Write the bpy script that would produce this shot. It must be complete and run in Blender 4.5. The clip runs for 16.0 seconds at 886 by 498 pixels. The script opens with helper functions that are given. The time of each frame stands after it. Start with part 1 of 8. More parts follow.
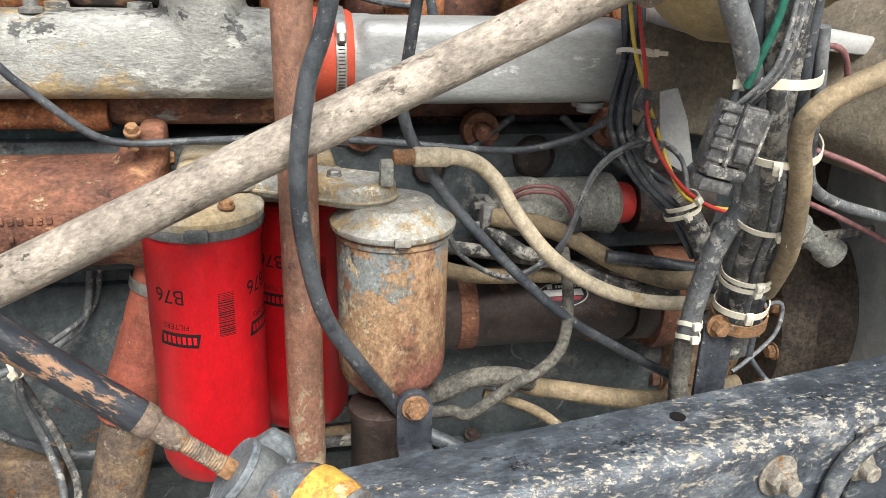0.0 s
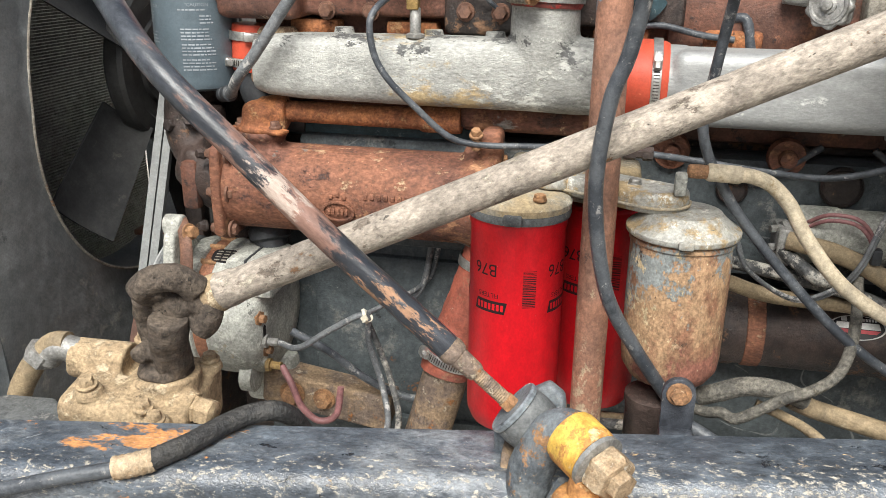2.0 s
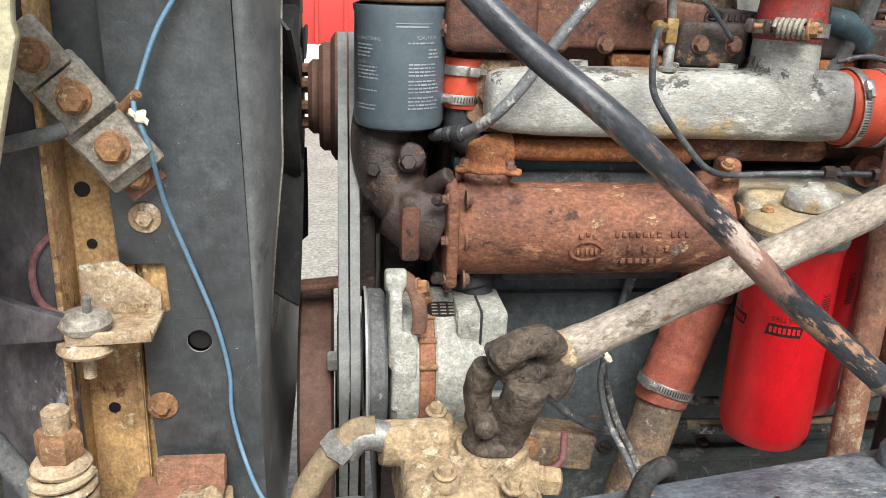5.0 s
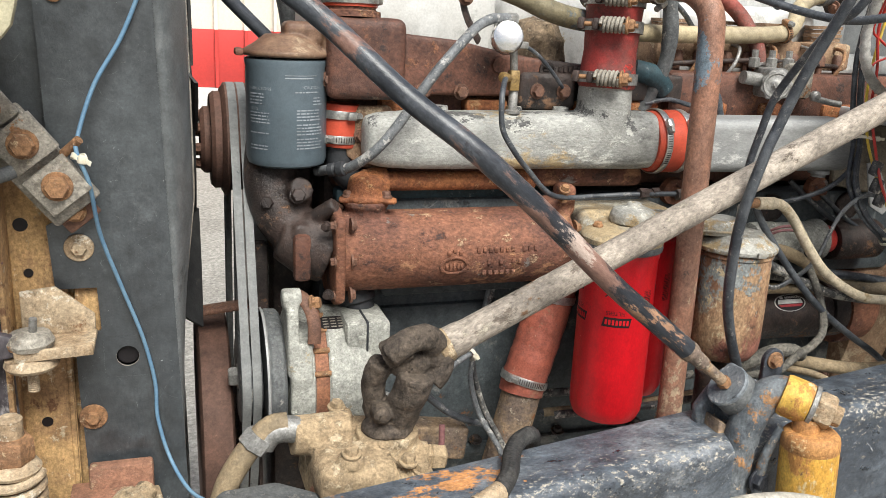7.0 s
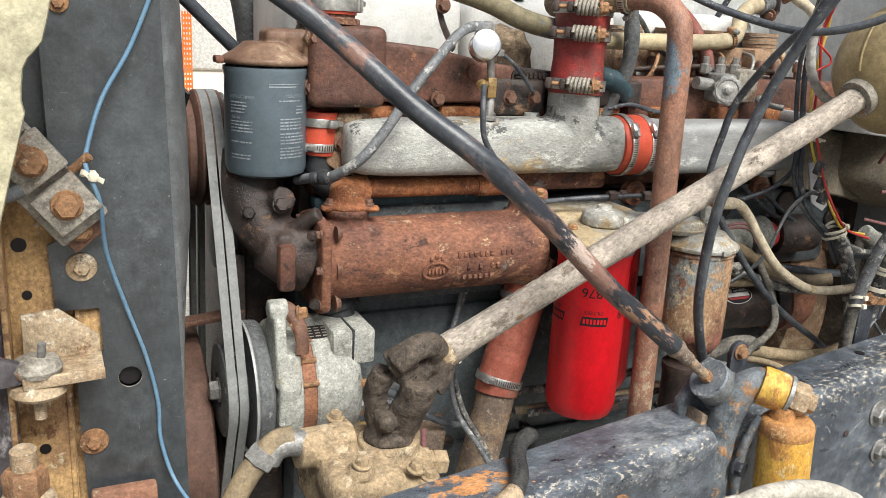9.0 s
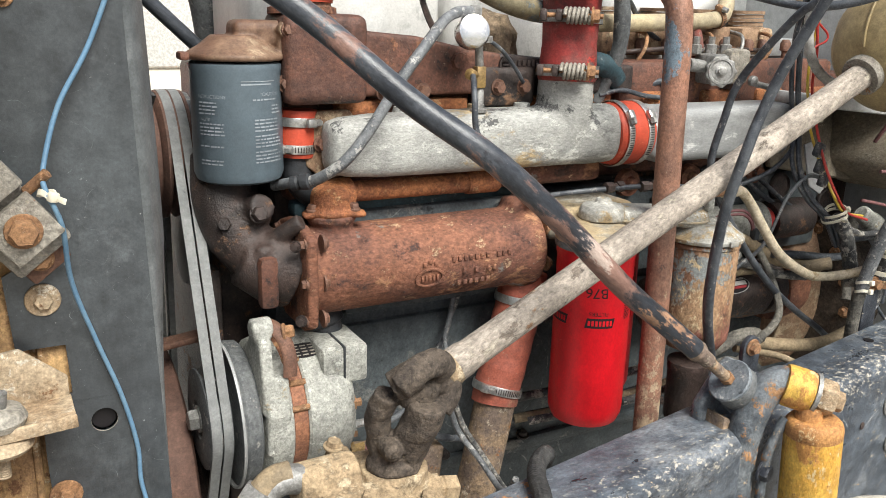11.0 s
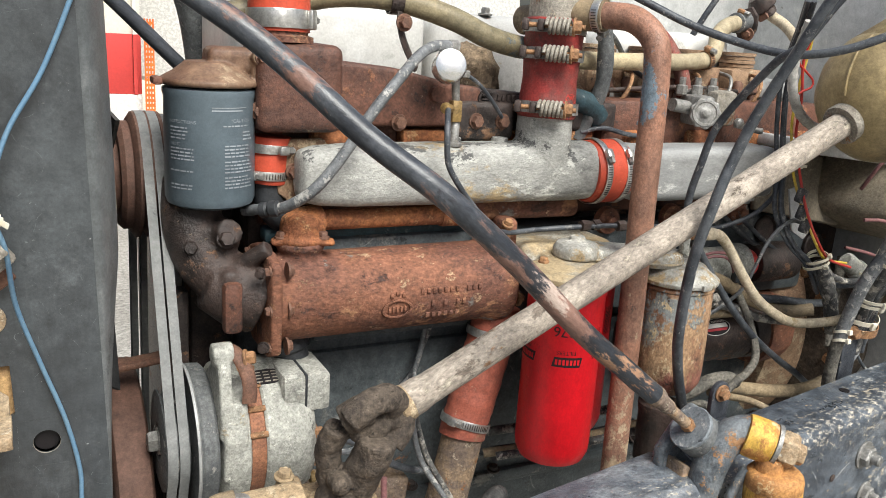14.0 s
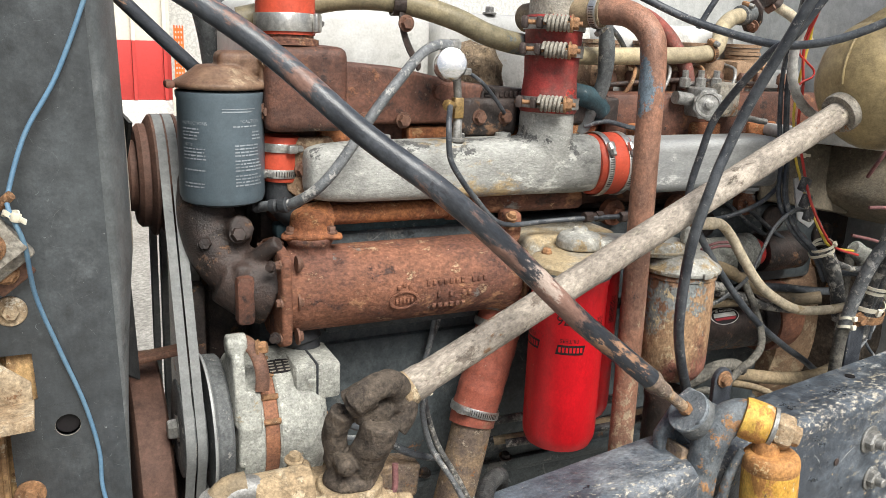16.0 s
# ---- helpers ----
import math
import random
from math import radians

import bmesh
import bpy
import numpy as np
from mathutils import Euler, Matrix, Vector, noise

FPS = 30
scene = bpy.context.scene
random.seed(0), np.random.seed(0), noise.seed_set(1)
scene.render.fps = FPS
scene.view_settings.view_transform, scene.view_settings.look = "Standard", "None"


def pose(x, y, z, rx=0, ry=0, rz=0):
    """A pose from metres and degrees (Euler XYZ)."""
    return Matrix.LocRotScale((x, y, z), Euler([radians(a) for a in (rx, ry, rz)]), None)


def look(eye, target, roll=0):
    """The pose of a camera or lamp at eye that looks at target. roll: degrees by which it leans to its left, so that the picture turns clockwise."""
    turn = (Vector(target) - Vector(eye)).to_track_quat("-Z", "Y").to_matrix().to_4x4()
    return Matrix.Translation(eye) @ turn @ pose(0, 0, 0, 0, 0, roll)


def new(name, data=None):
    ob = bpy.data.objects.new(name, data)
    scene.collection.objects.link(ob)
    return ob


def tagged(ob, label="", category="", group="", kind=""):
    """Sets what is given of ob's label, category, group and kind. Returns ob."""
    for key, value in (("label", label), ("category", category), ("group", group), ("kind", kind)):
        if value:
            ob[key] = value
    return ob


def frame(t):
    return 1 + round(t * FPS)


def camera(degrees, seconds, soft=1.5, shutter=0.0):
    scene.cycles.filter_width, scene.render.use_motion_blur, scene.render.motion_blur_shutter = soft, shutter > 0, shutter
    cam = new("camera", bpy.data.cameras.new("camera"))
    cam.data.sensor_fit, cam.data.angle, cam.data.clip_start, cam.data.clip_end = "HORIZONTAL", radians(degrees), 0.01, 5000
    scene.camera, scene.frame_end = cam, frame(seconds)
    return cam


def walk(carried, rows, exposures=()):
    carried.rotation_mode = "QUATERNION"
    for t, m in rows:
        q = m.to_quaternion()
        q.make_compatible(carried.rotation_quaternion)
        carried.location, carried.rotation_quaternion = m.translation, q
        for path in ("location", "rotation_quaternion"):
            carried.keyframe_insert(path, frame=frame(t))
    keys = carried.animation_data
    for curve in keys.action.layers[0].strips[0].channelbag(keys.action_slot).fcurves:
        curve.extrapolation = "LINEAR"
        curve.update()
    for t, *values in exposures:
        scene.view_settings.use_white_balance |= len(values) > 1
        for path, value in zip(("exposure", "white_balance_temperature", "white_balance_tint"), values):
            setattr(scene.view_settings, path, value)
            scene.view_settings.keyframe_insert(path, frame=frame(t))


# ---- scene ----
cam = camera(55.5, 16.0, soft=0.35)
PATH = [
    (0, (0.0130, 0.0328, 1.5694), (0.4080, 1.8503, 0.8341), 1.98),
    (0.5, (0.0810, -0.0199, 1.5747), (0.2120, 1.8306, 0.8274), 1.76),
    (1, (0.0960, -0.0702, 1.5717), (-0.0170, 1.7870, 0.8382), 1.18),
    (1.5, (0.0890, -0.0973, 1.5714), (-0.1810, 1.7572, 0.8730), 0.87),
    (2, (0.0520, -0.1110, 1.5762), (-0.3330, 1.7323, 0.9024), 0.76),
    (2.5, (-0.0730, -0.1048, 1.5799), (-0.5040, 1.7335, 0.9204), 0.87),
    (3, (-0.2420, -0.1050, 1.5660), (-0.6790, 1.7370, 0.9190), 0.02),
    (3.2, (-0.2960, -0.0960, 1.5710), (-0.7140, 1.7340, 0.8850), -0.55),
    (5.3, (-0.6290, -0.0835, 1.5836), (-0.2910, 1.7859, 0.9583), 2.44),
    (5.5, (-0.6310, -0.0956, 1.5833), (-0.2581, 1.7694, 0.9645), 2.41),
    (6, (-0.6350, -0.1476, 1.5845), (-0.2040, 1.7136, 0.9928), 2.91),
    (6.5, (-0.6510, -0.2348, 1.6008), (-0.1220, 1.6068, 1.0273), 3.49),
    (7, (-0.6970, -0.2414, 1.6073), (-0.0890, 1.5874, 1.0726), 2.73),
    (7.5, (-0.7620, -0.2236, 1.6192), (-0.0778, 1.5800, 1.0910), 2.07),
    (8, (-0.8030, -0.2068, 1.6162), (-0.0309, 1.5580, 1.0783), 2.34),
    (8.5, (-0.8140, -0.2078, 1.6152), (0.0067, 1.5363, 1.0819), 2.72),
    (9, (-0.8180, -0.2025, 1.6199), (0.0160, 1.5351, 1.0858), 3.25),
    (9.2, (-0.8180, -0.1984, 1.6227), (0.0137, 1.5433, 1.0985), 3.04),
    (11.3, (-0.8260, -0.0838, 1.6116), (0.1210, 1.5874, 1.0546), 1.97),
    (11.5, (-0.8260, -0.0827, 1.6136), (0.1382, 1.5801, 1.0609), 2.80),
    (12, (-0.8300, -0.0837, 1.6136), (0.1562, 1.5709, 1.0755), 3.84),
    (12.5, (-0.8350, -0.0855, 1.6168), (0.1428, 1.5782, 1.0913), 4.11),
    (13, (-0.8240, -0.0923, 1.6202), (0.1368, 1.5851, 1.1069), 3.98),
    (13.5, (-0.8020, -0.1049, 1.6270), (0.1362, 1.5866, 1.1186), 4.13),
    (14, (-0.7670, -0.1156, 1.6326), (0.1344, 1.5952, 1.1220), 3.77),
    (14.5, (-0.7460, -0.1404, 1.6361), (0.1152, 1.5923, 1.1303), 2.89),
    (15, (-0.7450, -0.1524, 1.6369), (0.0903, 1.5937, 1.1332), 2.24),
    (15.5, (-0.7490, -0.1554, 1.6371), (0.0700, 1.5954, 1.1232), 2.21),
    (16, (-0.7500, -0.1695, 1.6349), (0.0830, 1.5742, 1.1195), 2.34),
]
walk(cam, [(t, look(eye, target, roll)) for t, eye, target, roll in PATH], exposures=((0, 1.17), (3, 1.19), (5.5, 1.08), (7, 0.96), (9, 1.00), (11.5, 1.09), (12.5, 1.08), (14.5, 0.98), (16, 0.99)))

# ---- light ----
world = bpy.data.worlds.new("overcast_sky")
scene.world = world
world.use_nodes = True
wn = world.node_tree
sky = wn.nodes.new("ShaderNodeTexSky")
sky.sky_type, sky.sun_disc = "NISHITA", False
sky.sun_elevation, sky.sun_rotation = radians(52), radians(176)
sky.dust_density, sky.air_density, sky.ozone_density = 4.0, 1.0, 1.0
wn.links.new(sky.outputs[0], wn.nodes["Background"].inputs[0])
wn.nodes["Background"].inputs[1].default_value = 0.057
sun = new("sun", bpy.data.lights.new("sun", "SUN"))
sun.data.energy, sun.data.angle, sun.data.color = 3.1, radians(34), (0.965, 0.970, 0.925)
sun.matrix_world = look((0.12, -2.25, 5.2), (-0.1, 0.9, 1.2))


# ---- materials ----
def surf(name, base, alt=None, scale=18, layers=(), rough=0.6, metal=0.0, grain=0.18, fine=420, bump=0.25, stretch=(1, 1, 1), spec=0.36, coat=0.0, mottle=0.25, specks=(), axis=(0, 0, 0), scratch=()):
    """A worn surface: two mixed tones, patches laid over them, fine grain and relief. layers: (colour, scale, low, high, roughness), and where it gathers: (direction, middle, reach). scratch: (colour, scale, width)."""
    m = bpy.data.materials.new(name)
    m.use_nodes = True
    nt = m.node_tree
    n, ln = nt.nodes, nt.links
    bs = n["Principled BSDF"]
    tc = n.new("ShaderNodeTexCoord")
    mp = n.new("ShaderNodeMapping")
    mp.vector_type = "TEXTURE"
    mp.inputs["Rotation"].default_value = [radians(a) for a in axis]
    mp.inputs["Scale"].default_value = [1 / s for s in stretch]
    ln.new(tc.outputs["Object"], mp.inputs[0])

    def noi(s, detail=6.0, r=0.6):
        t = n.new("ShaderNodeTexNoise")
        t.inputs["Scale"].default_value, t.inputs["Detail"].default_value, t.inputs["Roughness"].default_value = s, detail, r
        ln.new(mp.outputs[0], t.inputs["Vector"])
        return t.outputs[0]

    def ramp(v, lo, hi):
        r = n.new("ShaderNodeMapRange")
        r.interpolation_type = "SMOOTHSTEP"
        r.inputs[1].default_value, r.inputs[2].default_value = lo, hi
        ln.new(v, r.inputs[0])
        return r.outputs[0]

    def mix(f, a, b):
        x = n.new("ShaderNodeMix")
        x.data_type = "RGBA"
        ln.new(f, x.inputs[0])
        for sock, c in ((x.inputs[6], a), (x.inputs[7], b)):
            if isinstance(c, tuple):
                sock.default_value = (*c, 1)
            else:
                ln.new(c, sock)
        return x.outputs[2]

    def over(col, f, c):
        return mix(f, col, c)

    def scaled(col, src, lo, hi, a, b):
        r = n.new("ShaderNodeMapRange")
        ln.new(src, r.inputs[0])
        for k, v in zip((1, 2, 3, 4), (lo, hi, a, b)):
            r.inputs[k].default_value = v
        s = n.new("ShaderNodeVectorMath")
        s.operation = "SCALE"
        ln.new(col, s.inputs[0])
        ln.new(r.outputs[0], s.inputs[3])
        return s.outputs[0]

    def add(a, b, k):
        m2 = n.new("ShaderNodeMath")
        m2.operation = "MULTIPLY_ADD"
        ln.new(b, m2.inputs[0])
        m2.inputs[1].default_value = k
        ln.new(a, m2.inputs[2])
        return m2.outputs[0]

    alt = alt or tuple(c * 0.72 for c in base)
    def near(d, mid, reach):
        """1 at the place mid along d, 0 past the reach."""
        v = n.new("ShaderNodeVectorMath")
        v.operation = "DOT_PRODUCT"
        ln.new(tc.outputs["Object"], v.inputs[0])
        v.inputs[1].default_value = d
        away = n.new("ShaderNodeMath")
        away.operation = "SUBTRACT"
        ln.new(v.outputs["Value"], away.inputs[0])
        away.inputs[1].default_value = mid
        size = n.new("ShaderNodeMath")
        size.operation = "ABSOLUTE"
        ln.new(away.outputs[0], size.inputs[0])
        r = n.new("ShaderNodeMapRange")
        ln.new(size.outputs[0], r.inputs[0])
        for k, w in zip((1, 2, 3, 4), (0.0, reach, 0.085, -0.085)):
            r.inputs[k].default_value = w
        return r.outputs[0]

    col = mix(ramp(noi(scale, 10.0, 0.74), 0.43, 0.57), base, alt)
    rg = n.new("ShaderNodeValue").outputs[0]
    rg.default_value = rough
    height = add(noi(fine, 4.0), noi(fine / 3.5, 6.0, 0.7), 1.3)
    for c, s, lo, hi, r, *zone in layers:
        f = noi(s, 12.0, 0.76)
        if zone:
            f = add(f, near(*zone[0]), 1.0)
        f = ramp(f, lo, (lo + hi) / 2 + 0.010)
        col = over(col, f, c)
        q = n.new("ShaderNodeMix")
        ln.new(f, q.inputs[0])
        ln.new(rg, q.inputs[2])
        q.inputs[3].default_value = r
        rg = q.outputs[0]
        height = add(height, f, 0.5)
    if mottle:
        col = scaled(col, noi(scale * 3.7 + 25, 12.0, 0.78), 0.36, 0.64, 1 - 1.25 * mottle, 1 + 1.25 * mottle)
    for c, s, size in specks:
        v = n.new("ShaderNodeTexVoronoi")
        v.inputs["Scale"].default_value = s
        v.inputs["Randomness"].default_value = 1.0
        ln.new(mp.outputs[0], v.inputs["Vector"])
        wob = add(v.outputs["Distance"], noi(s * 1.6, 4.0), 0.5)
        f = ramp(wob, 0.25 + size, 0.25 + size - 0.05)
        col = over(col, f, c)
        height = add(height, f, 0.5)
    for c, s, w in scratch:
        lines = n.new("ShaderNodeMath")
        lines.operation = "SUBTRACT"
        ln.new(noi(s, 1.0, 0.3), lines.inputs[0])
        lines.inputs[1].default_value = 0.5
        size = n.new("ShaderNodeMath")
        size.operation = "ABSOLUTE"
        ln.new(lines.outputs[0], size.inputs[0])
        f = n.new("ShaderNodeMath")
        f.operation = "MULTIPLY"
        ln.new(ramp(size.outputs[0], w, w * 0.4), f.inputs[0])
        ln.new(ramp(noi(s * 4.3, 6.0, 0.7), 0.50, 0.62), f.inputs[1])
        col = over(col, f.outputs[0], c)
    col = scaled(col, noi(fine * 0.7, 5.0, 0.7), 0.34, 0.66, 1 - 1.5 * grain, 1 + 1.5 * grain)
    ln.new(col, bs.inputs["Base Color"])
    ln.new(rg, bs.inputs["Roughness"])
    bs.inputs["Metallic"].default_value = metal
    bs.inputs["Specular IOR Level"].default_value = spec
    bs.inputs["Coat Weight"].default_value = coat
    if bump:
        b = n.new("ShaderNodeBump")
        b.inputs["Strength"].default_value, b.inputs["Distance"].default_value = min(1.0, bump * 1.5), 0.0022
        ln.new(height, b.inputs["Height"])
        ln.new(b.outputs[0], bs.inputs["Normal"])
    return m


alu = surf("cast_aluminium", (0.36, 0.36, 0.335), (0.28, 0.28, 0.26), 6, [((0.48, 0.48, 0.445), 26, 0.545, 0.62, 0.85), ((0.20, 0.20, 0.19), 10, 0.57, 0.66, 0.6), ((0.09, 0.09, 0.088), 24, 0.605, 0.635, 0.6, ((0, 0, 1), 0.092, 0.075)), ((0.40, 0.305, 0.175), 8, 0.545, 0.66, 0.8, ((1, 0, 0), -0.05, 0.14)), ((0.56, 0.56, 0.52), 60, 0.615, 0.66, 0.9)], 0.58, 0.12, 0.14, 500, 0.35, (0.55, 1, 1), specks=[((0.10, 0.10, 0.095), 150, 0.0), ((0.66, 0.66, 0.62), 190, 0.03)])
alu_clean = surf("smooth_aluminium", (0.35, 0.355, 0.35), (0.29, 0.295, 0.29), 7, [((0.55, 0.55, 0.53), 40, 0.58, 0.68, 0.7)], 0.5, 0.25, 0.08, 600, 0.15, (0.4, 1, 1), mottle=0.12)
alu_alt = surf("chalky_cast_aluminium", (0.39, 0.39, 0.35), (0.29, 0.29, 0.26), 9, [((0.52, 0.52, 0.47), 46, 0.56, 0.63, 0.8), ((0.15, 0.15, 0.135), 30, 0.61, 0.66, 0.8), ((0.36, 0.30, 0.20), 12, 0.60, 0.68, 0.85)], 0.64, 0.1, 0.2, 380, 0.4, specks=[((0.60, 0.60, 0.54), 170, 0.06), ((0.12, 0.12, 0.105), 120, 0.03)])
rusty = surf("rusted_cast_iron", (0.205, 0.088, 0.052), (0.135, 0.060, 0.041), 9, [((0.32, 0.165, 0.090), 14, 0.55, 0.65, 0.85), ((0.40, 0.27, 0.17), 44, 0.60, 0.66, 0.9), ((0.075, 0.042, 0.034), 18, 0.58, 0.65, 0.7), ((0.22, 0.20, 0.18), 12, 0.61, 0.67, 0.6)], 0.72, 0.0, 0.22, 330, 0.45, (0.75, 1, 1), specks=[((0.46, 0.32, 0.21), 140, 0.06), ((0.06, 0.03, 0.022), 110, 0.06)])
rusty_bright = surf("orange_rusted_steel", (0.32, 0.125, 0.05), (0.20, 0.075, 0.035), 24, [((0.42, 0.24, 0.12), 40, 0.55, 0.66, 0.9), ((0.07, 0.05, 0.045), 55, 0.62, 0.70, 0.7)], 0.8, 0.0, 0.25, 350, 0.5)
brown = surf("brown_engine_paint", (0.135, 0.060, 0.040), (0.085, 0.042, 0.031), 10, [((0.24, 0.11, 0.060), 14, 0.57, 0.68, 0.8), ((0.040, 0.027, 0.024), 22, 0.57, 0.65, 0.6), ((0.30, 0.24, 0.17), 40, 0.63, 0.68, 0.9)], 0.55, 0.0, 0.18, 360, 0.3, specks=[((0.32, 0.19, 0.11), 140, -0.04)])
dark_iron = surf("oily_dark_iron", (0.060, 0.042, 0.036), (0.030, 0.024, 0.022), 13, [((0.15, 0.085, 0.05), 18, 0.57, 0.64, 0.75), ((0.24, 0.19, 0.14), 40, 0.64, 0.69, 0.9)], 0.45, 0.0, 0.2, 300, 0.4)
mount_paint = surf("rusty_blue_black_casting", (0.080, 0.092, 0.105), (0.15, 0.165, 0.175), 12, [((0.32, 0.175, 0.085), 18, 0.555, 0.60, 0.85), ((0.38, 0.29, 0.19), 44, 0.585, 0.64, 0.9), ((0.025, 0.029, 0.035), 30, 0.61, 0.67, 0.4), ((0.30, 0.30, 0.29), 60, 0.635, 0.68, 0.8)], 0.42, 0.0, 0.2, 400, 0.35, specks=[((0.42, 0.34, 0.24), 130, 0.0)])
cup_grey = surf("grey_painted_cup", (0.165, 0.185, 0.20), (0.11, 0.125, 0.14), 20, [((0.34, 0.33, 0.31), 50, 0.58, 0.66, 0.8), ((0.30, 0.17, 0.09), 30, 0.64, 0.69, 0.9), ((0.04, 0.045, 0.05), 40, 0.62, 0.68, 0.5)], 0.5, 0.0, 0.18, 420, 0.25)
chipped = surf("chipped_black_paint", (0.028, 0.031, 0.038), (0.055, 0.061, 0.072), 8, [((0.27, 0.125, 0.05), 16, 0.605, 0.65, 0.85), ((0.34, 0.31, 0.26), 48, 0.60, 0.66, 0.9), ((0.11, 0.115, 0.12), 9, 0.56, 0.72, 0.7)], 0.36, 0.0, 0.2, 420, 0.3, specks=[((0.40, 0.36, 0.30), 120, -0.03)])
# second tone and first blue-grey layer paint sky sheen; chips, rust and dust follow
rail_paint = surf("worn_black_paint_with_sheen", (0.046, 0.055, 0.068), (0.090, 0.106, 0.125), 6, [((0.175, 0.19, 0.205), 5, 0.51, 0.71, 0.38), ((0.33, 0.29, 0.225), 56, 0.634, 0.680, 0.95, ((1, 0, 0), 0.24, 0.36)), ((0.36, 0.33, 0.275), 150, 0.585, 0.65, 0.95, ((0.13, -0.8, 1.0), 0.33, 0.10)), ((0.44, 0.20, 0.07), 13, 0.640, 0.66, 0.9, ((1, 0, 0), -0.62, 0.60)), ((0.46, 0.32, 0.17), 44, 0.637, 0.668, 0.9), ((0.26, 0.26, 0.25), 24, 0.60, 0.74, 0.8, ((1, 0, 0), 0.30, 0.30)), ((0.020, 0.024, 0.030), 30, 0.61, 0.66, 0.22)], 0.28, 0.0, 0.24, 420, 0.26, (0.6, 1, 1), 0.75, mottle=0.28, specks=[((0.36, 0.35, 0.31), 210, 0.05), ((0.36, 0.31, 0.24), 85, -0.02), ((0.02, 0.024, 0.03), 130, 0.03)], scratch=[((0.36, 0.37, 0.37), 9, 0.003)])
rod_black = surf("scuffed_black_rod_paint", (0.026, 0.029, 0.035), (0.062, 0.068, 0.077), 7, [((0.20, 0.115, 0.090), 7, 0.485, 0.57, 0.42, ((-0.7712, 0.0411, 0.6353), 0.29, 0.25)), ((0.27, 0.155, 0.095), 40, 0.60, 0.65, 0.85, ((-0.7712, 0.0411, 0.6353), 0.14, 0.22)), ((0.33, 0.26, 0.22), 50, 0.62, 0.68, 0.7, ((-0.7712, 0.0411, 0.6353), 0.30, 0.22)), ((0.30, 0.29, 0.28), 90, 0.66, 0.71, 0.7), ((0.026, 0.027, 0.032), 22, 0.61, 0.66, 0.3)], 0.30, 0.0, 0.14, 420, 0.12, (0.35, 1, 1), axis=(0, 39.5, 0), specks=[((0.40, 0.32, 0.25), 150, -0.02), ((0.02, 0.02, 0.024), 110, 0.02)])
rod_grey = surf("weathered_grey_shaft", (0.375, 0.325, 0.270), (0.275, 0.236, 0.196), 8, [((0.44, 0.39, 0.31), 40, 0.57, 0.66, 0.9), ((0.16, 0.13, 0.105), 26, 0.595, 0.645, 0.8), ((0.27, 0.15, 0.085), 20, 0.63, 0.67, 0.8), ((0.09, 0.08, 0.07), 60, 0.63, 0.66, 0.8)], 0.72, 0.0, 0.24, 330, 0.45, (0.6, 1, 1), axis=(0, -25, 0), specks=[((0.12, 0.10, 0.08), 130, -0.03), ((0.58, 0.53, 0.45), 170, -0.04)])
pipe_brown = surf("brown_painted_pipe", (0.30, 0.150, 0.098), (0.215, 0.118, 0.083), 7, [((0.150, 0.195, 0.230), 9, 0.575, 0.60, 0.6, ((0, 0, 1), 0.95, 0.16)), ((0.36, 0.27, 0.18), 50, 0.565, 0.64, 0.9, ((0, 0, 1), 0.40, 0.35)), ((0.30, 0.15, 0.085), 10, 0.60, 0.70, 0.7), ((0.09, 0.062, 0.052), 30, 0.63, 0.69, 0.7)], 0.50, 0.0, 0.18, 380, 0.3, (1, 1, 0.8), specks=[((0.48, 0.40, 0.29), 130, 0.01)])
pipe_rust = surf("tan_rusted_pipe", (0.27, 0.19, 0.12), (0.16, 0.12, 0.095), 20, [((0.44, 0.37, 0.28), 45, 0.58, 0.67, 0.9), ((0.30, 0.13, 0.05), 26, 0.60, 0.68, 0.9)], 0.8, 0.0, 0.22, 360, 0.45)
red_paint = surf("red_filter_paint", (0.53, 0.008, 0.014), (0.46, 0.007, 0.012), 9, [((0.60, 0.10, 0.09), 50, 0.645, 0.71, 0.7), ((0.36, 0.008, 0.012), 14, 0.61, 0.70, 0.5), ((0.55, 0.20, 0.17), 120, 0.66, 0.70, 0.8)], 0.40, 0.0, 0.07, 500, 0.08, (1, 1, 0.6), coat=0.08, mottle=0.12, specks=[((0.62, 0.28, 0.25), 90, -0.03)])
can_paint = surf("rusted_grey_can", (0.33, 0.21, 0.12), (0.21, 0.105, 0.062), 14, [((0.20, 0.215, 0.21), 18, 0.565, 0.595, 0.6, ((0, 0, 1), 0.15, 0.14)), ((0.46, 0.36, 0.22), 36, 0.57, 0.62, 0.9), ((0.24, 0.10, 0.07), 9, 0.57, 0.64, 0.8, ((0, 0, 1), 0.02, 0.10)), ((0.07, 0.05, 0.04), 34, 0.61, 0.65, 0.8)], 0.64, 0.0, 0.25, 360, 0.4, (1, 1, 0.7), specks=[((0.58, 0.48, 0.33), 110, 0.07), ((0.07, 0.05, 0.04), 90, 0.05)])
lid_silver = surf("dusty_silver_lid", (0.37, 0.365, 0.335), (0.30, 0.285, 0.245), 9, [((0.36, 0.27, 0.155), 9, 0.51, 0.60, 0.9), ((0.56, 0.55, 0.50), 60, 0.57, 0.64, 0.8), ((0.14, 0.13, 0.11), 36, 0.64, 0.69, 0.8)], 0.6, 0.2, 0.16, 420, 0.3, specks=[((0.60, 0.59, 0.54), 200, -0.02), ((0.13, 0.12, 0.10), 140, -0.06)])
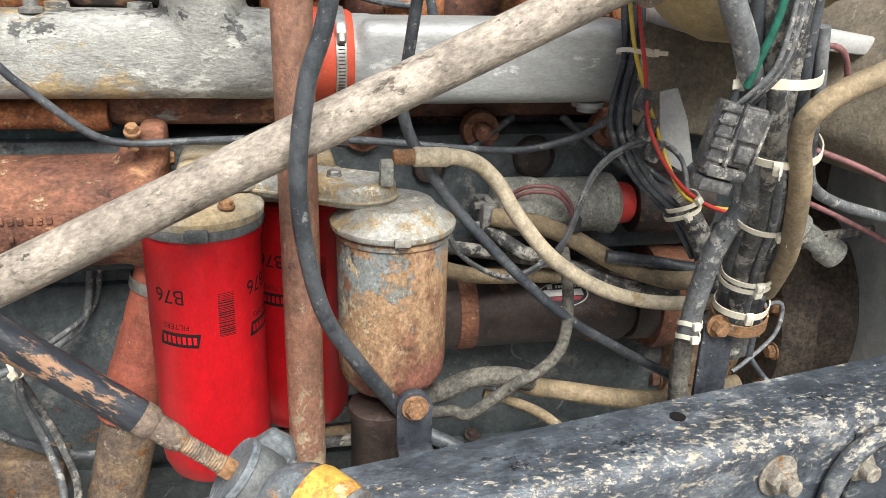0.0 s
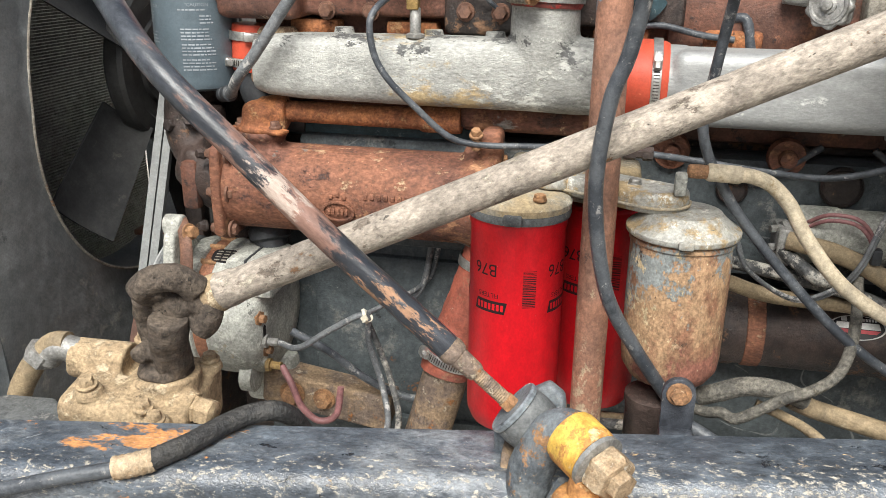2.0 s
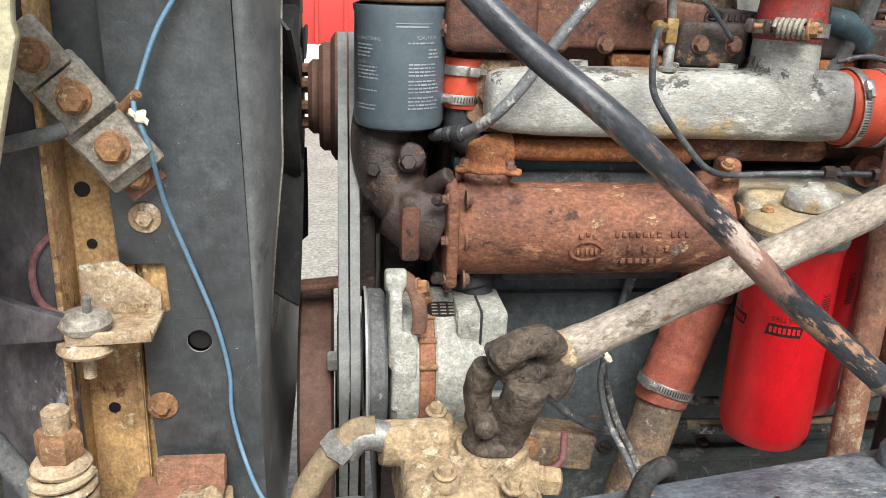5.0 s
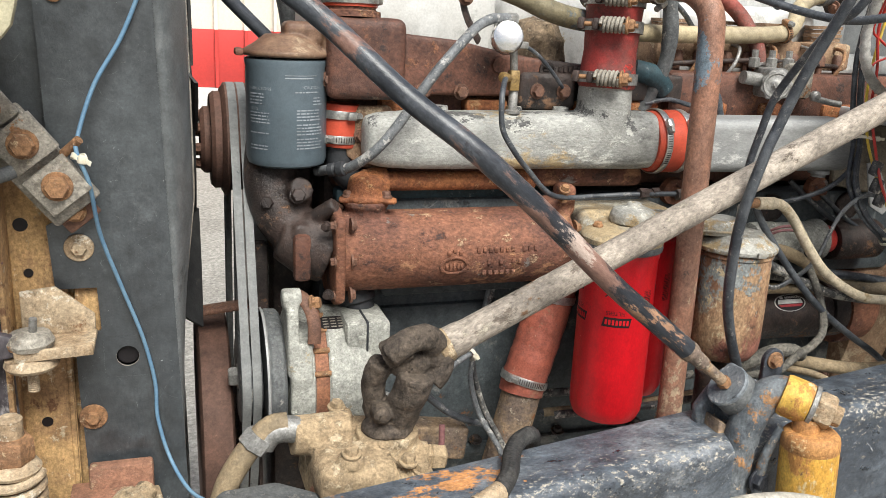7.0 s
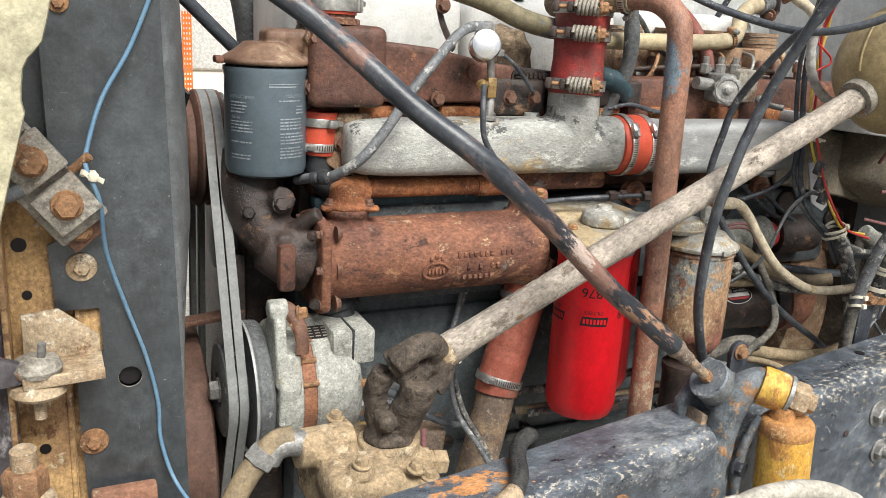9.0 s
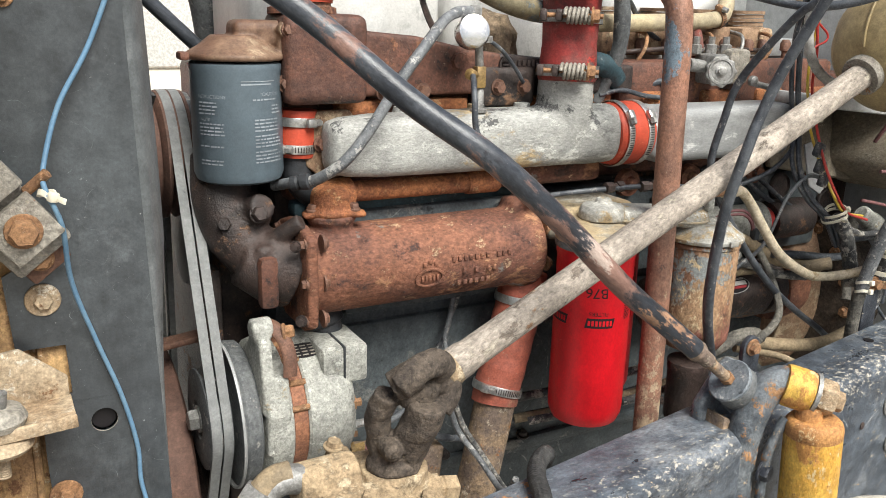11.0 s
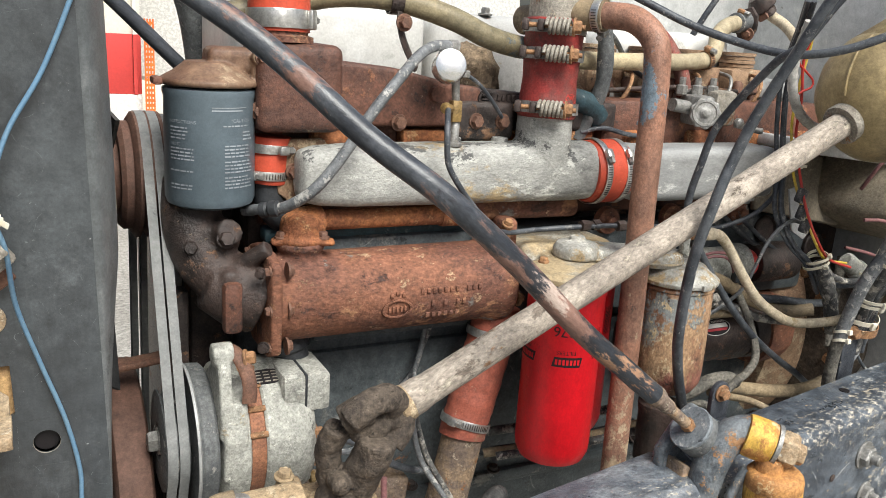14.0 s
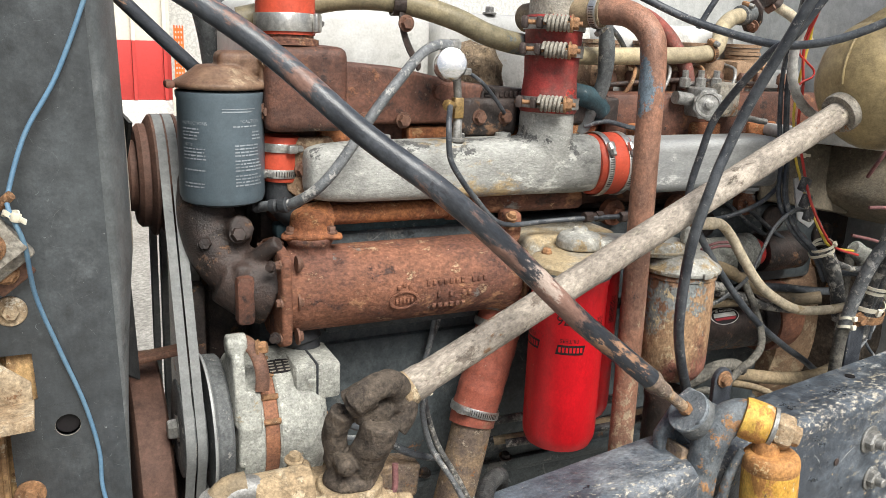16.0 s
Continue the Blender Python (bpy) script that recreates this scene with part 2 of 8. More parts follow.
lid_tan = surf("dust_covered_casting", (0.37, 0.285, 0.17), (0.28, 0.25, 0.195), 8, [((0.17, 0.155, 0.13), 16, 0.60, 0.70, 0.8), ((0.46, 0.44, 0.38), 12, 0.56, 0.66, 0.8), ((0.50, 0.44, 0.33), 50, 0.58, 0.66, 0.9)], 0.8, 0.0, 0.16, 420, 0.3)
head_dust = surf("tan_dusted_brown_casting", (0.30, 0.195, 0.12), (0.20, 0.12, 0.075), 11, [((0.42, 0.32, 0.21), 22, 0.52, 0.62, 0.9), ((0.08, 0.055, 0.045), 40, 0.62, 0.70, 0.8)], 0.75, 0.0, 0.15, 400, 0.3)
brim_brown = surf("dusted_brown_brim", (0.125, 0.068, 0.044), (0.17, 0.105, 0.068), 7, [((0.30, 0.225, 0.15), 9, 0.56, 0.70, 0.9), ((0.055, 0.034, 0.028), 16, 0.60, 0.68, 0.6)], 0.55, 0.0, 0.12, 400, 0.18)
filter_grey = surf("blue_grey_filter_paint", (0.125, 0.160, 0.185), (0.105, 0.138, 0.160), 6, [((0.22, 0.24, 0.25), 60, 0.66, 0.76, 0.6)], 0.36, 0.0, 0.04, 500, 0.05, mottle=0.12)
rubber = surf("black_rubber", (0.028, 0.030, 0.033), (0.040, 0.043, 0.047), 20, [((0.15, 0.15, 0.145), 55, 0.62, 0.74, 0.8)], 0.5, 0.0, 0.12, 420, 0.2, mottle=0.12)
rubber_dusty = surf("dusty_grey_rubber", (0.12, 0.125, 0.125), (0.075, 0.08, 0.083), 22, [((0.26, 0.25, 0.23), 45, 0.56, 0.70, 0.85)], 0.65, 0.0, 0.15, 420, 0.25)
belt_mat = surf("grey_rubber_belt", (0.205, 0.21, 0.205), (0.165, 0.17, 0.168), 20, [((0.27, 0.265, 0.25), 50, 0.60, 0.70, 0.9), ((0.09, 0.092, 0.092), 30, 0.62, 0.70, 0.6)], 0.6, 0.0, 0.08, 500, 0.08, mottle=0.12)
block_grey = surf("dusty_grey_block_paint", (0.082, 0.096, 0.102), (0.052, 0.062, 0.067), 6, [((0.19, 0.19, 0.18), 10, 0.56, 0.68, 0.85), ((0.27, 0.26, 0.24), 50, 0.64, 0.69, 0.9), ((0.18, 0.09, 0.05), 12, 0.64, 0.68, 0.8), ((0.03, 0.034, 0.036), 16, 0.61, 0.68, 0.5)], 0.52, 0.0, 0.15, 360, 0.3, specks=[((0.28, 0.27, 0.24), 110, -0.06)], scratch=[((0.20, 0.21, 0.21), 6, 0.004)])
shroud_mat = surf("scratched_dark_grey_panel", (0.038, 0.043, 0.047), (0.058, 0.066, 0.071), 4, [((0.095, 0.106, 0.112), 4.5, 0.53, 0.72, 0.40), ((0.030, 0.034, 0.037), 7, 0.57, 0.70, 0.5), ((0.24, 0.25, 0.25), 70, 0.655, 0.69, 0.8)], 0.30, 0.0, 0.12, 450, 0.10, spec=0.8, specks=[((0.42, 0.43, 0.42), 110, 0.0), ((0.30, 0.31, 0.31), 240, 0.02)], scratch=[((0.16, 0.175, 0.18), 23, 0.0014)])
# base lifted above the side plate's: paints light onto engine-facing faces; dust is real
lit_skin_mat = surf("dusty_lightened_shroud", (0.092, 0.100, 0.102), (0.125, 0.133, 0.134), 4, [((0.15, 0.158, 0.158), 5, 0.53, 0.70, 0.6), ((0.045, 0.05, 0.053), 8, 0.60, 0.70, 0.45), ((0.24, 0.235, 0.215), 16, 0.60, 0.72, 0.9, ((0, 0, 1), 0.10, 0.25))], 0.42, 0.0, 0.12, 450, 0.10, spec=0.7, specks=[((0.36, 0.36, 0.34), 150, 0.0)], scratch=[((0.18, 0.19, 0.19), 19, 0.0012)])
channel_mat = surf("tan_rusted_channel", (0.46, 0.295, 0.135), (0.33, 0.20, 0.10), 11, [((0.20, 0.105, 0.055), 20, 0.57, 0.64, 0.85), ((0.58, 0.48, 0.33), 36, 0.58, 0.64, 0.9), ((0.26, 0.25, 0.235), 9, 0.60, 0.65, 0.8)], 0.78, 0.0, 0.2, 400, 0.35, (1, 1, 0.8), specks=[((0.58, 0.48, 0.34), 130, 0.05)])
bracket_mat = surf("grey_rust_spotted_steel", (0.32, 0.295, 0.25), (0.23, 0.205, 0.17), 20, [((0.28, 0.14, 0.065), 26, 0.58, 0.64, 0.9), ((0.45, 0.40, 0.31), 44, 0.58, 0.65, 0.9), ((0.10, 0.09, 0.08), 30, 0.62, 0.67, 0.8)], 0.66, 0.2, 0.2, 400, 0.35)
tan_dirt = surf("dirt_caked_casting", (0.38, 0.285, 0.175), (0.28, 0.205, 0.125), 11, [((0.48, 0.385, 0.26), 30, 0.55, 0.62, 0.95), ((0.15, 0.11, 0.075), 26, 0.61, 0.66, 0.9), ((0.24, 0.11, 0.065), 9, 0.59, 0.65, 0.85, ((0, 0, 1), 0.10, 0.10))], 0.9, 0.0, 0.2, 320, 0.5, specks=[((0.14, 0.10, 0.065), 110, 0.05)])
red_oxide = surf("red_oxide_steel", (0.27, 0.135, 0.085), (0.20, 0.105, 0.07), 14, [((0.40, 0.30, 0.19), 30, 0.56, 0.68, 0.9)], 0.82, 0.0, 0.18, 360, 0.4)
grease = surf("greasy_dirt_coat", (0.058, 0.046, 0.037), (0.098, 0.077, 0.059), 34, [((0.13, 0.105, 0.08), 60, 0.58, 0.70, 0.95), ((0.025, 0.021, 0.018), 55, 0.60, 0.66, 0.6)], 0.85, 0.0, 0.28, 240, 1.0, specks=[((0.30, 0.27, 0.22), 200, -0.12)])
silicone = surf("orange_silicone_hose", (0.52, 0.075, 0.038), (0.44, 0.068, 0.036), 10, [((0.60, 0.17, 0.09), 40, 0.60, 0.72, 0.7)], 0.5, 0.0, 0.06, 420, 0.1, mottle=0.12)
silicone_dusty = surf("dirty_orange_hose", (0.34, 0.095, 0.060), (0.25, 0.080, 0.056), 10, [((0.26, 0.135, 0.085), 18, 0.56, 0.66, 0.85), ((0.13, 0.075, 0.055), 14, 0.60, 0.68, 0.8), ((0.44, 0.30, 0.22), 50, 0.62, 0.67, 0.9)], 0.62, 0.0, 0.12, 420, 0.2)
faded_red = surf("faded_red_hose", (0.27, 0.035, 0.030), (0.17, 0.050, 0.042), 9, [((0.50, 0.030, 0.022), 9, 0.56, 0.64, 0.35), ((0.10, 0.065, 0.058), 13, 0.56, 0.66, 0.8), ((0.33, 0.24, 0.18), 45, 0.63, 0.69, 0.9)], 0.58, 0.0, 0.14, 420, 0.2)
steel = surf("stainless_steel", (0.60, 0.59, 0.56), (0.52, 0.51, 0.48), 20, [((0.36, 0.31, 0.24), 40, 0.64, 0.74, 0.6)], 0.33, 0.85, 0.06, 500, 0.08)
zinc_pale = surf("pale_grey_conduit", (0.46, 0.45, 0.42), (0.36, 0.35, 0.325), 22, [((0.20, 0.19, 0.17), 40, 0.60, 0.70, 0.8)], 0.5, 0.0, 0.08, 420, 0.1)
zinc = surf("dull_zinc_steel", (0.31, 0.305, 0.29), (0.22, 0.215, 0.20), 30, [((0.30, 0.21, 0.13), 50, 0.62, 0.72, 0.8)], 0.5, 0.5, 0.12, 420, 0.2)
bolt_rust = surf("rusty_bolt", (0.33, 0.18, 0.090), (0.22, 0.12, 0.065), 40, [((0.46, 0.34, 0.21), 80, 0.58, 0.66, 0.9), ((0.11, 0.065, 0.045), 60, 0.62, 0.67, 0.8)], 0.75, 0.15, 0.2, 400, 0.4)
bolt_brown = surf("brown_painted_bolt", (0.17, 0.088, 0.058), (0.13, 0.07, 0.05), 40, [], 0.6, 0.1, 0.15, 400, 0.3)
brass = surf("tarnished_brass", (0.36, 0.24, 0.095), (0.26, 0.18, 0.085), 40, [], 0.45, 0.6, 0.15, 400, 0.2)
copper = surf("rusty_stator_band", (0.30, 0.135, 0.075), (0.22, 0.10, 0.06), 40, [((0.40, 0.22, 0.13), 60, 0.58, 0.70, 0.8)], 0.65, 0.2, 0.2, 380, 0.3)
drum_mat = surf("rust_brown_pulley", (0.120, 0.064, 0.046), (0.095, 0.053, 0.040), 8, [((0.18, 0.105, 0.072), 20, 0.60, 0.74, 0.8)], 0.7, 0.0, 0.1, 380, 0.2)
cream = surf("cream_hose_cover", (0.47, 0.395, 0.28), (0.40, 0.34, 0.25), 16, [((0.30, 0.225, 0.13), 24, 0.56, 0.70, 0.85)], 0.66, 0.0, 0.12, 420, 0.2)
tan_hose = surf("tan_dusty_hose", (0.27, 0.205, 0.125), (0.20, 0.155, 0.10), 14, [((0.38, 0.31, 0.21), 36, 0.58, 0.70, 0.9), ((0.10, 0.09, 0.075), 20, 0.62, 0.72, 0.7)], 0.7, 0.0, 0.12, 420, 0.25)
olive_pipe = surf("olive_painted_pipe", (0.24, 0.20, 0.12), (0.175, 0.15, 0.095), 12, [((0.13, 0.155, 0.165), 8, 0.60, 0.66, 0.5)], 0.45, 0.0, 0.1, 420, 0.15)
cream_pipe = surf("cream_painted_pipe", (0.42, 0.345, 0.215), (0.34, 0.285, 0.19), 9, [((0.30, 0.20, 0.11), 30, 0.62, 0.72, 0.8)], 0.5, 0.0, 0.08, 420, 0.12)
cable = surf("black_cable_jacket", (0.040, 0.045, 0.053), (0.082, 0.089, 0.098), 22, [((0.23, 0.225, 0.215), 55, 0.575, 0.66, 0.8), ((0.36, 0.35, 0.33), 90, 0.63, 0.68, 0.85)], 0.38, 0.0, 0.1, 500, 0.15, mottle=0.15, specks=[((0.30, 0.295, 0.28), 190, 0.04)])
plug_mat = surf("weathered_black_plastic", (0.060, 0.060, 0.062), (0.125, 0.122, 0.118), 60, [((0.27, 0.26, 0.24), 70, 0.56, 0.66, 0.9), ((0.03, 0.03, 0.032), 60, 0.60, 0.66, 0.4)], 0.40, 0.0, 0.2, 420, 0.3, spec=0.6)
cable_grey = surf("grey_dusty_cable", (0.165, 0.172, 0.178), (0.105, 0.112, 0.118), 26, [((0.38, 0.37, 0.35), 50, 0.54, 0.62, 0.85), ((0.035, 0.037, 0.04), 40, 0.61, 0.67, 0.4)], 0.48, 0.0, 0.14, 500, 0.2)
tape = surf("dusty_tape_wrap", (0.048, 0.049, 0.051), (0.115, 0.114, 0.110), 24, [((0.36, 0.34, 0.30), 34, 0.50, 0.60, 0.85), ((0.022, 0.023, 0.025), 40, 0.60, 0.68, 0.3), ((0.42, 0.40, 0.36), 60, 0.64, 0.69, 0.9)], 0.46, 0.0, 0.2, 320, 0.4)
braid_mat = surf("woven_dirty_sleeve", (0.135, 0.125, 0.105), (0.085, 0.08, 0.07), 30, [((0.26, 0.23, 0.175), 40, 0.58, 0.70, 0.9)], 0.85, 0.0, 0.3, 300, 0.7)
sleeve_black = surf("black_woven_sleeve", (0.030, 0.030, 0.030), (0.052, 0.050, 0.047), 30, [((0.16, 0.15, 0.13), 60, 0.60, 0.70, 0.9)], 0.6, 0.0, 0.3, 300, 0.6)
nylon = surf("yellowed_nylon", (0.74, 0.70, 0.58), (0.68, 0.63, 0.50), 40, [((0.45, 0.38, 0.27), 60, 0.66, 0.76, 0.7)], 0.45, 0.0, 0.05, 420, 0.08, mottle=0.06)
blue_wire = surf("blue_wire_jacket", (0.105, 0.20, 0.30), (0.13, 0.225, 0.31), 20, [((0.30, 0.34, 0.36), 50, 0.62, 0.70, 0.7)], 0.5, 0.0, 0.06, 420, 0.08, mottle=0.06)
green_wire = surf("green_wire_jacket", (0.055, 0.30, 0.22), None, 20, (), 0.5, 0.0, 0.06, 420, 0.08)
teal_wire = surf("dark_green_wire_jacket", (0.02, 0.13, 0.09), None, 20, (), 0.5, 0.0, 0.06, 420, 0.08)
yellow_wire = surf("yellow_wire_jacket", (0.68, 0.50, 0.07), (0.62, 0.46, 0.10), 30, (), 0.45, 0.0, 0.06, 420, 0.08, mottle=0.06)
red_wire = surf("red_wire_jacket", (0.55, 0.05, 0.04), (0.48, 0.06, 0.05), 30, (), 0.45, 0.0, 0.06, 420, 0.08, mottle=0.06)
maroon_wire = surf("faded_maroon_wire_jacket", (0.26, 0.12, 0.12), None, 30, (), 0.5, 0.0, 0.06, 420, 0.08)
yellow_paint = surf("worn_yellow_paint", (0.60, 0.37, 0.075), (0.52, 0.28, 0.05), 12, [((0.42, 0.20, 0.06), 20, 0.56, 0.61, 0.8, ((0, 0, 1), 0.55, 0.12)), ((0.58, 0.45, 0.24), 24, 0.57, 0.64, 0.8), ((0.20, 0.12, 0.065), 46, 0.62, 0.66, 0.9)], 0.52, 0.0, 0.16, 420, 0.25, (1, 1, 0.6), specks=[((0.24, 0.12, 0.05), 120, 0.07), ((0.62, 0.50, 0.30), 90, 0.05)])
purple_panel = surf("faded_dark_purple_panel", (0.052, 0.046, 0.052), (0.095, 0.085, 0.092), 6, [((0.36, 0.345, 0.345), 8, 0.55, 0.66, 0.7), ((0.34, 0.18, 0.18), 12, 0.66, 0.70, 0.7)], 0.4, 0.0, 0.14, 420, 0.12, (1, 1, 0.5), specks=[((0.36, 0.34, 0.33), 90, 0.04)])
fibreglass = surf("bare_tan_fibreglass", (0.50, 0.46, 0.31), (0.42, 0.385, 0.265), 10, [((0.58, 0.53, 0.36), 40, 0.58, 0.68, 0.9), ((0.30, 0.28, 0.22), 55, 0.66, 0.74, 0.8)], 0.7, 0.0, 0.10, 300, 0.18)
white_paint = surf("stained_white_paint", (0.60, 0.60, 0.58), (0.54, 0.535, 0.51), 4, [((0.34, 0.34, 0.32), 5, 0.57, 0.72, 0.6), ((0.42, 0.34, 0.23), 7, 0.61, 0.70, 0.8), ((0.12, 0.115, 0.105), 26, 0.66, 0.70, 0.8)], 0.4, 0.0, 0.06, 420, 0.10, mottle=0.08, specks=[((0.16, 0.15, 0.14), 110, -0.10)])
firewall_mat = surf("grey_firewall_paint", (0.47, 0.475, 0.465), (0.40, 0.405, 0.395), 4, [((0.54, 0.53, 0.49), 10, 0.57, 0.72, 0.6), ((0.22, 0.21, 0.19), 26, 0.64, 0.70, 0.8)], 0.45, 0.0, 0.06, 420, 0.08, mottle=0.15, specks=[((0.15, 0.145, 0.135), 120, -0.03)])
old_red_hose = surf("dusty_old_red_hose", (0.26, 0.070, 0.055), (0.17, 0.085, 0.070), 12, [((0.36, 0.28, 0.23), 40, 0.58, 0.68, 0.9), ((0.10, 0.06, 0.05), 20, 0.60, 0.68, 0.7)], 0.62, 0.0, 0.12, 420, 0.2)
beige_panel = surf("dusty_beige_insulation", (0.23, 0.195, 0.145), (0.16, 0.138, 0.105), 6, [((0.15, 0.132, 0.105), 12, 0.58, 0.68, 0.85), ((0.38, 0.34, 0.27), 30, 0.60, 0.68, 0.9)], 0.8, 0.0, 0.15, 300, 0.4)
amber = surf("amber_plastic_boot", (0.37, 0.285, 0.145), (0.26, 0.20, 0.105), 5, [((0.42, 0.36, 0.24), 14, 0.56, 0.72, 0.6), ((0.17, 0.13, 0.075), 8, 0.60, 0.74, 0.5)], 0.38, 0.0, 0.08, 420, 0.15)
ink_black = surf("black_print", (0.012, 0.010, 0.011), None, 30, (), 0.5, 0.0, 0.05, 420, 0.0, mottle=0.06)
ink_white = surf("pale_print", (0.30, 0.335, 0.36), None, 30, (), 0.5, 0.0, 0.05, 420, 0.0, mottle=0.06)
label_white = surf("white_label", (0.68, 0.67, 0.64), None, 30, (), 0.45, 0.0, 0.05, 420, 0.0, mottle=0.06)
label_red = surf("red_label_stripe", (0.38, 0.04, 0.05), None, 30, (), 0.45, 0.0, 0.05, 420, 0.0, mottle=0.06)
fin_mat = surf("dusty_radiator_fins", (0.36, 0.35, 0.31), (0.28, 0.27, 0.24), 10, [((0.34, 0.32, 0.27), 26, 0.56, 0.70, 0.9)], 0.8, 0.0, 0.2, 320, 0.2)
pale_dust = surf("pale_dusty_rusted_steel", (0.41, 0.32, 0.215), (0.29, 0.205, 0.125), 16, [((0.22, 0.12, 0.065), 26, 0.60, 0.66, 0.9), ((0.56, 0.50, 0.40), 40, 0.56, 0.64, 0.95)], 0.85, 0.0, 0.2, 380, 0.35, specks=[((0.62, 0.55, 0.44), 150, -0.02)])
fairing_mat = surf("pale_dusty_fairing", (0.42, 0.39, 0.33), (0.35, 0.325, 0.275), 14, [((0.28, 0.25, 0.20), 30, 0.60, 0.68, 0.9), ((0.52, 0.49, 0.43), 60, 0.58, 0.66, 0.9)], 0.75, 0.0, 0.15, 380, 0.2)
shock_rust = surf("orange_rusted_cap", (0.44, 0.22, 0.075), (0.34, 0.16, 0.06), 20, [((0.52, 0.36, 0.18), 40, 0.57, 0.65, 0.9), ((0.22, 0.11, 0.05), 50, 0.62, 0.67, 0.9)], 0.7, 0.0, 0.18, 400, 0.3)
fan_mat = surf("dark_fan_blade", (0.030, 0.030, 0.029), (0.020, 0.020, 0.020), 8, [((0.06, 0.056, 0.05), 20, 0.60, 0.72, 0.8)], 0.6, 0.0, 0.1, 420, 0.1)
mud = surf("dried_mud", (0.25, 0.185, 0.12), (0.17, 0.125, 0.085), 30, [((0.36, 0.29, 0.20), 60, 0.56, 0.68, 0.9)], 0.95, 0.0, 0.25, 260, 0.8)
hose_blue = surf("faded_teal_hose", (0.032, 0.066, 0.080), (0.025, 0.050, 0.060), 14, [((0.16, 0.18, 0.18), 40, 0.60, 0.68, 0.8)], 0.6, 0.0, 0.1, 420, 0.2)
gravel = surf("pale_dry_gravel", (0.29, 0.277, 0.25), (0.24, 0.228, 0.205), 1.5, [((0.36, 0.34, 0.31), 9, 0.62, 0.74, 0.9)], 0.9, 0.0, 0.25, 60, 0.5)
wall_cream = surf("cream_metal_siding", (0.72, 0.68, 0.58), (0.68, 0.64, 0.55), 1.0, (), 0.5, 0.0, 0.03, 60, 0.0, mottle=0.06)
wall_red = surf("red_metal_siding", (0.52, 0.052, 0.045), (0.47, 0.05, 0.044), 1.0, (), 0.5, 0.0, 0.03, 60, 0.0, mottle=0.06)
orange_plastic = surf("orange_plastic_mesh", (0.80, 0.17, 0.03), None, 3, (), 0.5, 0.0, 0.05, 60, 0.0, mottle=0.06)
chrome = surf("bright_chrome_plate", (0.78, 0.78, 0.76), (0.70, 0.70, 0.68), 20, (), 0.22, 0.9, 0.04, 420, 0.05, mottle=0.06)


# ---- shapes ----
X, Y, Z = Vector((1, 0, 0)), Vector((0, 1, 0)), Vector((0, 0, 1))


def thing(name, base, label, category, group="", kind=""):
    e = new(name)
    e.location = base
    e.empty_display_size = 0.02
    return tagged(e, label, category, group, kind)


def top_of(ob):
    while ob.parent:
        ob = ob.parent
    return ob


def part(name, bm, mat, parent=None, label="", sharp=38, remesh=0.0, soften=4):
    """Links a bmesh, made in world metres, as one mesh object under a thing or a part. remesh: the voxel that melts joined shapes into one casting."""
    if parent:
        bmesh.ops.translate(bm, verts=bm.verts, vec=-Vector(top_of(parent).location))
    if not remesh:
        bmesh.ops.recalc_face_normals(bm, faces=bm.faces)
    me = bpy.data.meshes.new(name)
    bm.to_mesh(me)
    bm.free()
    me.shade_smooth()
    if not remesh:
        me.set_sharp_from_angle(angle=radians(sharp))
    me.materials.append(mat)
    ob = new(name, me)
    if parent:
        ob.parent = parent
    if remesh:
        r = ob.modifiers.new("melt", "REMESH")
        r.mode, r.voxel_size, r.use_smooth_shade = "VOXEL", remesh, True
        if soften:
            s = ob.modifiers.new("soften", "SMOOTH")
            s.factor, s.iterations = 0.5, soften
    if label:
        tagged(ob, label)
    return ob


def solid(name, bm, mat, label, category, group="", kind="", **kw):
    """A thing that is one mesh, with its origin at its base."""
    lo = [min(v.co[i] for v in bm.verts) for i in range(3)]
    hi = [max(v.co[i] for v in bm.verts) for i in range(3)]
    base = Vector(((lo[0] + hi[0]) / 2, (lo[1] + hi[1]) / 2, lo[2]))
    bmesh.ops.translate(bm, verts=bm.verts, vec=-base)
    ob = part(name, bm, mat, None, **kw)
    ob.location = base
    return tagged(ob, label, category, group, kind)


def basis(p, d, up=None):
    """A pose at p whose z runs along d."""
    d = Vector(d).normalized()
    if up is None:
        up = Y if abs(d.y) < 0.9 else Z
    x = Vector(up).cross(d).normalized()
    y = d.cross(x)
    m = Matrix((x, y, d)).transposed().to_4x4()
    m.translation = Vector(p)
    return m


def mesh(verts, faces, bm=None):
    bm = bm or bmesh.new()
    vs = [bm.verts.new(v) for v in verts]
    for f in faces:
        try:
            bm.faces.new([vs[i] for i in f])
        except ValueError:
            pass
    return bm


def turned(profile, p, d, n=32, bm=None, closed=False):
    """A lathe shape: profile rows (radius, height) along d from p."""
    m = basis(p, d)
    vs, fs = [], []
    for r, h in profile:
        for k in range(n):
            a = 2 * math.pi * k / n
            vs.append(m @ Vector((r * math.cos(a), r * math.sin(a), h)))
    rows = len(profile)
    for i in range(rows if closed else rows - 1):
        j = (i + 1) % rows
        for k in range(n):
            fs.append((i * n + k, i * n + (k + 1) % n, j * n + (k + 1) % n, j * n + k))
    if not closed:
        fs.append(tuple(range(n - 1, -1, -1)))
        fs.append(tuple((rows - 1) * n + k for k in range(n)))
    return mesh(vs, fs, bm)


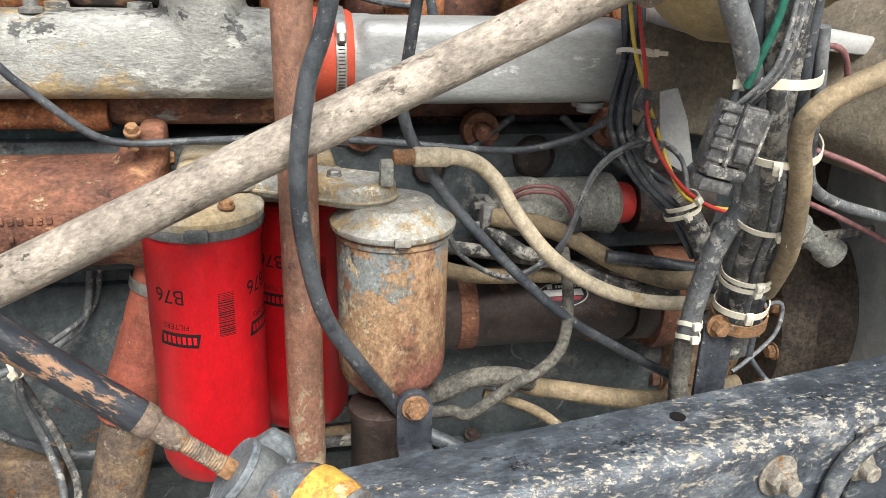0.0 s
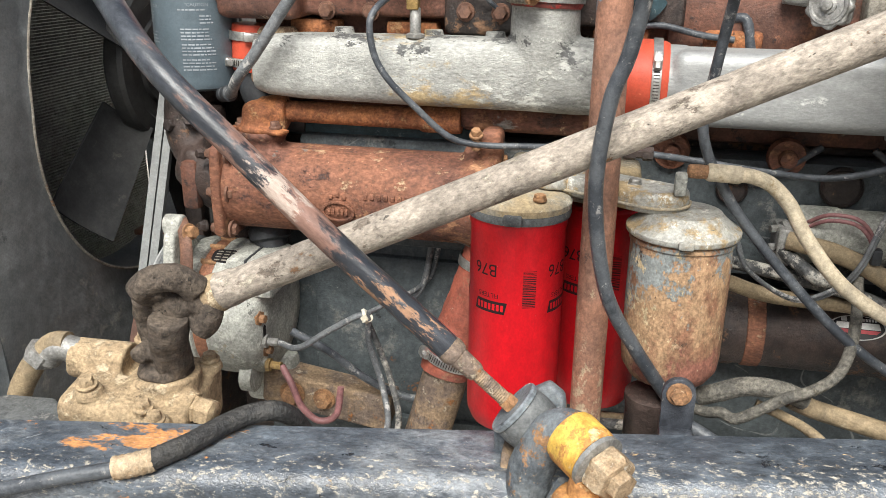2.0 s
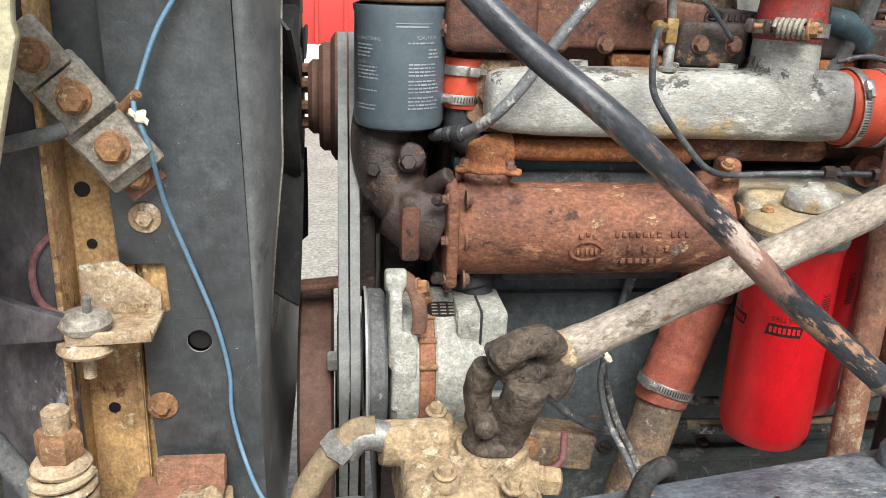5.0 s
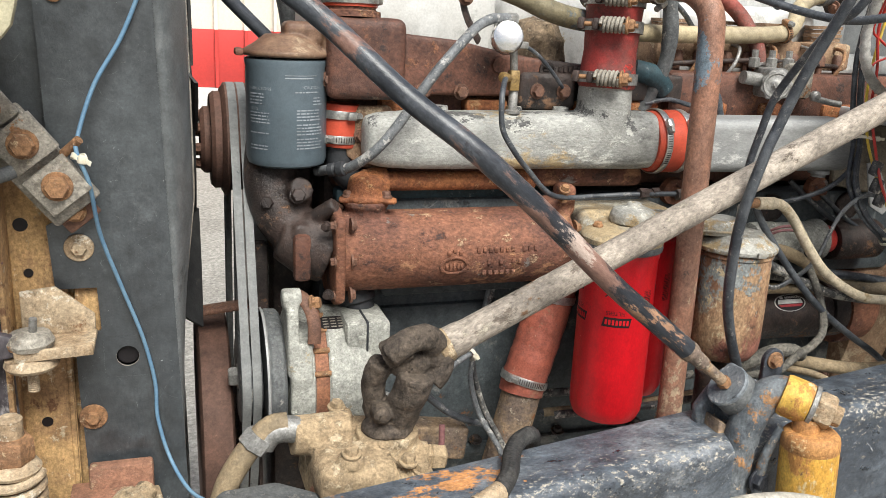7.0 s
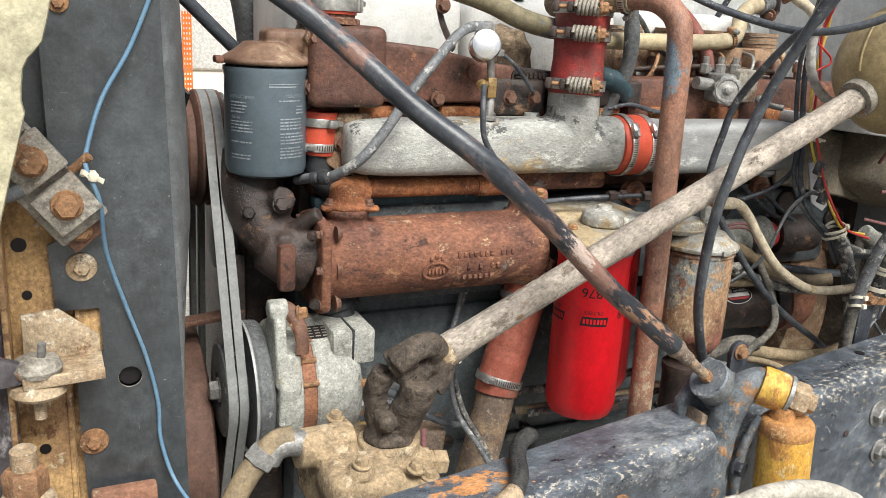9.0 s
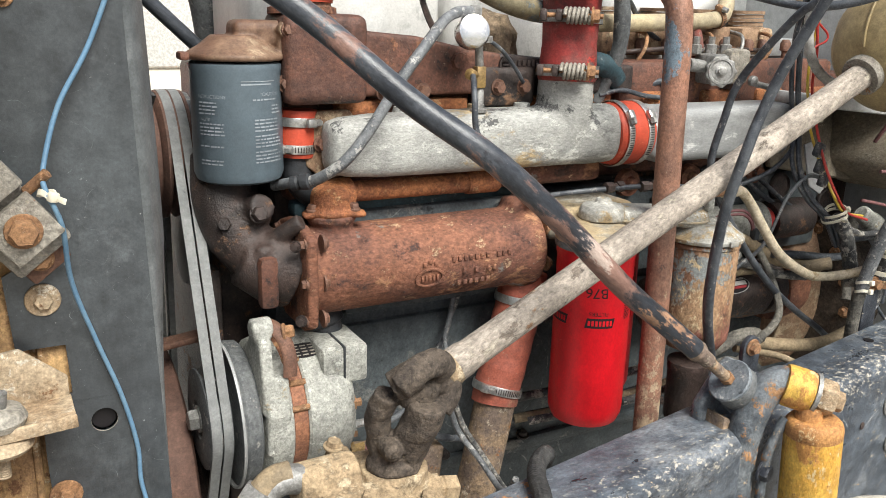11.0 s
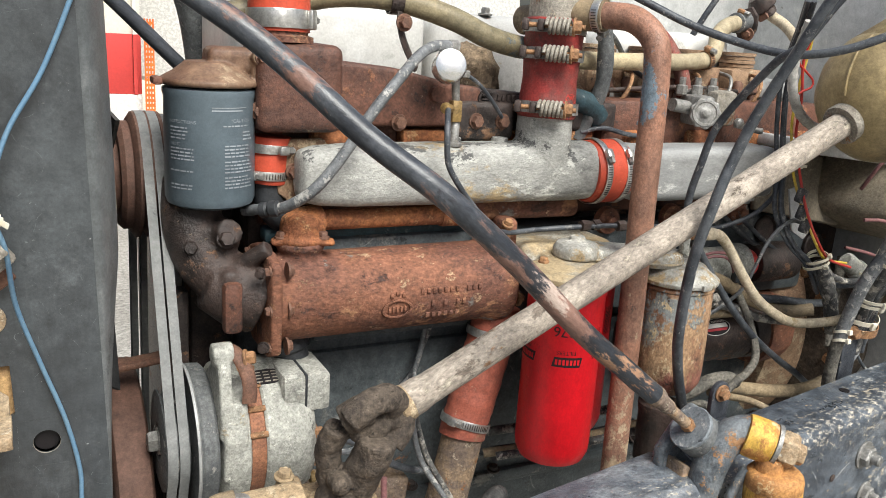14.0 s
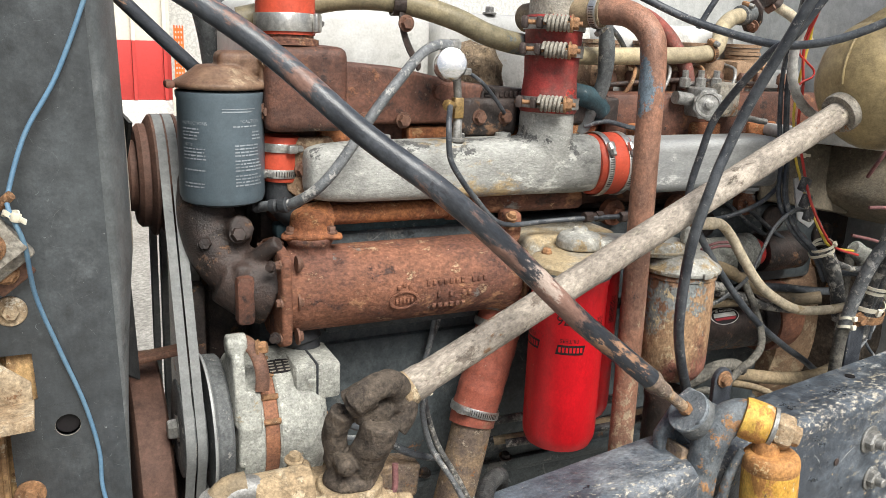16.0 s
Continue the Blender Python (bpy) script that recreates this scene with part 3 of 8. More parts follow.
def rod(p0, p1, r, r2=None, n=24, bm=None, bev=0.0):
    p0, p1 = Vector(p0), Vector(p1)
    L = (p1 - p0).length
    r2 = r if r2 is None else r2
    pr = [(r, 0), (r2, L)] if not bev else [(r - bev, 0), (r, bev), (r2, L - bev), (r2 - bev, L)]
    return turned(pr, p0, p1 - p0, n, bm)


def smooth_line(pts, step=0.006):
    pts = [Vector(p) for p in pts]
    if len(pts) < 3:
        n = max(2, int((pts[1] - pts[0]).length / step))
        return [pts[0].lerp(pts[1], k / n) for k in range(n + 1)]
    ext = [2 * pts[0] - pts[1]] + pts + [2 * pts[-1] - pts[-2]]
    out = []
    for i in range(1, len(ext) - 2):
        a, b, c, d = ext[i - 1], ext[i], ext[i + 1], ext[i + 2]
        n = max(2, int((c - b).length / step))
        for k in range(n):
            t = k / n
            out.append(0.5 * ((2 * b) + (c - a) * t + (2 * a - 5 * b + 4 * c - d) * t * t + (3 * b - a - 3 * c + d) * t ** 3))
    return out + [pts[-1]]


def tube(pts, r, n=12, step=0.006, bm=None, wave=None, straight=False, flat=1.0):
    """A round bar swept along a smooth line. r: one radius or a function of 0..1. wave(s, a) scales it along s metres and round a."""
    line = [Vector(p) for p in pts] if straight else smooth_line(pts, step)
    vs, fs = [], []
    t0 = (line[1] - line[0]).normalized()
    u = t0.orthogonal().normalized()
    s = 0.0
    for i, p in enumerate(line):
        t = (line[min(i + 1, len(line) - 1)] - line[max(i - 1, 0)]).normalized()
        u = (u - u.dot(t) * t).normalized()
        w = t.cross(u)
        s += (p - line[i - 1]).length if i else 0
        rr = r(i / (len(line) - 1)) if callable(r) else r
        for k in range(n):
            a = 2 * math.pi * k / n
            q = rr * (wave(s, a) if wave else 1)
            vs.append(p + u * (q * math.cos(a)) + w * (q * flat * math.sin(a)))
    for i in range(len(line) - 1):
        for k in range(n):
            fs.append((i * n + k, i * n + (k + 1) % n, (i + 1) * n + (k + 1) % n, (i + 1) * n + k))
    fs.append(tuple(range(n - 1, -1, -1)))
    fs.append(tuple((len(line) - 1) * n + k for k in range(n)))
    return mesh(vs, fs, bm)


def box(c, size, bev=0.003, m=None, bm=None, seg=2):
    """A bevelled box of that size round c, turned by m."""
    b = bmesh.new()
    bmesh.ops.create_cube(b, size=1.0)
    bmesh.ops.scale(b, vec=size, verts=b.verts)
    if bev:
        bmesh.ops.bevel(b, geom=b.edges[:], offset=min(bev, min(size) * 0.48), segments=seg, affect="EDGES", profile=0.5)
    t = Matrix.Translation(c) @ (m.to_3x3().to_4x4() if m else Matrix())
    bmesh.ops.transform(b, matrix=t, verts=b.verts)
    return join(bm, b) if bm else b


def join(a, b):
    tmp = bpy.data.meshes.new("join")
    b.to_mesh(tmp)
    b.free()
    a.from_mesh(tmp)
    bpy.data.meshes.remove(tmp)
    return a


def plate(outline, m, thick, bev=0.0015, bm=None, seg=2):
    """A flat plate: a 2D outline in the pose m's x and y, thick along its z."""
    b = bmesh.new()
    f = b.faces.new([b.verts.new((x, y, 0)) for x, y in outline])
    r = bmesh.ops.extrude_face_region(b, geom=[f])
    bmesh.ops.translate(b, vec=(0, 0, thick), verts=[v for v in r["geom"] if isinstance(v, bmesh.types.BMVert)])
    bmesh.ops.recalc_face_normals(b, faces=b.faces)
    if bev:
        es = [e for e in b.edges if len(e.link_faces) == 2 and e.calc_face_angle(0) > 0.6]
        bmesh.ops.bevel(b, geom=es, offset=bev, segments=seg, affect="EDGES", profile=0.5)
    bmesh.ops.transform(b, matrix=m, verts=b.verts)
    return join(bm, b) if bm else b


def arc(cx, cy, r, a0, a1, n=10):
    return [(cx + r * math.cos(radians(a0 + (a1 - a0) * k / n)), cy + r * math.sin(radians(a0 + (a1 - a0) * k / n))) for k in range(n + 1)]


def rough(bm, amp, freq, seed=0.0):
    bm.normal_update()
    for v in bm.verts:
        v.co += v.normal * (noise.noise(v.co * freq + Vector((seed, seed, seed))) * amp)
    return bm


def hexhead(p, d, size, h, bm=None, washer=0.0):
    """A hexagon bolt head, across flats size, with a washer under it."""
    R = size / math.sqrt(3)
    b = turned([(R, 0), (R, h * 0.80), (R * 0.86, h), (R * 0.5, h * 1.02)], p, d, 6, bm)
    if washer:
        turned([(washer * 0.97, -0.0008), (washer, 0.0004), (washer, 0.0018), (washer * 0.95, 0.0026), (R * 0.5, 0.0027)], p, d, 24, b)
    return b


def bolt(parent, p, d, size=0.017, h=0.011, mat=None, washer=0.012, name="bolt", label=""):
    p = Vector(p)
    d = Vector(d).normalized()
    return part(name, hexhead(p, d, size, h, None, washer), mat or bolt_brown, parent, label, 30)


def clamp(c, d, r, w=0.013, a=0.0, mat=None, label="stainless worm-drive hose clamp tightened round a hose"):
    """A worm-drive clamp round the axis d: band with slots, housing and screw."""
    c = Vector(c)
    d = Vector(d).normalized()
    t = thing("hose_clamp", c - d * 0, label, "hose clamp", "hose clamps")
    n = 48
    part("band", turned([(r, -w / 2), (r + 0.0012, -w / 2), (r + 0.0016, -w / 2 + 0.0012), (r + 0.0016, w / 2 - 0.0012), (r + 0.0012, w / 2), (r, w / 2)], c, d, n, closed=True), mat or steel, t)
    m = basis(c, d)
    slots = bmesh.new()
    for k in range(14):
        q = a + radians(18 + k * 4.6 * 0.045 / r)
        o = m @ Vector((math.cos(q) * (r + 0.0018), math.sin(q) * (r + 0.0018), 0))
        rad = (o - c).normalized()
        fr = Matrix((d.cross(rad), d, rad)).transposed()
        box(o, (0.0011, w * 0.62, 0.0008), 0, fr, slots)
    part("slot", slots, dark_iron, t, "row of dark worm slots in the band")
    o = m @ Vector((math.cos(a) * (r + 0.005), math.sin(a) * (r + 0.005), 0))
    rad = (o - c).normalized()
    tang = d.cross(rad)
    fr = Matrix((tang, d, rad)).transposed()
    part("housing", box(o, (0.016, w * 1.05, 0.009), 0.003, fr), mat or steel, t)
    part("screw", hexhead(o + tang * 0.006, tang, 0.009, 0.010), zinc, t)
    return t


def spring_clamp(c, d, r, a=0.0, out=0.0):
    """A T-bolt clamp with a coil spring on its bolt."""
    c = Vector(c)
    d = Vector(d).normalized()
    t = thing("spring_loaded_clamp", c, "rusty T-bolt hose clamp with a coil spring", "hose clamp", "spring clamps on the charge hose")
    w = 0.017
    part("band", turned([(r, -w / 2), (r + 0.0014, -w / 2), (r + 0.0014, w / 2), (r, w / 2)], c, d, 40, closed=True), zinc, t)
    m = basis(c, d)
    o = m @ Vector((math.cos(a) * (r + 0.011), math.sin(a) * (r + 0.011), 0))
    rad = (o - c).normalized()
    tang = d.cross(rad)
    fr = Matrix((tang, d, rad)).transposed()
    for s in (-0.036, -0.014):
        part("lug", box(o + tang * s, (0.010, w, 0.014), 0.003, fr), dark_iron, t)
    part("bolt_shank", rod(o - tang * 0.042, o + tang * 0.048, 0.0035, n=12), bolt_rust, t)
    pts = [o + tang * (-0.006 + 0.036 * k / 72) + (rad * math.cos(k * 2 * math.pi / 12) + d * math.sin(k * 2 * math.pi / 12)) * 0.0098 for k in range(73)]
    part("spring", tube(pts, 0.0028, 7, straight=True), bracket_mat, t, "grey coil spring")
    part("nut", hexhead(o + tang * 0.032, tang, 0.016, 0.011, None, 0.013), bolt_rust, t)
    return t


def tie(c, d, rx, ry=None, w=0.0048, tail=0.02, a=0.0, label="yellowed nylon cable tie pulled round a wiring bundle", group="cable ties"):
    """A cable tie: flat loop, head and cut tail."""
    c, d = Vector(c), Vector(d).normalized()
    ry = ry or rx
    t = thing("cable_tie", c, label, "cable tie", group)
    m = basis(c, d)
    vs, fs, n = [], [], 36
    for k in range(n):
        q = 2 * math.pi * k / n
        for e, h in ((0, -w / 2), (0.0013, -w / 2), (0.0013, w / 2), (0, w / 2)):
            vs.append(m @ Vector(((rx + e) * math.cos(q), (ry + e) * math.sin(q), h + 0.002 * math.sin(q * 2))))
    for k in range(n):
        for j in range(4):
            fs.append((k * 4 + j, k * 4 + (j + 1) % 4, ((k + 1) % n) * 4 + (j + 1) % 4, ((k + 1) % n) * 4 + j))
    part("strap", mesh(vs, fs), nylon, t)
    o = m @ Vector(((rx + 0.003) * math.cos(a), (ry + 0.003) * math.sin(a), 0))
    rad = (o - c).normalized()
    fr = Matrix((d.cross(rad), d, rad)).transposed()
    part("head", box(o, (0.008, w * 1.7, 0.006), 0.0012, fr), nylon, t)
    if tail:
        part("tail", box(o + d.cross(rad) * 0.002 + rad * tail / 2, (0.0014, w, tail), 0.0004, fr), nylon, t)
    return t


def woven(k=1150, m=7, d=0.055):
    """The relief of a woven sleeve: two crossing strands."""
    return lambda s, a: 1 + d * math.sin(s * k + m * a) * math.sin(s * k - m * a)


def run(name, pts, r, mat, label, category="cable", group="", n=10, wave=None, step=0.006):
    """A cable, hose or pipe as one thing."""
    bm = tube(pts, r, n, step, wave=wave)
    return solid(name, bm, mat, label, category, group, sharp=60)


def wrap(x, y, c, r, a0):
    """A printed point on an upright cylinder: x metres round it from the angle a0, y up."""
    a = a0 + x / r
    return Vector((c[0] + math.cos(a) * r, c[1] + math.sin(a) * r, y))


def bars(rows, c, r, a0, bm=None):
    """Printed bars (x0, x1, y, height) laid round an upright cylinder, in short steps."""
    bm = bm or bmesh.new()
    for x0, x1, y, h in rows:
        n = max(1, int((x1 - x0) / 0.006))
        for k in range(n):
            u, v = x0 + (x1 - x0) * k / n, x0 + (x1 - x0) * (k + 1) / n
            mesh([wrap(u, y, c, r, a0), wrap(v, y, c, r, a0), wrap(v, y + h, c, r, a0), wrap(u, y + h, c, r, a0)], [(0, 1, 2, 3)], bm)
    return bm


def letters(text, size):
    cu = bpy.data.curves.new("letters", "FONT")
    cu.body, cu.size = text, size
    ob = bpy.data.objects.new("letters", cu)
    scene.collection.objects.link(ob)
    me = ob.to_mesh()
    bm = bmesh.new()
    bm.from_mesh(me)
    ob.to_mesh_clear()
    bpy.data.objects.remove(ob)
    bpy.data.curves.remove(cu)
    return bm


# ---- ground and what stands far off ----
solid("ground", mesh([(-400, -400, 0), (400, -400, 0), (400, 400, 0), (-400, 400, 0)], [(0, 1, 2, 3)]), gravel, "pale dry gravel yard", "ground", kind="structure")


def shop():
    t = thing("shop_building", (-3.0, 9.0, 0), "metal-sided shop building, cream over a red lower band", "building")
    x0, x1, y = -9.0, 0.46, 9.0
    part("wall", box(((x0 + x1) / 2, y + 2.5, 2.6), (x1 - x0, 5.0, 5.2), 0.01), wall_cream, t)
    part("red_band", box(((x0 + x1) / 2, y - 0.02, 1.066), (x1 - x0, 0.03, 0.588), 0.004), wall_red, t, "red lower siding")
    part("plinth", box(((x0 + x1) / 2, y - 0.03, 0.385), (x1 - x0, 0.06, 0.77), 0.01), label_white, t, "white lower wall")
    k = x0 + 0.1
    while k < x1:
        part("siding_rib", box((k, y - 0.045, 2.98), (0.035, 0.03, 4.4), 0), wall_cream, t)
        part("band_rib", box((k, y - 0.05, 1.066), (0.035, 0.03, 0.586), 0), wall_red, t)
        k += 0.3
    part("roof", box(((x0 + x1) / 2, y + 2.5, 5.3), (x1 - x0 + 0.4, 5.4, 0.2), 0.01), wall_red, t)
    w = thing("white_building", (3.0, 10.5, 0), "white building beyond the yard", "building")
    part("wall", box((3.2, 12.0, 2.6), (5.2, 3.0, 3.6), 0.01), label_white, w)
    part("base", box((3.2, 11.98, 0.41), (5.2, 3.02, 0.82), 0.01), wall_cream, w)
    part("sill", box((3.2, 10.47, 0.83), (5.2, 0.04, 0.025), 0.004), bracket_mat, w)
    part("roof", box((3.2, 12.0, 4.5), (5.5, 3.3, 0.25), 0.01), bracket_mat, w)


shop()


def mesh_post():
    t = thing("orange_barrier", (0.51, 8.8, 0), "orange perforated plastic barrier standing in the yard", "barrier")
    bm = bmesh.new()
    for i in range(4):
        box((0.475 + i * 0.027, 8.8, 0.76), (0.014, 0.012, 1.52), 0, None, bm)
    for i in range(30):
        box((0.515, 8.8, 0.03 + i * 0.05), (0.095, 0.010, 0.028), 0, None, bm)
    part("mesh_panel", bm, orange_plastic, t)
    part("foot", box((0.515, 8.8, 0.03), (0.3, 0.3, 0.06), 0.01), orange_plastic, t)


mesh_post()

# ---- engine block and head ----
block = thing("engine_block", (0.2, 1.25, 0.55), "dusty grey-painted diesel engine block", "engine block", kind="structure")
# upper_deck goes dark iron to paint the shadow between manifold and oil pipe
for name, c, s, b in (("side_wall", (0.20, 1.36, 0.86), (1.36, 0.64, 0.68), 0.012), ("upper_deck", (0.20, 1.36, 1.35), (1.34, 0.60, 0.30), 0.012), ("side_cover", (0.06, 1.055, 0.99), (0.9, 0.05, 0.30), 0.010), ("pan_rail", (0.20, 1.045, 0.865), (1.3, 0.05, 0.020), 0.004), ("cam_ledge", (0.12, 1.02, 1.25), (1.02, 0.06, 0.16), 0.012)):
    part(name, box(c, s, b), dark_iron if name == "upper_deck" else block_grey, block)
part("oil_pan", box((0.20, 1.36, 0.52), (1.30, 0.60, 0.34), 0.03), block_grey, block)
part("front_cover", box((-0.515, 1.36, 1.03), (0.07, 0.56, 0.78), 0.02), dark_iron, block, "dark oily front gear cover")
for x in (-0.36, -0.2, -0.04, 0.12, 0.28, 0.44, 0.6):
    bolt(block, (x, 1.020, 0.882), (0, -0.3, 1), 0.014, 0.009, dark_iron)
for x, z, r in ((0.33, 1.30, 0.026), (0.50, 1.30, 0.026), (0.20, 1.29, 0.02), (0.64, 1.26, 0.026)):
    part("core_plug", turned([(r, 0), (r, 0.006), (r * 0.9, 0.009), (r * 0.82, 0.004), (0.001, 0.004)], (x, 0.99, z), -Y, 24), dark_iron, block)
for i, x in enumerate((0.12, 0.26, 0.42, 0.58)):
    part("boss", turned([(0.024, 0), (0.022, 0.012), (0.012, 0.014), (0.010, 0.024), (0.001, 0.026)], (x, 0.99, 1.335), -Y, 20), rusty, block, "rust-brown bolt boss")
solid("blue_grey_gasket_rail", box((-0.28, 1.015, 1.335), (0.36, 0.03, 0.022), 0.006), hose_blue, "blue-grey painted rail on the block", "engine rail", kind="structure")

head = thing("cylinder_head", (0.1, 1.2, 1.2), "brown rust-stained cylinder head casting", "cylinder head", kind="structure")
part("casting", box((0.12, 1.22, 1.425), (1.16, 0.40, 0.17), 0.012), brown, head)
bm = bmesh.new()
for k in range(8):
    box((-0.36 + k * 0.135, 1.008, 1.472), (0.07, 0.03, 0.026), 0.006, None, bm)
part("port_boss", bm, rusty_bright, head, "orange-rusted cast port bosses")
part("rear_casting", box((0.36, 1.03, 1.495), (0.52, 0.06, 0.08), 0.010), brown, head)
bm = bmesh.new()
for k in range(9):
    turned([(0.006, 0), (0.006, 0.012), (0.010, 0.014), (0.010, 0.028), (0.006, 0.034)], (0.14 + k * 0.05, 1.05 + 0.012 * (k % 2), 1.535), Z, 10, bm)
part("stud", bm, bolt_brown, head)
bm = bmesh.new()
for k in range(4):
    box((0.15 + k * 0.11, 1.10, 1.565), (0.085, 0.07, 0.05), 0.008, None, bm)
    for j in range(5):
        turned([(0.034 - 0.002 * (j % 2), 0), (0.034 - 0.002 * (j % 2), 0.006)], (0.15 + k * 0.11, 1.10, 1.586 + j * 0.007), Z, 20, bm)
part("fuel_connector", bm, head_dust, head, "ribbed dusty caps on the head")

# rocker cover, white and stained
rc = thing("rocker_cover", (-0.25, 1.25, 1.51), "white-painted rocker cover with dark stains", "rocker cover")
bm = bmesh.new()
for x0, x1, zt in ((-0.47, -0.16, 1.665), (-0.15, 0.16, 1.655), (0.18, 0.50, 1.65)):
    part("cover", box(((x0 + x1) / 2, 1.26, (1.51 + zt) / 2), (x1 - x0, 0.26, zt - 1.51), 0.03, None, None, 4), white_paint, rc, sharp=60)
for x in (-0.36, -0.22, -0.05, 0.08):
    bolt(rc, (x, 1.150, 1.655), Z, 0.014, 0.012, zinc)
solid("mud_clump", rough(turned([(0.02, 0), (0.045, 0.01), (0.045, 0.04), (0.03, 0.065), (0.008, 0.075)], (-0.115, 1.07, 1.535), Z, 24), 0.012, 60), mud, "clump of dried brown mud on the engine", "mud")

# water manifold in front of the head, stepping down to the rear
wm = thing("water_manifold", (-0.2, 1.0, 1.47), "rust-brown cast water manifold bolted along the head", "coolant manifold")
bm = bmesh.new()
box((-0.425, 1.0, 1.542), (0.115, 0.10, 0.115), 0.012, None, bm)
plate([(-0.38, 1.49), (-0.14, 1.49), (-0.14, 1.548), (-0.20, 1.556), (-0.28, 1.572), (-0.38, 1.580)], Matrix(((1, 0, 0, 0), (0, 0, -1, 1.03), (0, 1, 0, 0), (0, 0, 0, 1))), 0.045, 0.004, bm)
part("housing", bm, brown, wm, remesh=0.0032, soften=5)
bm = bmesh.new()
plate([(-0.16, 1.485), (0.12, 1.485), (0.12, 1.528), (-0.02, 1.538), (-0.16, 1.550)], Matrix(((1, 0, 0, 0), (0, 0, -1, 1.034), (0, 1, 0, 0), (0, 0, 0, 1))), 0.044, 0.004, bm)
box((-0.13, 1.0, 1.500), (0.10, 0.045, 0.06), 0.010, None, bm)
part("rear_housing", bm, dark_iron, wm, "darker oily rear section", remesh=0.0032, soften=4)
for x, z in ((-0.275, 1.497), (-0.335, 1.497), (-0.15, 1.500), (-0.105, 1.500)):
    bolt(wm, (x, 0.978, z), -Y, 0.016, 0.011, bolt_brown)
part("plug", turned([(0.013, 0), (0.013, 0.004), (0.012, 0.007), (0.001, 0.007)], (-0.214, 0.984, 1.538), -Y, 8), brown, wm)
bm = bmesh.new()
for q in range(24):
    a0 = q * math.pi / 12
    box((-0.132 + 0.012 * math.cos(a0), 0.984, 1.532 + 0.012 * math.sin(a0)), (0.0036, 0.003, 0.0030), 0, None, bm)
for k in range(3):
    box((-0.132, 0.984, 1.526 + k * 0.006), (0.014, 0.003, 0.0022), 0, None, bm)
for k in range(7):
    box((-0.110 + k * 0.0085, 0.9845, 1.534), (0.0055, 0.003, 0.009), 0.001, None, bm)
part("cast_marking", bm, dark_iron, wm, "raised foundry marks")

# orange hose on top of the water manifold
t = thing("top_coolant_hose", (-0.443, 1.0, 1.60), "orange silicone coolant hose on the water manifold", "hose")
part("hose", turned([(0.040, 0), (0.041, 0.01), (0.040, 0.06), (0.040, 0.16), (0.036, 0.16)], (-0.443, 1.0, 1.612), (0, 0.05, 1), 32), silicone, t)
part("spigot", turned([(0.045, 0), (0.045, 0.008), (0.038, 0.010), (0.038, 0.02)], (-0.443, 1.0, 1.598), (0, 0.05, 1), 32), rusty, t)
clamp((-0.443, 1.001, 1.628), (0, 0.05, 1), 0.0415, 0.024, radians(-40))

# ---- intake manifold ----
im = thing("intake_manifold", (-0.15, 0.957, 1.38), "weathered cast-aluminium intake manifold with flaking white oxide", "intake manifold")
bm = bmesh.new()
yc, zc = 0.957, 1.428
secs = [(-0.430, 0.012, 0.022), (-0.425, 0.026, 0.034), (-0.405, 0.034, 0.039), (-0.36, 0.038, 0.042), (-0.2, 0.040, 0.044), (-0.06, 0.042, 0.044), (0.0, 0.044, 0.047), (0.03, 0.045, 0.046), (0.045, 0.044, 0.045)]
vs, fs, n = [], [], 32
for x, hy, hz in secs:
    for k in range(n):
        a = 2 * math.pi * k / n
        c, s = math.cos(a), math.sin(a)
        p = 0.55 if x < 0.0 else 0.8
        vs.append((x, yc + hy * math.copysign(abs(c) ** p, c), zc + hz * math.copysign(abs(s) ** p, s)))
for i in range(len(secs) - 1):
    for k in range(n):
        fs.append((i * n + k, i * n + (k + 1) % n, (i + 1) * n + (k + 1) % n, (i + 1) * n + k))
fs += [tuple(range(n - 1, -1, -1)), tuple((len(secs) - 1) * n + k for k in range(n))]
mesh(vs, fs, bm)
turned([(0.038, 0.0), (0.043, 0.045), (0.0425, 0.075), (0.0415, 0.10), (0.0405, 0.13)], (-0.046, 0.952, 1.415), Z, 32, bm)
box((-0.13, 0.955, 1.458), (0.20, 0.05, 0.02), 0.008, None, bm)
part("runner", bm, alu, im, remesh=0.0034, soften=7)
bm = plate([(-0.452, 1.428), (-0.448, 1.40), (-0.425, 1.383), (-0.385, 1.380), (-0.372, 1.40), (-0.372, 1.455), (-0.385, 1.474), (-0.43, 1.474), (-0.449, 1.452)], Matrix(((1, 0, 0, 0), (0, 0, -1, 0.992), (0, 1, 0, 0), (0, 0, 0, 1))), 0.014, 0.002)
part("end_flange", bm, head_dust, im, "brown flange with a tan gasket edge")
bolt(im, (-0.427, 0.976, 1.430), -Y, 0.016, 0.012, bolt_brown)
for x in (-0.31, -0.19, -0.11):
    part("top_boss", turned([(0.014, 0), (0.012, 0.010), (0.001, 0.011)], (x, 0.972, 1.467), Z, 16), alu, im)
solid("manifold_coupling", turned([(0.046, 0), (0.0485, 0.004), (0.0505, 0.02), (0.0505, 0.045), (0.0485, 0.064), (0.046, 0.068)], (0.036, 0.953, 1.426), X, 40), silicone, "orange silicone coupling between the manifold halves", "hose")
clamp((0.050, 0.953, 1.426), X, 0.0510, 0.011, radians(-128))
clamp((0.090, 0.953, 1.426), X, 0.0505, 0.011, radians(-128))
ir = thing("rear_intake_manifold", (0.25, 0.945, 1.38), "smooth grey cast-aluminium rear intake manifold", "intake manifold")
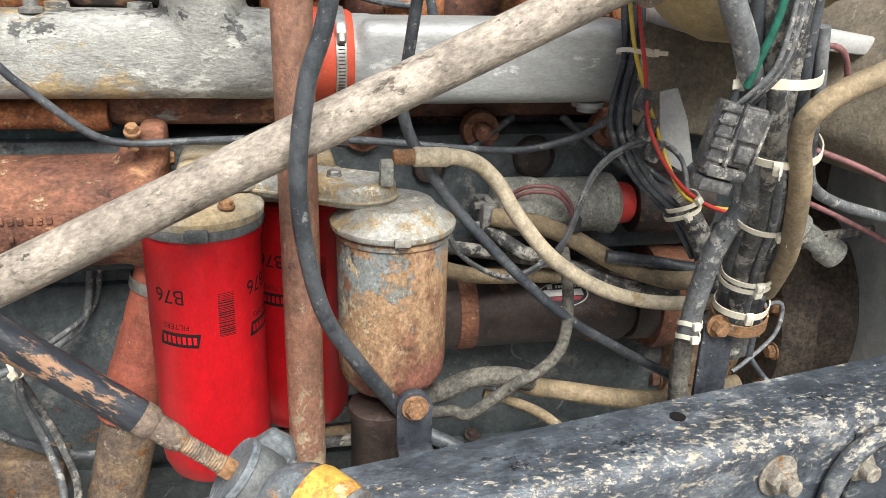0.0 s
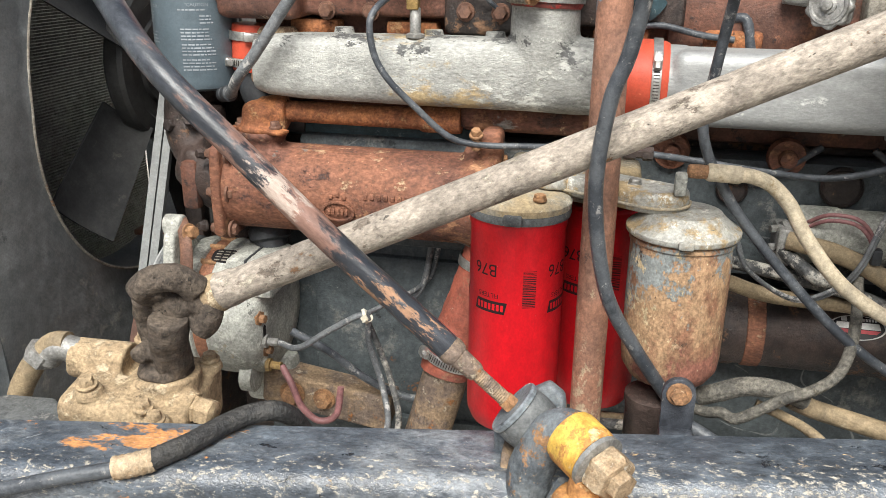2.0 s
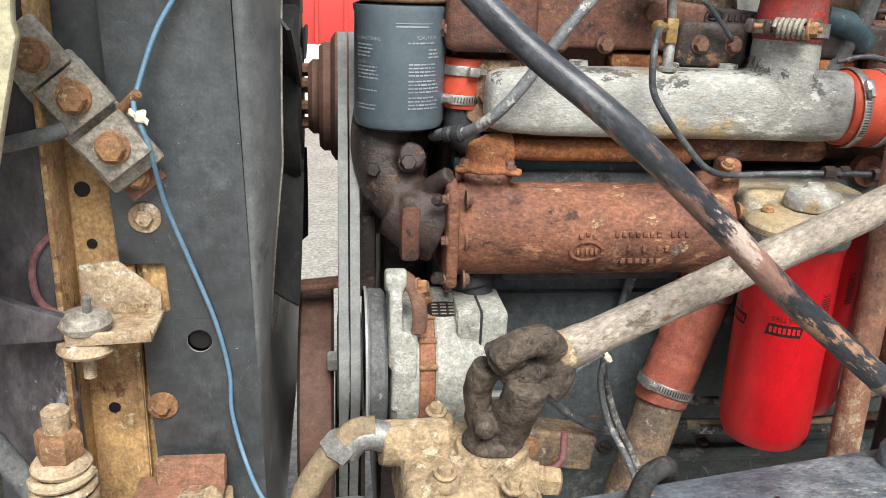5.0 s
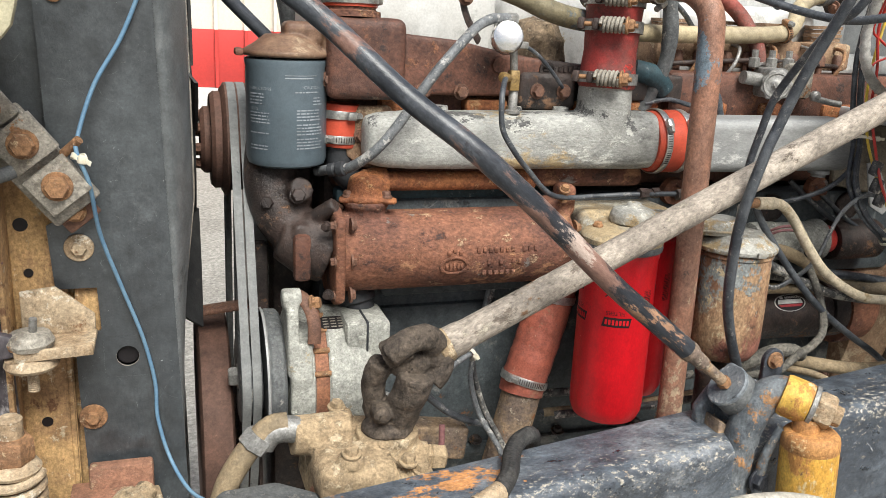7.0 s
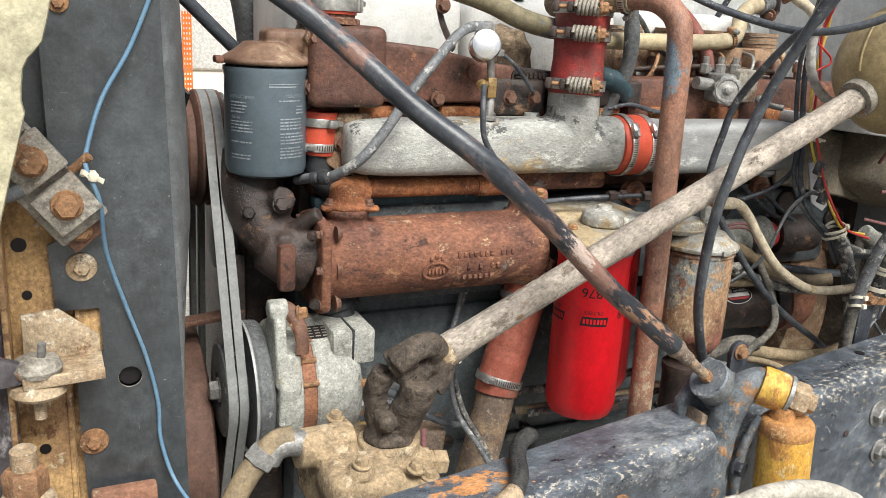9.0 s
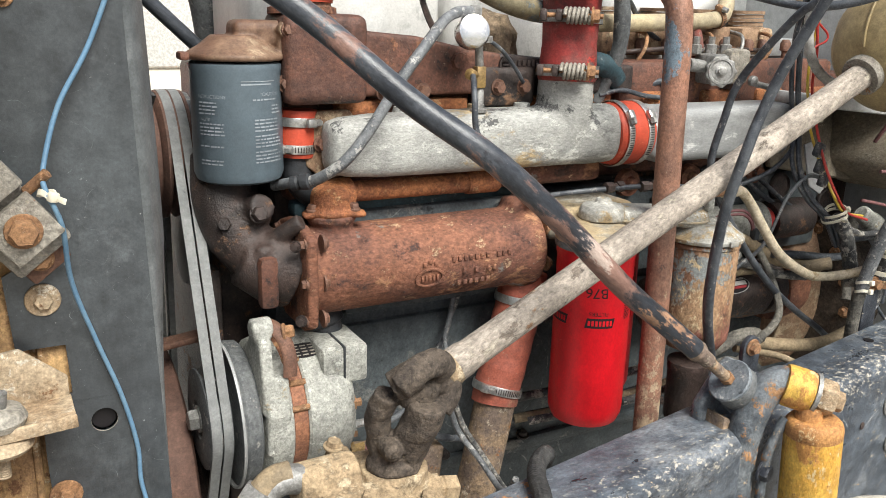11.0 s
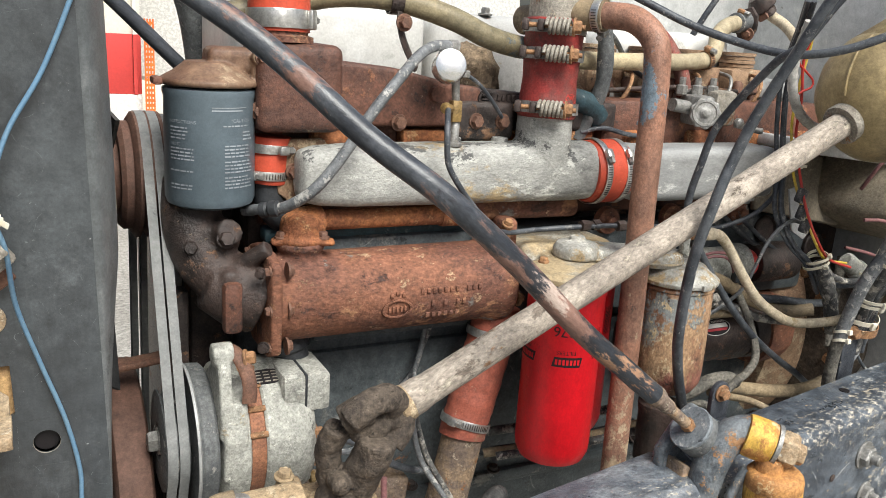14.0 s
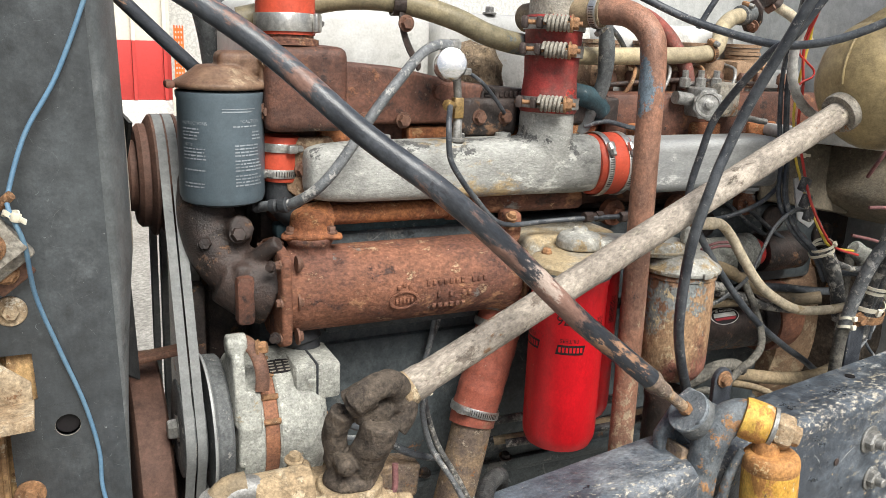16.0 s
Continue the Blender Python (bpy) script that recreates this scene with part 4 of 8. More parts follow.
bm = box((0.262, 0.945, 1.424), (0.31, 0.082, 0.088), 0.016, None, None, 4)
turned([(0.045, 0), (0.045, 0.03)], (0.095, 0.953, 1.426), X, 32, bm)
part("runner", bm, alu_clean, ir, remesh=0.0034, soften=4)
part("drain_boss", turned([(0.018, 0), (0.018, 0.006), (0.012, 0.008), (0.012, 0.012)], (0.37, 0.93, 1.380), -Z, 20), alu_clean, ir)

# faded red charge hose going up from the neck
ch = thing("charge_air_hose", (-0.046, 0.95, 1.52), "faded red silicone charge-air hose with worn cloth", "hose")
part("hose", turned([(0.0425, 0), (0.0445, 0.004), (0.0425, 0.03), (0.0405, 0.055), (0.0420, 0.085), (0.0445, 0.14), (0.042, 0.143)], (-0.046, 0.95, 1.510), (0.04, 0.04, 1), 36), faded_red, ch)
solid("charge_air_pipe", turned([(0.0405, 0), (0.0405, 0.22), (0.038, 0.22)], (-0.041, 0.955, 1.63), (0.04, 0.04, 1), 32), bracket_mat, "dull grey charge-air pipe", "pipe")
for z, aa in ((1.525, -130), (1.602, -130), (1.640, -130)):
    spring_clamp((-0.046 + (z - 1.51) * 0.04, 0.95 + (z - 1.51) * 0.04, z), (0.04, 0.04, 1), 0.0455, radians(aa))

# pressure gauge on the manifold
g = thing("pressure_switch", (-0.205, 0.938, 1.472), "chrome-capped pressure sender on a brass tee", "sensor")
part("stem", turned([(0.012, 0), (0.012, 0.004), (0.007, 0.006), (0.007, 0.035), (0.0055, 0.037)], (-0.206, 0.938, 1.470), Z, 16), zinc, g)
part("tee", box((-0.208, 0.936, 1.519), (0.015, 0.015, 0.030), 0.002), brass, g, "tarnished brass tee")
part("side_port", turned([(0.006, 0), (0.006, 0.012), (0.008, 0.012), (0.008, 0.02), (0.004, 0.022)], (-0.214, 0.934, 1.522), (-0.8, -0.5, 0.1), 8), brass, g)
part("upper_stem", rod((-0.208, 0.936, 1.532), (-0.214, 0.93, 1.566), 0.0058, n=14), zinc, g)
part("cap", turned([(0.006, -0.006), (0.021, -0.004), (0.0235, 0.0), (0.0235, 0.016), (0.021, 0.021), (0.012, 0.024), (0.001, 0.0245)], (-0.222, 0.940, 1.578), (-0.25, -0.93, 0.25), 32), chrome, g, "bright chrome cap")
part("fitting", box((-0.195, 0.944, 1.570), (0.018, 0.012, 0.010), 0.002), zinc, g)
part("hose_fitting", turned([(0.009, 0), (0.009, 0.014), (0.006, 0.015), (0.006, 0.022)], (-0.203, 0.952, 1.606), (-1, -0.12, 0.05), 6), zinc, g)
run("gauge_hose", [(-0.212, 0.952, 1.607), (-0.245, 0.935, 1.606), (-0.275, 0.92, 1.594), (-0.312, 0.902, 1.562), (-0.348, 0.895, 1.522), (-0.398, 0.892, 1.453), (-0.430, 0.898, 1.416), (-0.456, 0.93, 1.391), (-0.475, 0.955, 1.385), (-0.49, 0.99, 1.375)], 0.0074, cable_grey, "grey rubber hose from the pressure sender", "hose")
solid("hose_grommet", turned([(0.007, 0), (0.011, 0.003), (0.011, 0.013), (0.007, 0.016), (0.010, 0.019), (0.010, 0.027), (0.006, 0.028)], (-0.458, 0.934, 1.390), (-0.75, 0.6, -0.2), 16), rubber, "ribbed black rubber grommet on a hose end", "hose fitting")
run("sender_wire", [(-0.195, 0.945, 1.572), (-0.165, 0.95, 1.556), (-0.135, 0.958, 1.53), (-0.108, 0.972, 1.505), (-0.09, 0.985, 1.49)], 0.0030, cable, "thin black wire from the pressure sender")
run("air_line", [(-0.222, 0.93, 1.524), (-0.235, 0.905, 1.517), (-0.247, 0.880, 1.495), (-0.243, 0.880, 1.455), (-0.225, 0.880, 1.425), (-0.198, 0.888, 1.396), (-0.155, 0.90, 1.356), (-0.117, 0.91, 1.345), (-0.06, 0.92, 1.344), (0.0, 0.90, 1.350), (0.081, 0.885, 1.352), (0.148, 0.895, 1.344), (0.22, 0.90, 1.335), (0.30, 0.918, 1.328), (0.363, 0.903, 1.350), (0.395, 0.893, 1.380), (0.41, 0.89, 1.41)], 0.0042, cable, "thin black nylon air line with pale printing", "hose")
cl = thing("line_clip", (-0.12, 0.915, 1.345), "rusty pipe clip holding a thin black line", "clip")
part("band", box((-0.121, 0.915, 1.345), (0.012, 0.016, 0.018), 0.004), bolt_rust, cl)
part("bolt", hexhead((-0.121, 0.912, 1.356), (0, -0.5, 1), 0.012, 0.009, None, 0.009), bolt_rust, cl)
for x, y, z in ((0.078, 0.884, 1.352), (0.02, 0.898, 1.352)):
    solid("line_fitting", turned([(0.006, -0.018), (0.0085, -0.018), (0.0085, -0.004), (0.006, -0.004), (0.006, 0.004), (0.0085, 0.004), (0.0085, 0.016), (0.005, 0.016)], (x, y, z), X, 6), dark_iron, "dark hexagon fitting on a thin air line", "fitting", "air line fittings")

# ---- oil cooler ----
oc = thing("oil_cooler", (-0.28, 0.955, 1.19), "rusted cast-iron oil cooler with raised casting marks", "oil cooler")
ay, az = 0.955, 1.261
bm = bmesh.new()
turned([(0.0605, -0.016), (0.0605, 0.006), (0.0605, 0.31), (0.066, 0.325), (0.066, 0.345), (0.058, 0.352)], (-0.452, ay, az), X, 40, bm)
turned([(0.040, 0), (0.034, 0.025), (0.029, 0.045), (0.029, 0.066), (0.034, 0.069), (0.034, 0.078)], (-0.424, 0.952, 1.262), Z, 28, bm)
box((-0.118, ay, az + 0.052), (0.05, 0.05, 0.05), 0.012, None, bm)
box((-0.105, ay - 0.01, az + 0.075), (0.028, 0.04, 0.05), 0.008, None, bm)
part("body", bm, rusty, oc, remesh=0.0034, soften=4)
fl = [(-0.068, -0.066), (-0.04, -0.078), (0.04, -0.078), (0.068, -0.066), (0.072, 0.0), (0.068, 0.066), (0.03, 0.078), (-0.03, 0.078), (-0.068, 0.066), (-0.072, 0.0)]
mfl = Matrix(((0, 0, 1, -0.479), (1, 0, 0, ay), (0, 1, 0, az), (0, 0, 0, 1)))
part("flange", plate([(a * 0.90, b * 0.92) for a, b in fl], mfl, 0.015, 0.005, None, 3), rusty, oc, "bolted end flange")
for y, z in ((-0.056, 0.056), (0.056, 0.056), (-0.056, -0.056), (0.056, -0.056), (-0.06, 0.0)):
    bolt(oc, (-0.478, ay + y * 0.93, az + z * 0.93), -X, 0.011, 0.008, bolt_brown, 0.008)
    bolt(oc, (-0.456, ay + y * 0.93, az + z * 0.93), X, 0.014, 0.008, bolt_brown)
for k in range(6):
    a = radians(60 * k + 20)
    bolt(oc, (-0.098, ay + 0.054 * math.cos(a), az + 0.054 * math.sin(a)), X, 0.013, 0.010, bolt_rust)


def on_cooler(x, s, h=0.0011):
    a = radians(180) + s / 0.0605
    rr = 0.0605 + h
    return Vector((x, ay + rr * math.cos(a), az - rr * math.sin(a)))


bm = bmesh.new()
for q in range(36):
    a = q * math.pi / 18
    p = on_cooler(-0.300 + 0.021 * math.cos(a), -0.013 + 0.013 * math.sin(a))
    box(p, (0.0046, 0.0030, 0.0034), 0.0008, None, bm)
for k in range(5):
    box(on_cooler(-0.312 + k * 0.006, -0.013), (0.0035, 0.0026, 0.008), 0.0008, None, bm)
for k in range(3):
    box(on_cooler(-0.309 + k * 0.009, 0.007 + 0.003 * (k == 1)), (0.006, 0.003, 0.006), 0.0015, None, bm)
part("cast_oval", bm, rusty, oc, "raised oval foundry mark")
bm = bmesh.new()
random.seed(5)
for k in range(11):
    if k != 7:
        box(on_cooler(-0.262 + k * 0.0092, 0.010), (0.0058, 0.0028, 0.0085), 0.0014, None, bm)
for k in (0, 2, 4, 5):
    box(on_cooler(-0.245 + k * 0.010, -0.009), (0.0058, 0.0028, 0.0085), 0.0014, None, bm)
for k in range(6):
    box(on_cooler(-0.250 + k * 0.0095, -0.028), (0.0065, 0.0028, 0.0075), 0.0014, None, bm)
tagged(part("cast_marking", bm, rusty, oc, "raised casting marks in rows"), kind="stuff")
# oil transfer pipe over the cooler
op = thing("oil_transfer_pipe", (-0.27, 0.97, 1.34), "orange-rusted oil pipe with an elbow above the cooler", "pipe")
bm = turned([(0.034, 0.0), (0.034, 0.008), (0.028, 0.010), (0.0275, 0.024), (0.025, 0.034), (0.016, 0.040), (0.0, 0.041)], (-0.424, 0.953, 1.338), Z, 28)
turned([(0.020, 0.0), (0.0225, 0.018), (0.0225, 0.036), (0.018, 0.038)], (-0.428, 0.961, 1.3625), (1, 0.06, 0.02), 24, bm)
box((-0.424, 0.940, 1.341), (0.086, 0.024, 0.008), 0.003, pose(0, 0, 0, 0, 0, -14), bm)
part("elbow", bm, rusty_bright, op, remesh=0.003, soften=3)
part("tube", rod((-0.400, 0.966, 1.364), (-0.20, 0.97, 1.362), 0.0145, n=24), rusty_bright, op)
part("sleeve", turned([(0.0165, 0), (0.0175, 0.004), (0.0175, 0.05), (0.0165, 0.054)], (-0.205, 0.97, 1.362), X, 24), rusty_bright, op)
part("rear_housing", rough(box((-0.055, 0.985, 1.368), (0.20, 0.05, 0.036), 0.014, None, None, 4), 0.003, 40), rusty, op)
bolt(op, (-0.398, 0.934, 1.346), Z, 0.012, 0.009, bolt_brown, 0.009)
bolt(op, (-0.452, 0.947, 1.346), Z, 0.012, 0.009, bolt_brown, 0.009)
# dark casting at the cooler's front end
fh = thing("oil_cooler_housing", (-0.53, 0.97, 1.2), "oily dark iron casting in front of the oil cooler", "engine casting")
bm = bmesh.new()
turned([(0.052, 0), (0.050, 0.035), (0.036, 0.075)], (-0.477, 0.962, 1.262), (-1, 0.12, 0.35), 28, bm)
tube([(-0.515, 0.975, 1.28), (-0.545, 0.99, 1.315), (-0.556, 1.01, 1.36), (-0.55, 1.04, 1.41)], 0.040, 20, bm=bm)
box((-0.522, 0.94, 1.278), (0.026, 0.03, 0.065), 0.008, None, bm)
box((-0.53, 0.985, 1.345), (0.06, 0.05, 0.04), 0.012, None, bm)
turned([(0.020, 0), (0.018, 0.03)], (-0.525, 0.975, 1.345), (0.2, -0.8, 0.4), 18, bm)
turned([(0.012, 0), (0.012, 0.05)], (-0.508, 0.95, 1.31), (0.6, -0.4, 0.5), 14, bm)
part("casting", bm, dark_iron, fh, remesh=0.0036, soften=4)
bolt(fh, (-0.526, 0.948, 1.348), (0.1, -0.9, 0.3), 0.018, 0.012, dark_iron)
bolt(fh, (-0.565, 0.965, 1.335), (-0.3, -0.9, 0.2), 0.016, 0.012, dark_iron)
bolt(fh, (-0.490, 0.905, 1.312), (-0.6, -0.8, 0.1), 0.011, 0.010, dark_iron, 0.008)
bolt(fh, (-0.489, 0.892, 1.215), (-0.6, -0.8, 0.1), 0.011, 0.010, dark_iron, 0.008)
part("hanging_lug", box((-0.522, 0.925, 1.262), (0.026, 0.022, 0.070), 0.008), brown, fh, "brown cast lug")
solid("lower_cooler_outlet", turned([(0.026, 0), (0.030, 0.006), (0.030, 0.02), (0.024, 0.024), (0.024, 0.05), (0.020, 0.05)], (-0.435, 0.975, 1.195), (0.25, -0.25, -1), 28), rubber, "black ribbed outlet under the oil cooler", "hose fitting")

# dirty orange elbow hose and its pipe
eh = thing("lower_coolant_hose", (-0.16, 0.93, 1.0), "dirty orange coolant hose slanting down from the oil cooler", "hose")
part("hose", tube([(-0.100, 0.955, 1.215), (-0.108, 0.952, 1.17), (-0.130, 0.945, 1.10), (-0.155, 0.935, 1.030), (-0.160, 0.932, 1.012)], 0.037, 40, 0.003, wave=lambda s, a: 1 + 0.012 * math.sin(s * 170 + 0.6 * math.sin(a)) + 0.006 * math.sin(s * 410 + 2 * a)), silicone_dusty, eh)
solid("lower_coolant_pipe", tube([(-0.152, 0.935, 1.04), (-0.165, 0.93, 0.985), (-0.182, 0.925, 0.92), (-0.20, 0.92, 0.85), (-0.215, 0.92, 0.76)], 0.0325, 28), pipe_rust, "scaly rusted coolant pipe", "pipe")
clamp((-0.1535, 0.9355, 1.034), (0.33, 0.13, 1), 0.0385, 0.013, radians(-150))
clamp((-0.108, 0.953, 1.172), (0.2, 0.05, 1), 0.0385, 0.013, radians(20))

# ---- coolant filter, grey ----
cx, cy = -0.534, 0.998
cf = thing("coolant_filter", (cx, cy, 1.385), "blue-grey spin-on coolant filter with pale printed instructions", "filter")
part("can", turned([(0.030, 0), (0.046, 0.001), (0.0545, 0.005), (0.0575, 0.013), (0.0575, 0.142), (0.0590, 0.146), (0.0590, 0.152), (0.055, 0.154)], (cx, cy, 1.385), Z, 64), filter_grey, cf)
random.seed(11)
rows = []
view = math.atan2(-1.1, 0.05)
for col, w, rowsn, z0 in ((-0.070, 0.030, 4, 1.490), (-0.070, 0.038, 4, 1.464), (-0.070, 0.036, 1, 1.436), (-0.070, 0.034, 2, 1.418), (0.002, 0.046, 1, 1.494), (0.030, 0.018, 3, 1.486), (0.004, 0.044, 4, 1.469), (0.004, 0.046, 4, 1.449), (0.004, 0.044, 4, 1.429)):
    for k in range(rowsn):
        x = col
        end = col + w * random.uniform(0.8, 1.0)
        while x < end:
            l = random.uniform(0.003, 0.009)
            rows.append((x, min(x + l, end), z0 - k * 0.0044, 0.0019))
            x += l + 0.0013
rows += [(-0.012, 0.036, 1.517, 0.0011), (-0.012, 0.030, 1.513, 0.0018)]
tagged(part("printed_text", bars(rows, (cx, cy), 0.0580, view), ink_white, cf, "rows of pale printing too small to read"), kind="stuff")
for word, x0, z0, sz in (("*CAUTION", 0.012, 1.4995, 0.0062), ("INSTRUCTIONS", -0.072, 1.4965, 0.0058), ("NOTE", -0.068, 1.4685, 0.0056)):
    lb = letters(word, sz)
    for v in lb.verts:
        v.co = wrap(x0 + v.co.x, z0 + v.co.y, (cx, cy), 0.0580, view)
    part("printed_word", lb, ink_white, cf)
cfh = thing("filter_casting", (cx, cy, 1.54), "brown filter casting above the coolant filter", "engine casting")
bm = turned([(0.0, 0), (0.060, 0), (0.0625, 0.002), (0.0625, 0.007), (0.058, 0.010), (0.046, 0.017), (0.036, 0.025), (0.030, 0.030), (0.0, 0.030)], (cx, cy, 1.541), Z, 56)
box((-0.497, 1.0, 1.573), (0.085, 0.050, 0.034), 0.010, None, bm, 3)
box((-0.470, 0.998, 1.560), (0.034, 0.064, 0.040), 0.006, None, bm)
turned([(0.012, 0), (0.011, 0.012)], (-0.476, 0.972, 1.579), -Y, 16, bm)
part("brim_and_neck", bm, brim_brown, cfh, "wide brown brim rising to a cast neck", remesh=0.0018, soften=3)
bolt(cfh, (-0.476, 0.961, 1.579), (0, -1, 0.1), 0.012, 0.009, bolt_brown, 0.009)
part("lug", box((-0.601, cy - 0.01, 1.546), (0.012, 0.026, 0.010), 0.003), brown, cfh)
bolt(cfh, (-0.478, 0.968, 1.512), (-0.2, -1, 0), 0.012, 0.010, bolt_brown)
# short orange hose beside it
sh = thing("short_coolant_hose", (-0.455, 1.0, 1.41), "short orange hose held by two clamps", "hose")
part("hose", turned([(0.0265, 0), (0.0275, 0.003), (0.0275, 0.060), (0.0265, 0.063)], (-0.455, 1.0, 1.412), (0.05, 0, 1), 32), silicone, sh)
clamp((-0.4545, 1.0, 1.460), (0.05, 0, 1), 0.0282, 0.012, radians(-70))
clamp((-0.4565, 1.0, 1.424), (0.05, 0, 1), 0.0282, 0.012, radians(-140))
solid("coolant_elbow", tube([(-0.456, 1.0, 1.43), (-0.455, 1.0, 1.40), (-0.448, 1.0, 1.375), (-0.42, 1.005, 1.352), (-0.38, 1.01, 1.345)], 0.0215, 24), rubber, "grey cast elbow under the short hose", "pipe")

# ---- red oil filters ----
def oil_filter(x, y, zb, label):
    t = thing("oil_filter", (x, y, zb), label, "oil filter", "red oil filters")
    part("can", turned([(0.022, 0.0), (0.040, 0.001), (0.0505, 0.006), (0.0555, 0.018), (0.0565, 0.03), (0.0565, 0.262), (0.0580, 0.266), (0.0580, 0.276), (0.054, 0.280)], (x, y, zb), Z, 64), red_paint, t)
    random.seed(3)
    for a in (-116, -20, 76, 172):
        a = radians(a)
        z0 = zb + 0.166
        bm = bmesh.new()
        for k in range(8):
            u0, u1 = -0.022 + k * 0.0052, -0.022 + (k + 1) * 0.0052
            mesh([wrap(u0, z0, (x, y), 0.0568, a), wrap(u1, z0, (x, y), 0.0568, a), wrap(u1 + 0.003, z0 + 0.0150, (x, y), 0.0568, a), wrap(u0 + 0.003, z0 + 0.0150, (x, y), 0.0568, a)], [(0, 1, 2, 3)], bm)
        logo = part("printed_logo", bm, ink_black, t, "slanted black logo block")
        bm = bmesh.new()
        for k in range(7):
            bars([(-0.0175 + k * 0.0054, -0.0140 + k * 0.0054, z0 + 0.0035, 0.0080)], (x, y), 0.0570, a, bm)
        part("logo_marks", bm, red_paint, logo, "red marks left open in the logo")
        for word, sz, u, v in (("FILTERS", 0.0085, 0.012, 0.0245), ("B76", 0.0215, 0.010, 0.0600)):
            lb = letters(word, sz)
            for q in lb.verts:
                q.co = wrap(u - q.co.x, z0 + v - q.co.y, (x, y), 0.0568, a)
            part("printed_word", lb, ink_black, t)
    z = zb + 0.176
    rows = []
    while z < zb + 0.222:
        h = random.choice((0.0006, 0.0010, 0.0014))
        rows.append((-0.0075, 0.0085, z, h))
        z += h + random.choice((0.0008, 0.0012))
    tagged(part("bar_code", bars(rows, (x, y), 0.0568, radians(-68)), ink_black, t, "black printed stripes"), kind="stuff")
    return t


oil_filter(-0.055, 0.839, 1.008, "bright red spin-on oil filter with black printing")
oil_filter(0.040, 0.935, 1.000, "shaded red oil filter half hidden behind a pipe")
fhd = thing("filter_casting", (0.0, 0.89, 1.29), "dust-covered casting holding two oil filters", "engine casting")
part("brim", turned([(0.056, 0), (0.0610, 0.002), (0.0615, 0.009), (0.058, 0.014), (0.046, 0.018), (0.0, 0.019)], (-0.055, 0.839, 1.292), Z, 48), lid_tan, fhd, "tan dusty brim over the filter")
part("brim", turned([(0.056, 0), (0.0610, 0.002), (0.0615, 0.009), (0.058, 0.014), (0.046, 0.018), (0.0, 0.019)], (0.040, 0.935, 1.286), Z, 48), lid_tan, fhd)
bm = bmesh.new()
box((0.0, 0.965, 1.296), (0.17, 0.10, 0.05), 0.012, None, bm)
box((-0.005, 0.905, 1.302), (0.11, 0.09, 0.020), 0.008, None, bm)
part("casting", bm, lid_tan, fhd, remesh=0.0026, soften=3)
bm = bmesh.new()
turned([(0.036, 0), (0.036, 0.012), (0.031, 0.020), (0.018, 0.024)], (-0.018, 0.876, 1.312), Z, 32, bm)
turned([(0.012, 0), (0.012, 0.012), (0.006, 0.014)], (-0.018, 0.876, 1.330), Z, 20, bm)
part("boss", bm, lid_silver, fhd, "silver-grey round boss", remesh=0.0022, soften=2)
for x, y in ((-0.085, 0.862), (-0.028, 0.80), (0.06, 0.905)):
    bolt(fhd, (x, y, 1.311), Z, 0.012, 0.007, bolt_rust, 0.008)
part("gasket_rim", turned([(0.0565, 0), (0.0605, 0.0), (0.0615, 0.005), (0.0605, 0.010), (0.0565, 0.010)], (-0.055, 0.839, 1.284), Z, 48, closed=True), rubber_dusty, fhd, "dark rim above the red can")
part("tab", box((-0.055, 0.777, 1.291), (0.022, 0.008, 0.013), 0.003), rubber_dusty, fhd)

# ---- fuel filter can with its lid ----
ff = thing("fuel_filter", (0.131, 0.815, 1.10), "rusted fuel filter can with peeling grey paint", "fuel filter")
part("can", rough(turned([(0.008, 0.0), (0.030, 0.003), (0.046, 0.011), (0.0545, 0.025), (0.0560, 0.04), (0.0560, 0.09), (0.0562, 0.12), (0.0560, 0.176), (0.054, 0.184)], (0.131, 0.815, 1.098), Z, 64), 0.0006, 30), can_paint, ff)
part("bead", turned([(0.0560, 0), (0.0582, 0.002), (0.0582, 0.006), (0.0560, 0.008)], (0.131, 0.815, 1.272), Z, 56, closed=True), can_paint, ff)
bm = turned([(0.054, 0), (0.0612, 0.001), (0.0625, 0.003), (0.0625, 0.007), (0.060, 0.0095), (0.054, 0.0125), (0.044, 0.021), (0.040, 0.026), (0.0, 0.027)], (0.131, 0.815, 1.281), Z, 64)
part("lid", bm, lid_silver, ff, "dusty silver lid with tan stains")
part("lid_lug", box((0.131, 0.752, 1.286), (0.016, 0.006, 0.009), 0.002), lid_silver, ff)
bm = plate([(-0.012, -0.030), (0.050, -0.031), (0.105, -0.033), (0.122, -0.029), (0.138, -0.014), (0.142, 0.004), (0.136, 0.022), (0.120, 0.034), (0.06, 0.032), (-0.012, 0.030)], Matrix(((0.88, 0.475, 0, 0.006), (-0.475, 0.88, 0, 0.875), (0, 0, 1, 1.304), (0, 0, 0, 1))), 0.024, 0.007, None, 3)
part("top_casting", bm, lid_silver, ff, "smooth silver casting across the top")
bm = plate([(-0.012, -0.0325), (0.050, -0.0335), (0.105, -0.0355), (0.124, -0.031), (0.1405, -0.015), (0.1445, 0.004), (0.138, 0.024), (0.121, 0.0365), (0.06, 0.034), (-0.012, 0.032)], Matrix(((0.88, 0.475, 0, 0.006), (-0.475, 0.88, 0, 0.875), (0, 0, 1, 1.311), (0, 0, 0, 1))), 0.003, 0.001)
part("seam", bm, lid_tan, ff, "raised joint line round the casting")
bolt(ff, (0.075, 0.835, 1.327), Z, 0.012, 0.007, zinc, 0.008)
